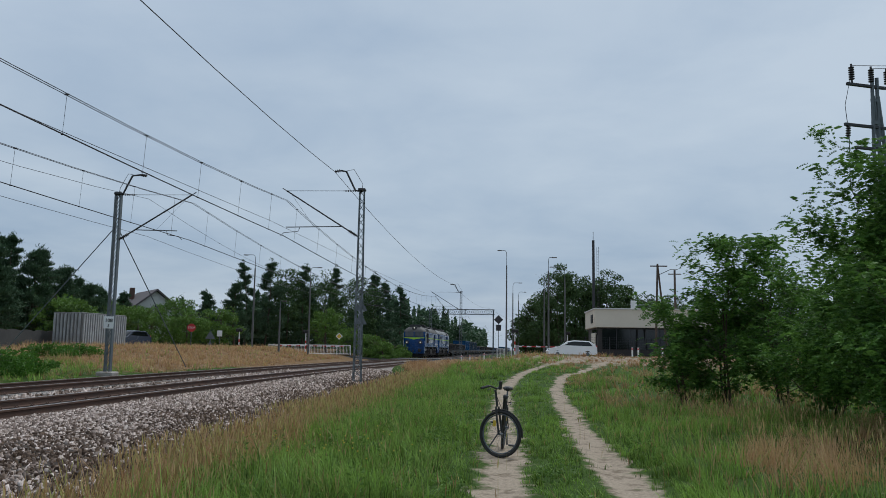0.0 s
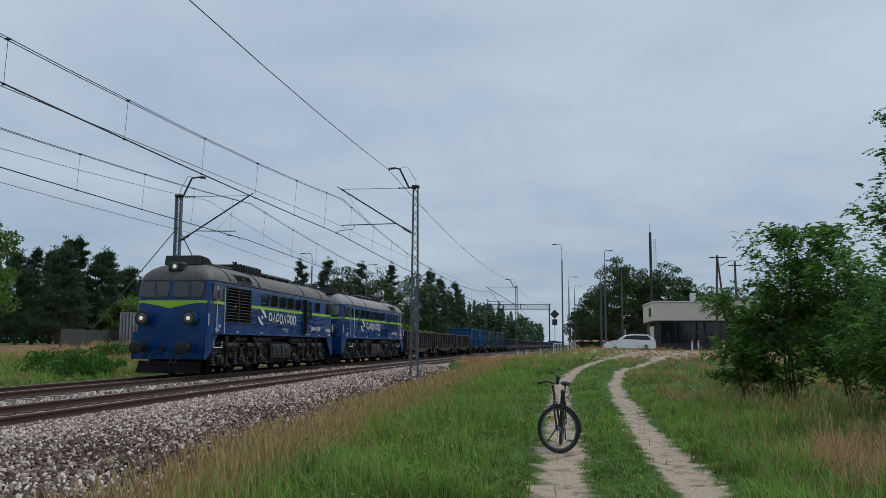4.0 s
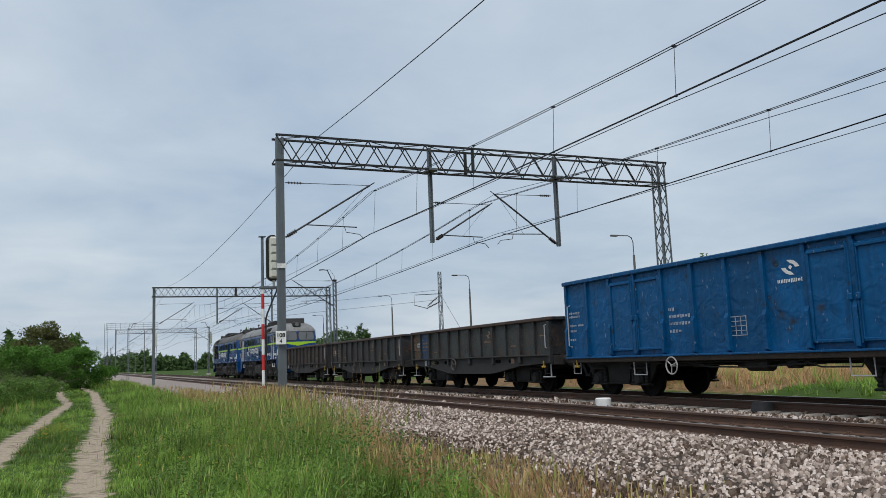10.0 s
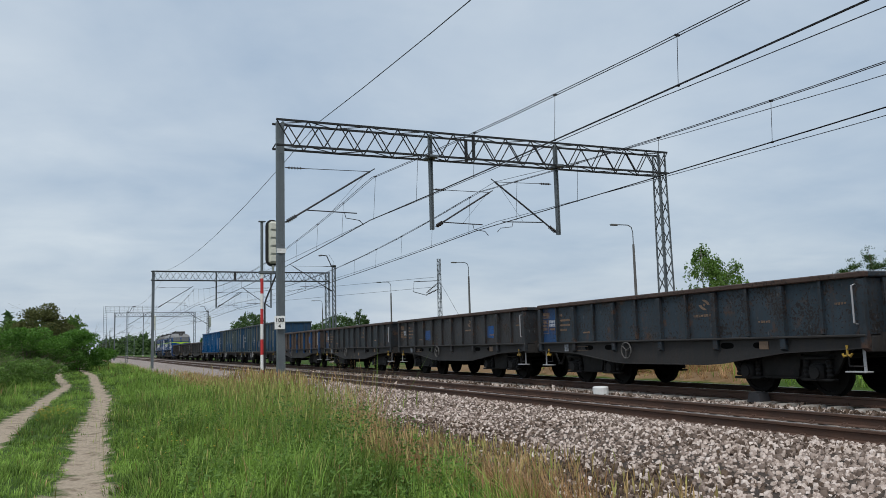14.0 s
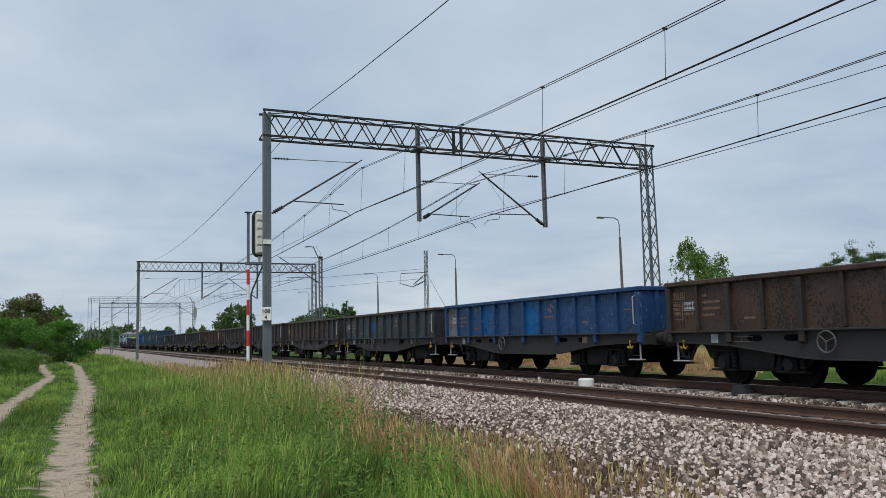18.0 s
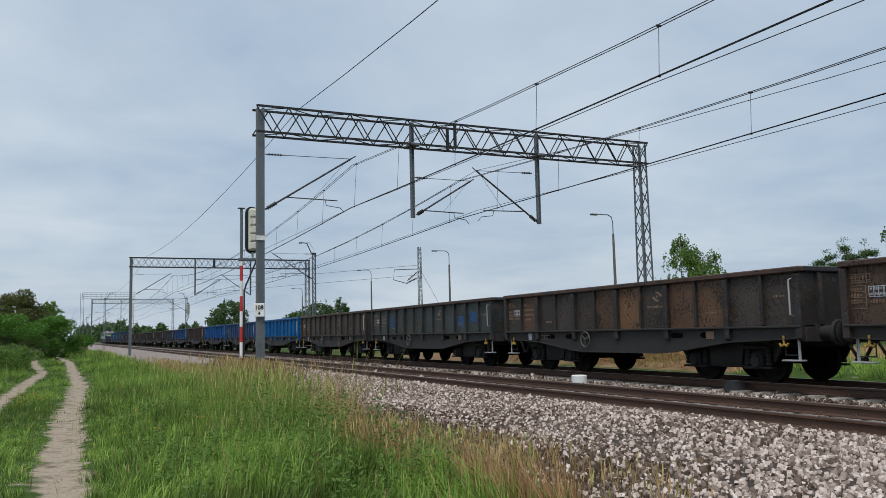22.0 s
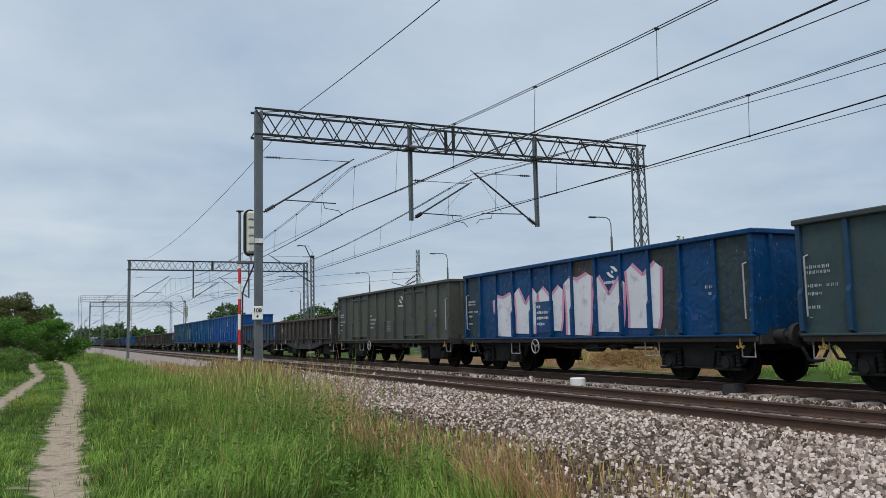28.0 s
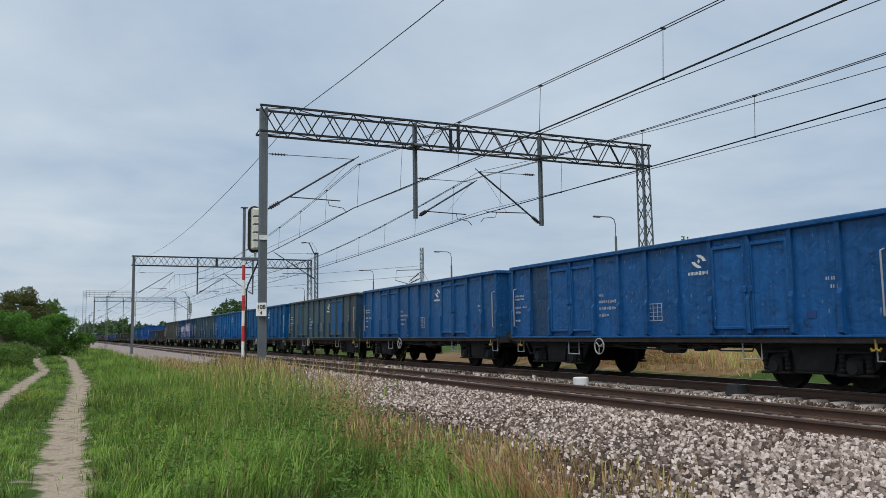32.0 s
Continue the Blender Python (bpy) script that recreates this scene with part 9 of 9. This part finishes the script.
        part("pipe", Shape().tube([(1.15, 2.9, 0.9), (1.15, 3.6, 0.86), (1.15, 9.4, 0.88), (1.15, 10.1, 0.92)], 0.022, 5), "loco_under", top)
    w = part("handwheel", handwheel(0.2), "lamp_post" if not low else "dark_rim", top, "spoked brake handwheel", pose(x + 0.12, 4.35 if low else 4.6, 0.92 if low else 0.8))
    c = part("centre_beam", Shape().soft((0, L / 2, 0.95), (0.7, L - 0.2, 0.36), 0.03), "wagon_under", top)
    for y in (2.3, L - 2.3) if low else (2.0, L - 2.0):
        bog = part("bogie", W["bogie"], None, top, "dark two-axle bogie", pose(0, y, 0))
        for d in (-0.9, 0.9):
            ws = part("wheelset", W["wheels"], None, bog)
            ws.matrix_parent_inverse = pose(0, d, 0.46)
    # writing
    zz = z0 + (z1 - z0) * 0.72
    lx = x + 0.016
    if low:
        part("lettering", bars([(0.14, 2.0, 6, 0.045), (0.14, 1.78, 4, 0.045), (0.14, 1.68, 4, 0.045), (0.14, 1.58, 4, 0.045), (0.5, 1.56, 5, 0.045), (1.1, 1.95, 2, 0.06), (1.1, 1.8, 10, 0.04), (1.1, 1.66, 10, 0.04), (1.1, 1.52, 6, 0.045)], lx, 0.08), "letter_faded", top, "white writing")
        part("lettering", bars([(2.3, 1.42, 6, 0.04), (3.0, 1.1, 7, 0.04), (8.8, 1.48, 5, 0.05), (10.7, 1.75, 4, 0.05)], lx, 0.06), "letter_faded", top, "small white writing")
        part("emblem", eye_logo(lx, 7.2, 1.92, 0.15), "letter_faded", top, "pale swirl emblem")
        part("lettering", bars([(6.86, 1.68, 8, 0.065)], lx, 0.08, 0.28), "letter_faded", top, "row of pale signs")
        for ya, yb, za, zb, cols, paint in ((0.1, 0.52, 1.9, 2.05, 6, "letter_faded"), (0.1, 0.42, 1.44, 1.84, 1, "letter_faded"), (0.48, 0.86, 1.64, 1.82, 4, "letter_pale")):
            frame_lines = flat_stroke([(ya, za), (yb, za), (yb, zb), (ya, zb)], 0.014, lx, True)
            for k in range(1, 4):
                if zb - za > 0.1 * k + 0.02:
                    frame_lines.box((lx, (ya + yb) / 2, za + (zb - za) * k / 4), (0.008, yb - ya, 0.01))
            for k in range(1, cols):
                frame_lines.box((lx, ya + (yb - ya) * k / cols, (za + zb) / 2), (0.008, 0.01, zb - za))
            part("data_table", frame_lines, paint, top, "painted table of faded lines")
        part("lettering", bars([(0.53, 1.78, 5, 0.045), (0.53, 1.69, 5, 0.045)], lx + 0.006, 0.07), "letter_pale", top, "pale writing in the table")
        card = part("waybill_card", Shape().soft((x + 0.045, 1.42, 1.0), (0.02, 0.2, 0.2), 0.006), "letter_pale", top, "white card with a printed grid")
        for k in range(3):
            part("card_line", Shape().box((x + 0.0575, 1.42, 0.95 + k * 0.05), (0.005, 0.18, 0.008)), "dark_rim", card)
        part("frame_table", flat_stroke([(1.9, 0.93), (2.5, 0.93), (2.5, 1.03), (1.9, 1.03)], 0.012, x + 0.036, True).box((x + 0.036, 2.2, 0.98), (0.008, 0.01, 0.1)), "letter_faded", top, "faded painted frame")
        for y, way in ((0.16, 1), (L - 0.16, -1)):
            step = part("end_step", Shape().box((x - 0.02, y, 0.72), (0.012, 0.06, 0.42)).soft((x - 0.02, y + way * 0.14, 0.5), (0.2, 0.44, 0.03), 0.008), "container_grey", top, "pale step tread on a strap")
    else:
        part("lettering", bars([(0.15, 2.3, 6, 0.07), (0.15, 2.2, 7, 0.06), (0.15, 1.95, 4, 0.07), (0.6, 1.95, 3, 0.07), (0.18, 1.8, 4, 0.06), (0.15, 1.55, 3, 0.08)], lx, 0.08), "letter_pale", top, "white writing")
        part("lettering", bars([(4.55, 2.12, 2, 0.09), (4.55, 1.95, 8, 0.07), (4.55, 1.78, 8, 0.08), (4.55, 1.6, 4, 0.08), (11.6, 2.1, 3, 0.09), (11.7, 1.95, 2, 0.1)], lx, 0.1), "letter_pale", top, "white writing")
        part("emblem", eye_logo(lx, 8.28, 2.7, 0.19), "letter_white", top, "white swirl emblem")
        part("lettering", bars([(7.96, 2.44, 8, 0.07)], lx, 0.1, 0.22), "letter_white", top, "row of white signs")
        grid = flat_stroke([(6.52, 1.42), (6.98, 1.42), (6.98, 1.82), (6.52, 1.82)], 0.022, lx, True)
        for k in range(1, 4):
            grid.box((lx, 6.75, 1.42 + k * 0.1), (0.008, 0.44, 0.012))
        for k in range(1, 3):
            grid.box((lx, 6.52 + k * 0.153, 1.62), (0.008, 0.012, 0.4))
        part("data_table", grid, "letter_pale", top, "white painted table")
        part("data_plate", Shape().box((lx, 11.2, 1.45), (0.014, 0.22, 0.14)), "stencil_blue", top, "small blue painted field")
    return top


wagon_meshes()
BLUE, BRIGHT = (0.004, 0.11, 0.3), (0.004, 0.135, 0.4)
# kind, place along the train, colour, colours of single panels
CONSIST = (
    ("low", 3.3, (0.075, 0.055, 0.05), {}), ("low", 15.8, (0.062, 0.062, 0.062), {10: (0.05, 0.07, 0.08)}), ("low", 28.4, (0.075, 0.085, 0.085), {0: (0.15, 0.1, 0.06), 1: (0.03, 0.09, 0.2)}),
    ("high", 40.7, BLUE, {}), ("high", 54.7, (0.092, 0.126, 0.124), {0: (0.05, 0.11, 0.19), 1: (0.04, 0.1, 0.22), 5: (0.09, 0.14, 0.15), 9: (0.07, 0.12, 0.14)}), ("high", 69.0, (0.062, 0.098, 0.11), {2: (0.05, 0.1, 0.15), 5: (0.11, 0.09, 0.07), 9: (0.05, 0.12, 0.19)}),
    ("low", 83.4, (0.155, 0.095, 0.062), {6: (0.17, 0.095, 0.055), 9: (0.02, 0.13, 0.42)}), ("low", 96.0, (0.05, 0.064, 0.076), {0: (0.05, 0.1, 0.2)}), ("low", 108.4, (0.066, 0.07, 0.076), {3: (0.03, 0.12, 0.36), 9: (0.02, 0.12, 0.38)}),
    ("low", 120.7, (0.05, 0.078, 0.105), {0: (0.025, 0.09, 0.24)}), ("low", 133.3, (0.16, 0.085, 0.055), {}), ("low", 145.9, (0.085, 0.07, 0.062), {}), ("low", 158.5, (0.06, 0.06, 0.062), {4: (0.04, 0.08, 0.15)}),
    ("low", 171.1, (0.075, 0.062, 0.055), {10: (0.05, 0.075, 0.1)}), ("low", 183.5, (0.055, 0.1, 0.13), {4: (0.02, 0.1, 0.34), 5: (0.07, 0.1, 0.11)}), ("low", 195.9, (0.03, 0.085, 0.22), {0: (0.2, 0.23, 0.25), 3: BRIGHT, 6: BRIGHT}),
    ("low", 208.3, (0.11, 0.065, 0.048), {}), ("low", 220.6, (0.008, 0.1, 0.34), {11: (0.03, 0.07, 0.15)}), ("low", 232.8, (0.032, 0.085, 0.21), {6: (0.05, 0.09, 0.14), 8: (0.09, 0.1, 0.08)}), ("low", 245.1, BRIGHT, {0: (0.12, 0.16, 0.13)}),
    ("low", 257.1, (0.1, 0.076, 0.064), {}), ("low", 269.3, (0.075, 0.1, 0.1), {2: (0.03, 0.12, 0.32), 9: (0.025, 0.12, 0.36), 10: (0.025, 0.12, 0.36)}), ("low", 281.6, (0.08, 0.068, 0.06), {1: (0.14, 0.08, 0.05), 5: (0.15, 0.085, 0.05), 6: (0.22, 0.12, 0.06), 8: (0.19, 0.1, 0.055), 9: (0.2, 0.11, 0.06)}),
    ("low", 293.9, (0.125, 0.08, 0.055), {2: (0.04, 0.08, 0.14), 7: (0.04, 0.09, 0.17)}), ("low", 306.1, (0.07, 0.066, 0.062), {}),
    ("high", 318.4, (0.03, 0.12, 0.22), {0: (0.15, 0.16, 0.1), 1: (0.16, 0.17, 0.1), 2: (0.15, 0.16, 0.1), 3: (0.17, 0.18, 0.12), 10: (0.09, 0.1, 0.07), 11: (0.1, 0.1, 0.06)}), ("high", 332.4, BLUE, {}), ("high", 346.5, (0.016, 0.115, 0.4), {}),
    ("low", 360.8, (0.06, 0.11, 0.14), {4: (0.16, 0.17, 0.16), 0: (0.14, 0.16, 0.16)}), ("low", 373.2, (0.085, 0.07, 0.06), {}),
    ("high", 385.6, (0.122, 0.13, 0.105), {}), ("high", 399.9, (0.005, 0.07, 0.215), {0: (0.04, 0.07, 0.08), 6: (0.1, 0.07, 0.05), 8: (0.02, 0.09, 0.26), 9: (0.045, 0.06, 0.055), 11: (0.05, 0.075, 0.075)}), ("high", 414.0, (0.068, 0.122, 0.13), {4: (0.05, 0.13, 0.24), 5: (0.045, 0.14, 0.27), 6: (0.06, 0.13, 0.2)}),
    ("high", 427.7, BRIGHT, {}), ("high", 441.5, BLUE, {0: (0.05, 0.1, 0.2)}), ("high", 455.6, (0.1, 0.155, 0.165), {2: BLUE, 8: BRIGHT, 9: BRIGHT, 11: (0.09, 0.1, 0.09)}),
    ("high", 469.7, (0.02, 0.125, 0.34), {}), ("high", 483.7, (0.018, 0.128, 0.37), {1: (0.03, 0.09, 0.2)}),
)
FIRST = {k: wagon(k) for k in ("low", "high")}


def family(colour):
    r, g, b = colour
    if b > 2 * r and b > 0.11:
        return "blue"
    if r > 1.35 * b:
        return "rust-brown"
    return "grey-blue" if b > r * 1.3 else "dark grey"


def paint_wagon(top, kind, colour, panels, seed):
    rng = random.Random(seed)
    if colour[2] < 0.2:
        colour = tuple(c * 0.62 for c in colour)
        panels = {k: tuple(q * 0.7 for q in c) for k, c in panels.items()}
    else:
        colour = tuple(c * 0.74 for c in colour)
        panels = {k: tuple(q * 0.74 for q in c) for k, c in panels.items()}
    paints = [MAT[k] for k in ("wagon_paint", "wagon_fresh", "wagon_grimy")]
    paint = paints[1 if family(colour) == "blue" else 2 if kind == "high" else 0]
    count = {"panel": 0, "door_leaf": 0}
    doors = (2, 3, 8, 9)
    cool = 0.55 if kind == "low" and colour[2] < 0.14 else 0.0      # posts in older grey-blue paint
    post, spots = tuple(c * 0.92 * (1 - cool) + cool * g for c, g in zip(colour, (0.02, 0.026, 0.032))), []
    for o in top.children_recursive:
        base = o.name.split(".")[0]
        for slot in o.material_slots:              # newer paint on the blue wagons, grime on the other high ones
            if slot.material in paints:
                slot.link, slot.material = "OBJECT", paint
        if base == "panel":
            k = count["panel"]
            count["panel"] += 1
            j, own = rng.uniform(0.88, 1.12), panels.get(k, colour)
            if kind == "low" and k > 1 and own is not colour and own[2] > 0.15 and colour[2] < 0.14:
                y0, z0, w, h = k * 11.35 / 12 + rng.uniform(0.08, 0.25), rng.uniform(1.35, 1.55), rng.uniform(0.5, 0.68), rng.uniform(0.35, 0.52)
                spots.append((own, [(y0, z0), (y0 + w * 0.9, z0 - 0.03), (y0 + w, z0 + h * 0.5), (y0 + w * 0.95, z0 + h), (y0 + 0.03, z0 + h * 0.96)]))
                own = colour
            o.color = rgb(tuple(c * j for c in own))
        elif base == "door_leaf":
            k = doors[count["door_leaf"] % 4]
            count["door_leaf"] += 1
            o.color = rgb(panels.get(k, tuple(c * 1.05 for c in colour)))
        elif base == "top_rim" and kind == "low" and colour[2] < 0.14:
            o.color = rgb((0.075, 0.046, 0.036))
        else:
            o.color = rgb(post)
            if base == "post" and kind == "low":
                count["post"] = count.get("post", -1) + 1
                if (seed == 6 and count["post"] % 2 == 0) or seed == 28:      # repainted posts
                    o.color = rgb((0.006, 0.055, 0.15))
    if kind == "high" and family(colour) == "grey-blue":
        for o in top.children_recursive:
            base = o.name.split(".")[0]
            if base in ("post", "end_wall", "end_rib"):
                o.color = rgb((0.012, 0.05, 0.105))
            elif base == "top_rim":
                o.color = rgb((0.05, 0.062, 0.066))
    for own, q in spots:
        part("paint_patch", Shape().prism(q, 0, 1.336, 1.3445), "wagon_paint", top, "fresh blue paint patch").color = rgb(own)
    top["label"] = f"{family(colour)} " + top["label"]


spare, BASE_LABEL = {"low": False, "high": False}, {}
for i, (kind, place, colour, panels) in enumerate(CONSIST):
    if not spare[kind]:
        top, spare[kind] = FIRST[kind], True
        BASE_LABEL[kind] = top["label"]
    else:
        top = copy_thing(FIRST[kind], pose(0, 0, 0))
        top["label"] = BASE_LABEL[kind]
    paint_wagon(top, kind, colour, panels, i)
    TRAIN.append((top, place))
for top, _ in TRAIN[2:]:
    for o in top.children_recursive:
        if o.name.startswith("wheelset"):
            WHEELS["wagon"].append(o)
GRAFFITI = TRAIN[2 + 31][0]


def tag_graffiti(top):
    for o in [o for o in top.children if o.name.startswith(("door_leaf", "door_edge", "latch"))]:
        bpy.data.objects.remove(o)
    x = 1.352
    for k in range(6):
        y0 = 2.0 + k * 1.38
        zt = 2.35 + 0.12 * (k % 2) + 0.06 * k
        low, dip = 1.12 + 0.07 * (k % 3), 0.22 * ((k * 2) % 3)
        q = [(y0, low), (y0 + 1.1, low - 0.03), (y0 + 1.2, 1.5), (y0 + 1.28, zt - dip * 0.5), (y0 + 1.05, zt + 0.1 - dip * 0.3), (y0 + 0.6, zt - 0.02 - dip), (y0 + 0.2, zt + 0.05), (y0 - 0.06, zt - 0.1), (y0 + 0.02, 1.7)]
        part("graffiti", Shape().prism(q, 0, x, x + 0.004), "graffiti_white", top, "white and pink spray paint")
        s = Shape()
        for a, b in ((0, 8), (8, 7), (3, 2), (2, 1), (4, 5), (5, 6)):
            (ya, za), (yb, zb) = q[a], q[b]
            d = Vector((yb - ya, zb - za)).normalized() * 0.045
            s.prism([(ya - d.y, za + d.x), (yb - d.y, zb + d.x), (yb + d.y, zb - d.x), (ya + d.y, za - d.x)], 0, x + 0.004, x + 0.008)
        part("graffiti", s, "graffiti_pink", top, "pink spray outline")
    part("graffiti", Shape().prism([(4.55, 1.2), (5.5, 1.2), (5.5, 2.1), (4.55, 2.1)], 0, x + 0.008, x + 0.011), "loco_blue", top, "blue repainted patch")
    part("lettering", bars([(4.65, 1.95, 2, 0.09), (4.65, 1.78, 7, 0.07), (4.65, 1.62, 7, 0.07), (4.65, 1.45, 4, 0.08)], x + 0.018, 0.1), "letter_white", top, "white writing")


tag_graffiti(GRAFFITI)


# ---- what moves ----
# seconds and how far the train has gone
GONE = ((0, -142.6), (1, -122.2), (2, -101.8), (3, -81.3), (4, -60.8), (5, -40.3), (5.5, -30.1), (6, -20.0), (6.5, -10.0), (7, 0.0), (7.5, 10.0), (8, 20.0), (8.5, 30.1),
        (9, 40.35), (10, 60.8), (12, 101.6), (15, 162.5), (18, 223.3), (20, 263.7), (22, 304.0), (25, 364.6), (28, 425.0), (30, 465.4), (32, 505.8))


def on_track(place, gone, half):
    """A vehicle whose middle lies half metres behind its origin, on the curving far track."""
    y = place - gone + half
    turn = -math.degrees(math.atan(0.038 * min(max((y - 28.0) / 20.0, 0.0), 1.0)))
    return pose(XF + float(bend(y)), y, ZR, 0, 0, turn) @ Matrix.Translation((0, -half, 0))


for ob in bpy.data.objects:
    if ob.name.startswith("lettering") and ob.parent:
        tagged(ob, kind="stuff")


def motions():
    for top, place in TRAIN:
        half = {"low_wagon": 5.67, "high_wagon": 6.49}.get(top.name.split(".")[0], 0.0)
        walk(top, [(t, on_track(place, s, half)) for t, s in GONE])
    times = [t for t, _ in GONE]
    for kind, r in (("loco", 0.525), ("wagon", 0.46)):
        rows = []
        for k in range(0, 32 * FPS + 1):
            t = k / FPS
            s = float(np.interp(t, times, [g for _, g in GONE]))
            rows.append((t, Matrix.Rotation((s / r) % (2 * math.pi), 4, "X")))
        first = WHEELS[kind][0]
        walk(first, rows)
        for o in WHEELS[kind][1:]:
            o.rotation_mode = "QUATERNION"
            data = o.animation_data_create()
            data.action = first.animation_data.action
            data.action_slot = first.animation_data.action_slot


motions()
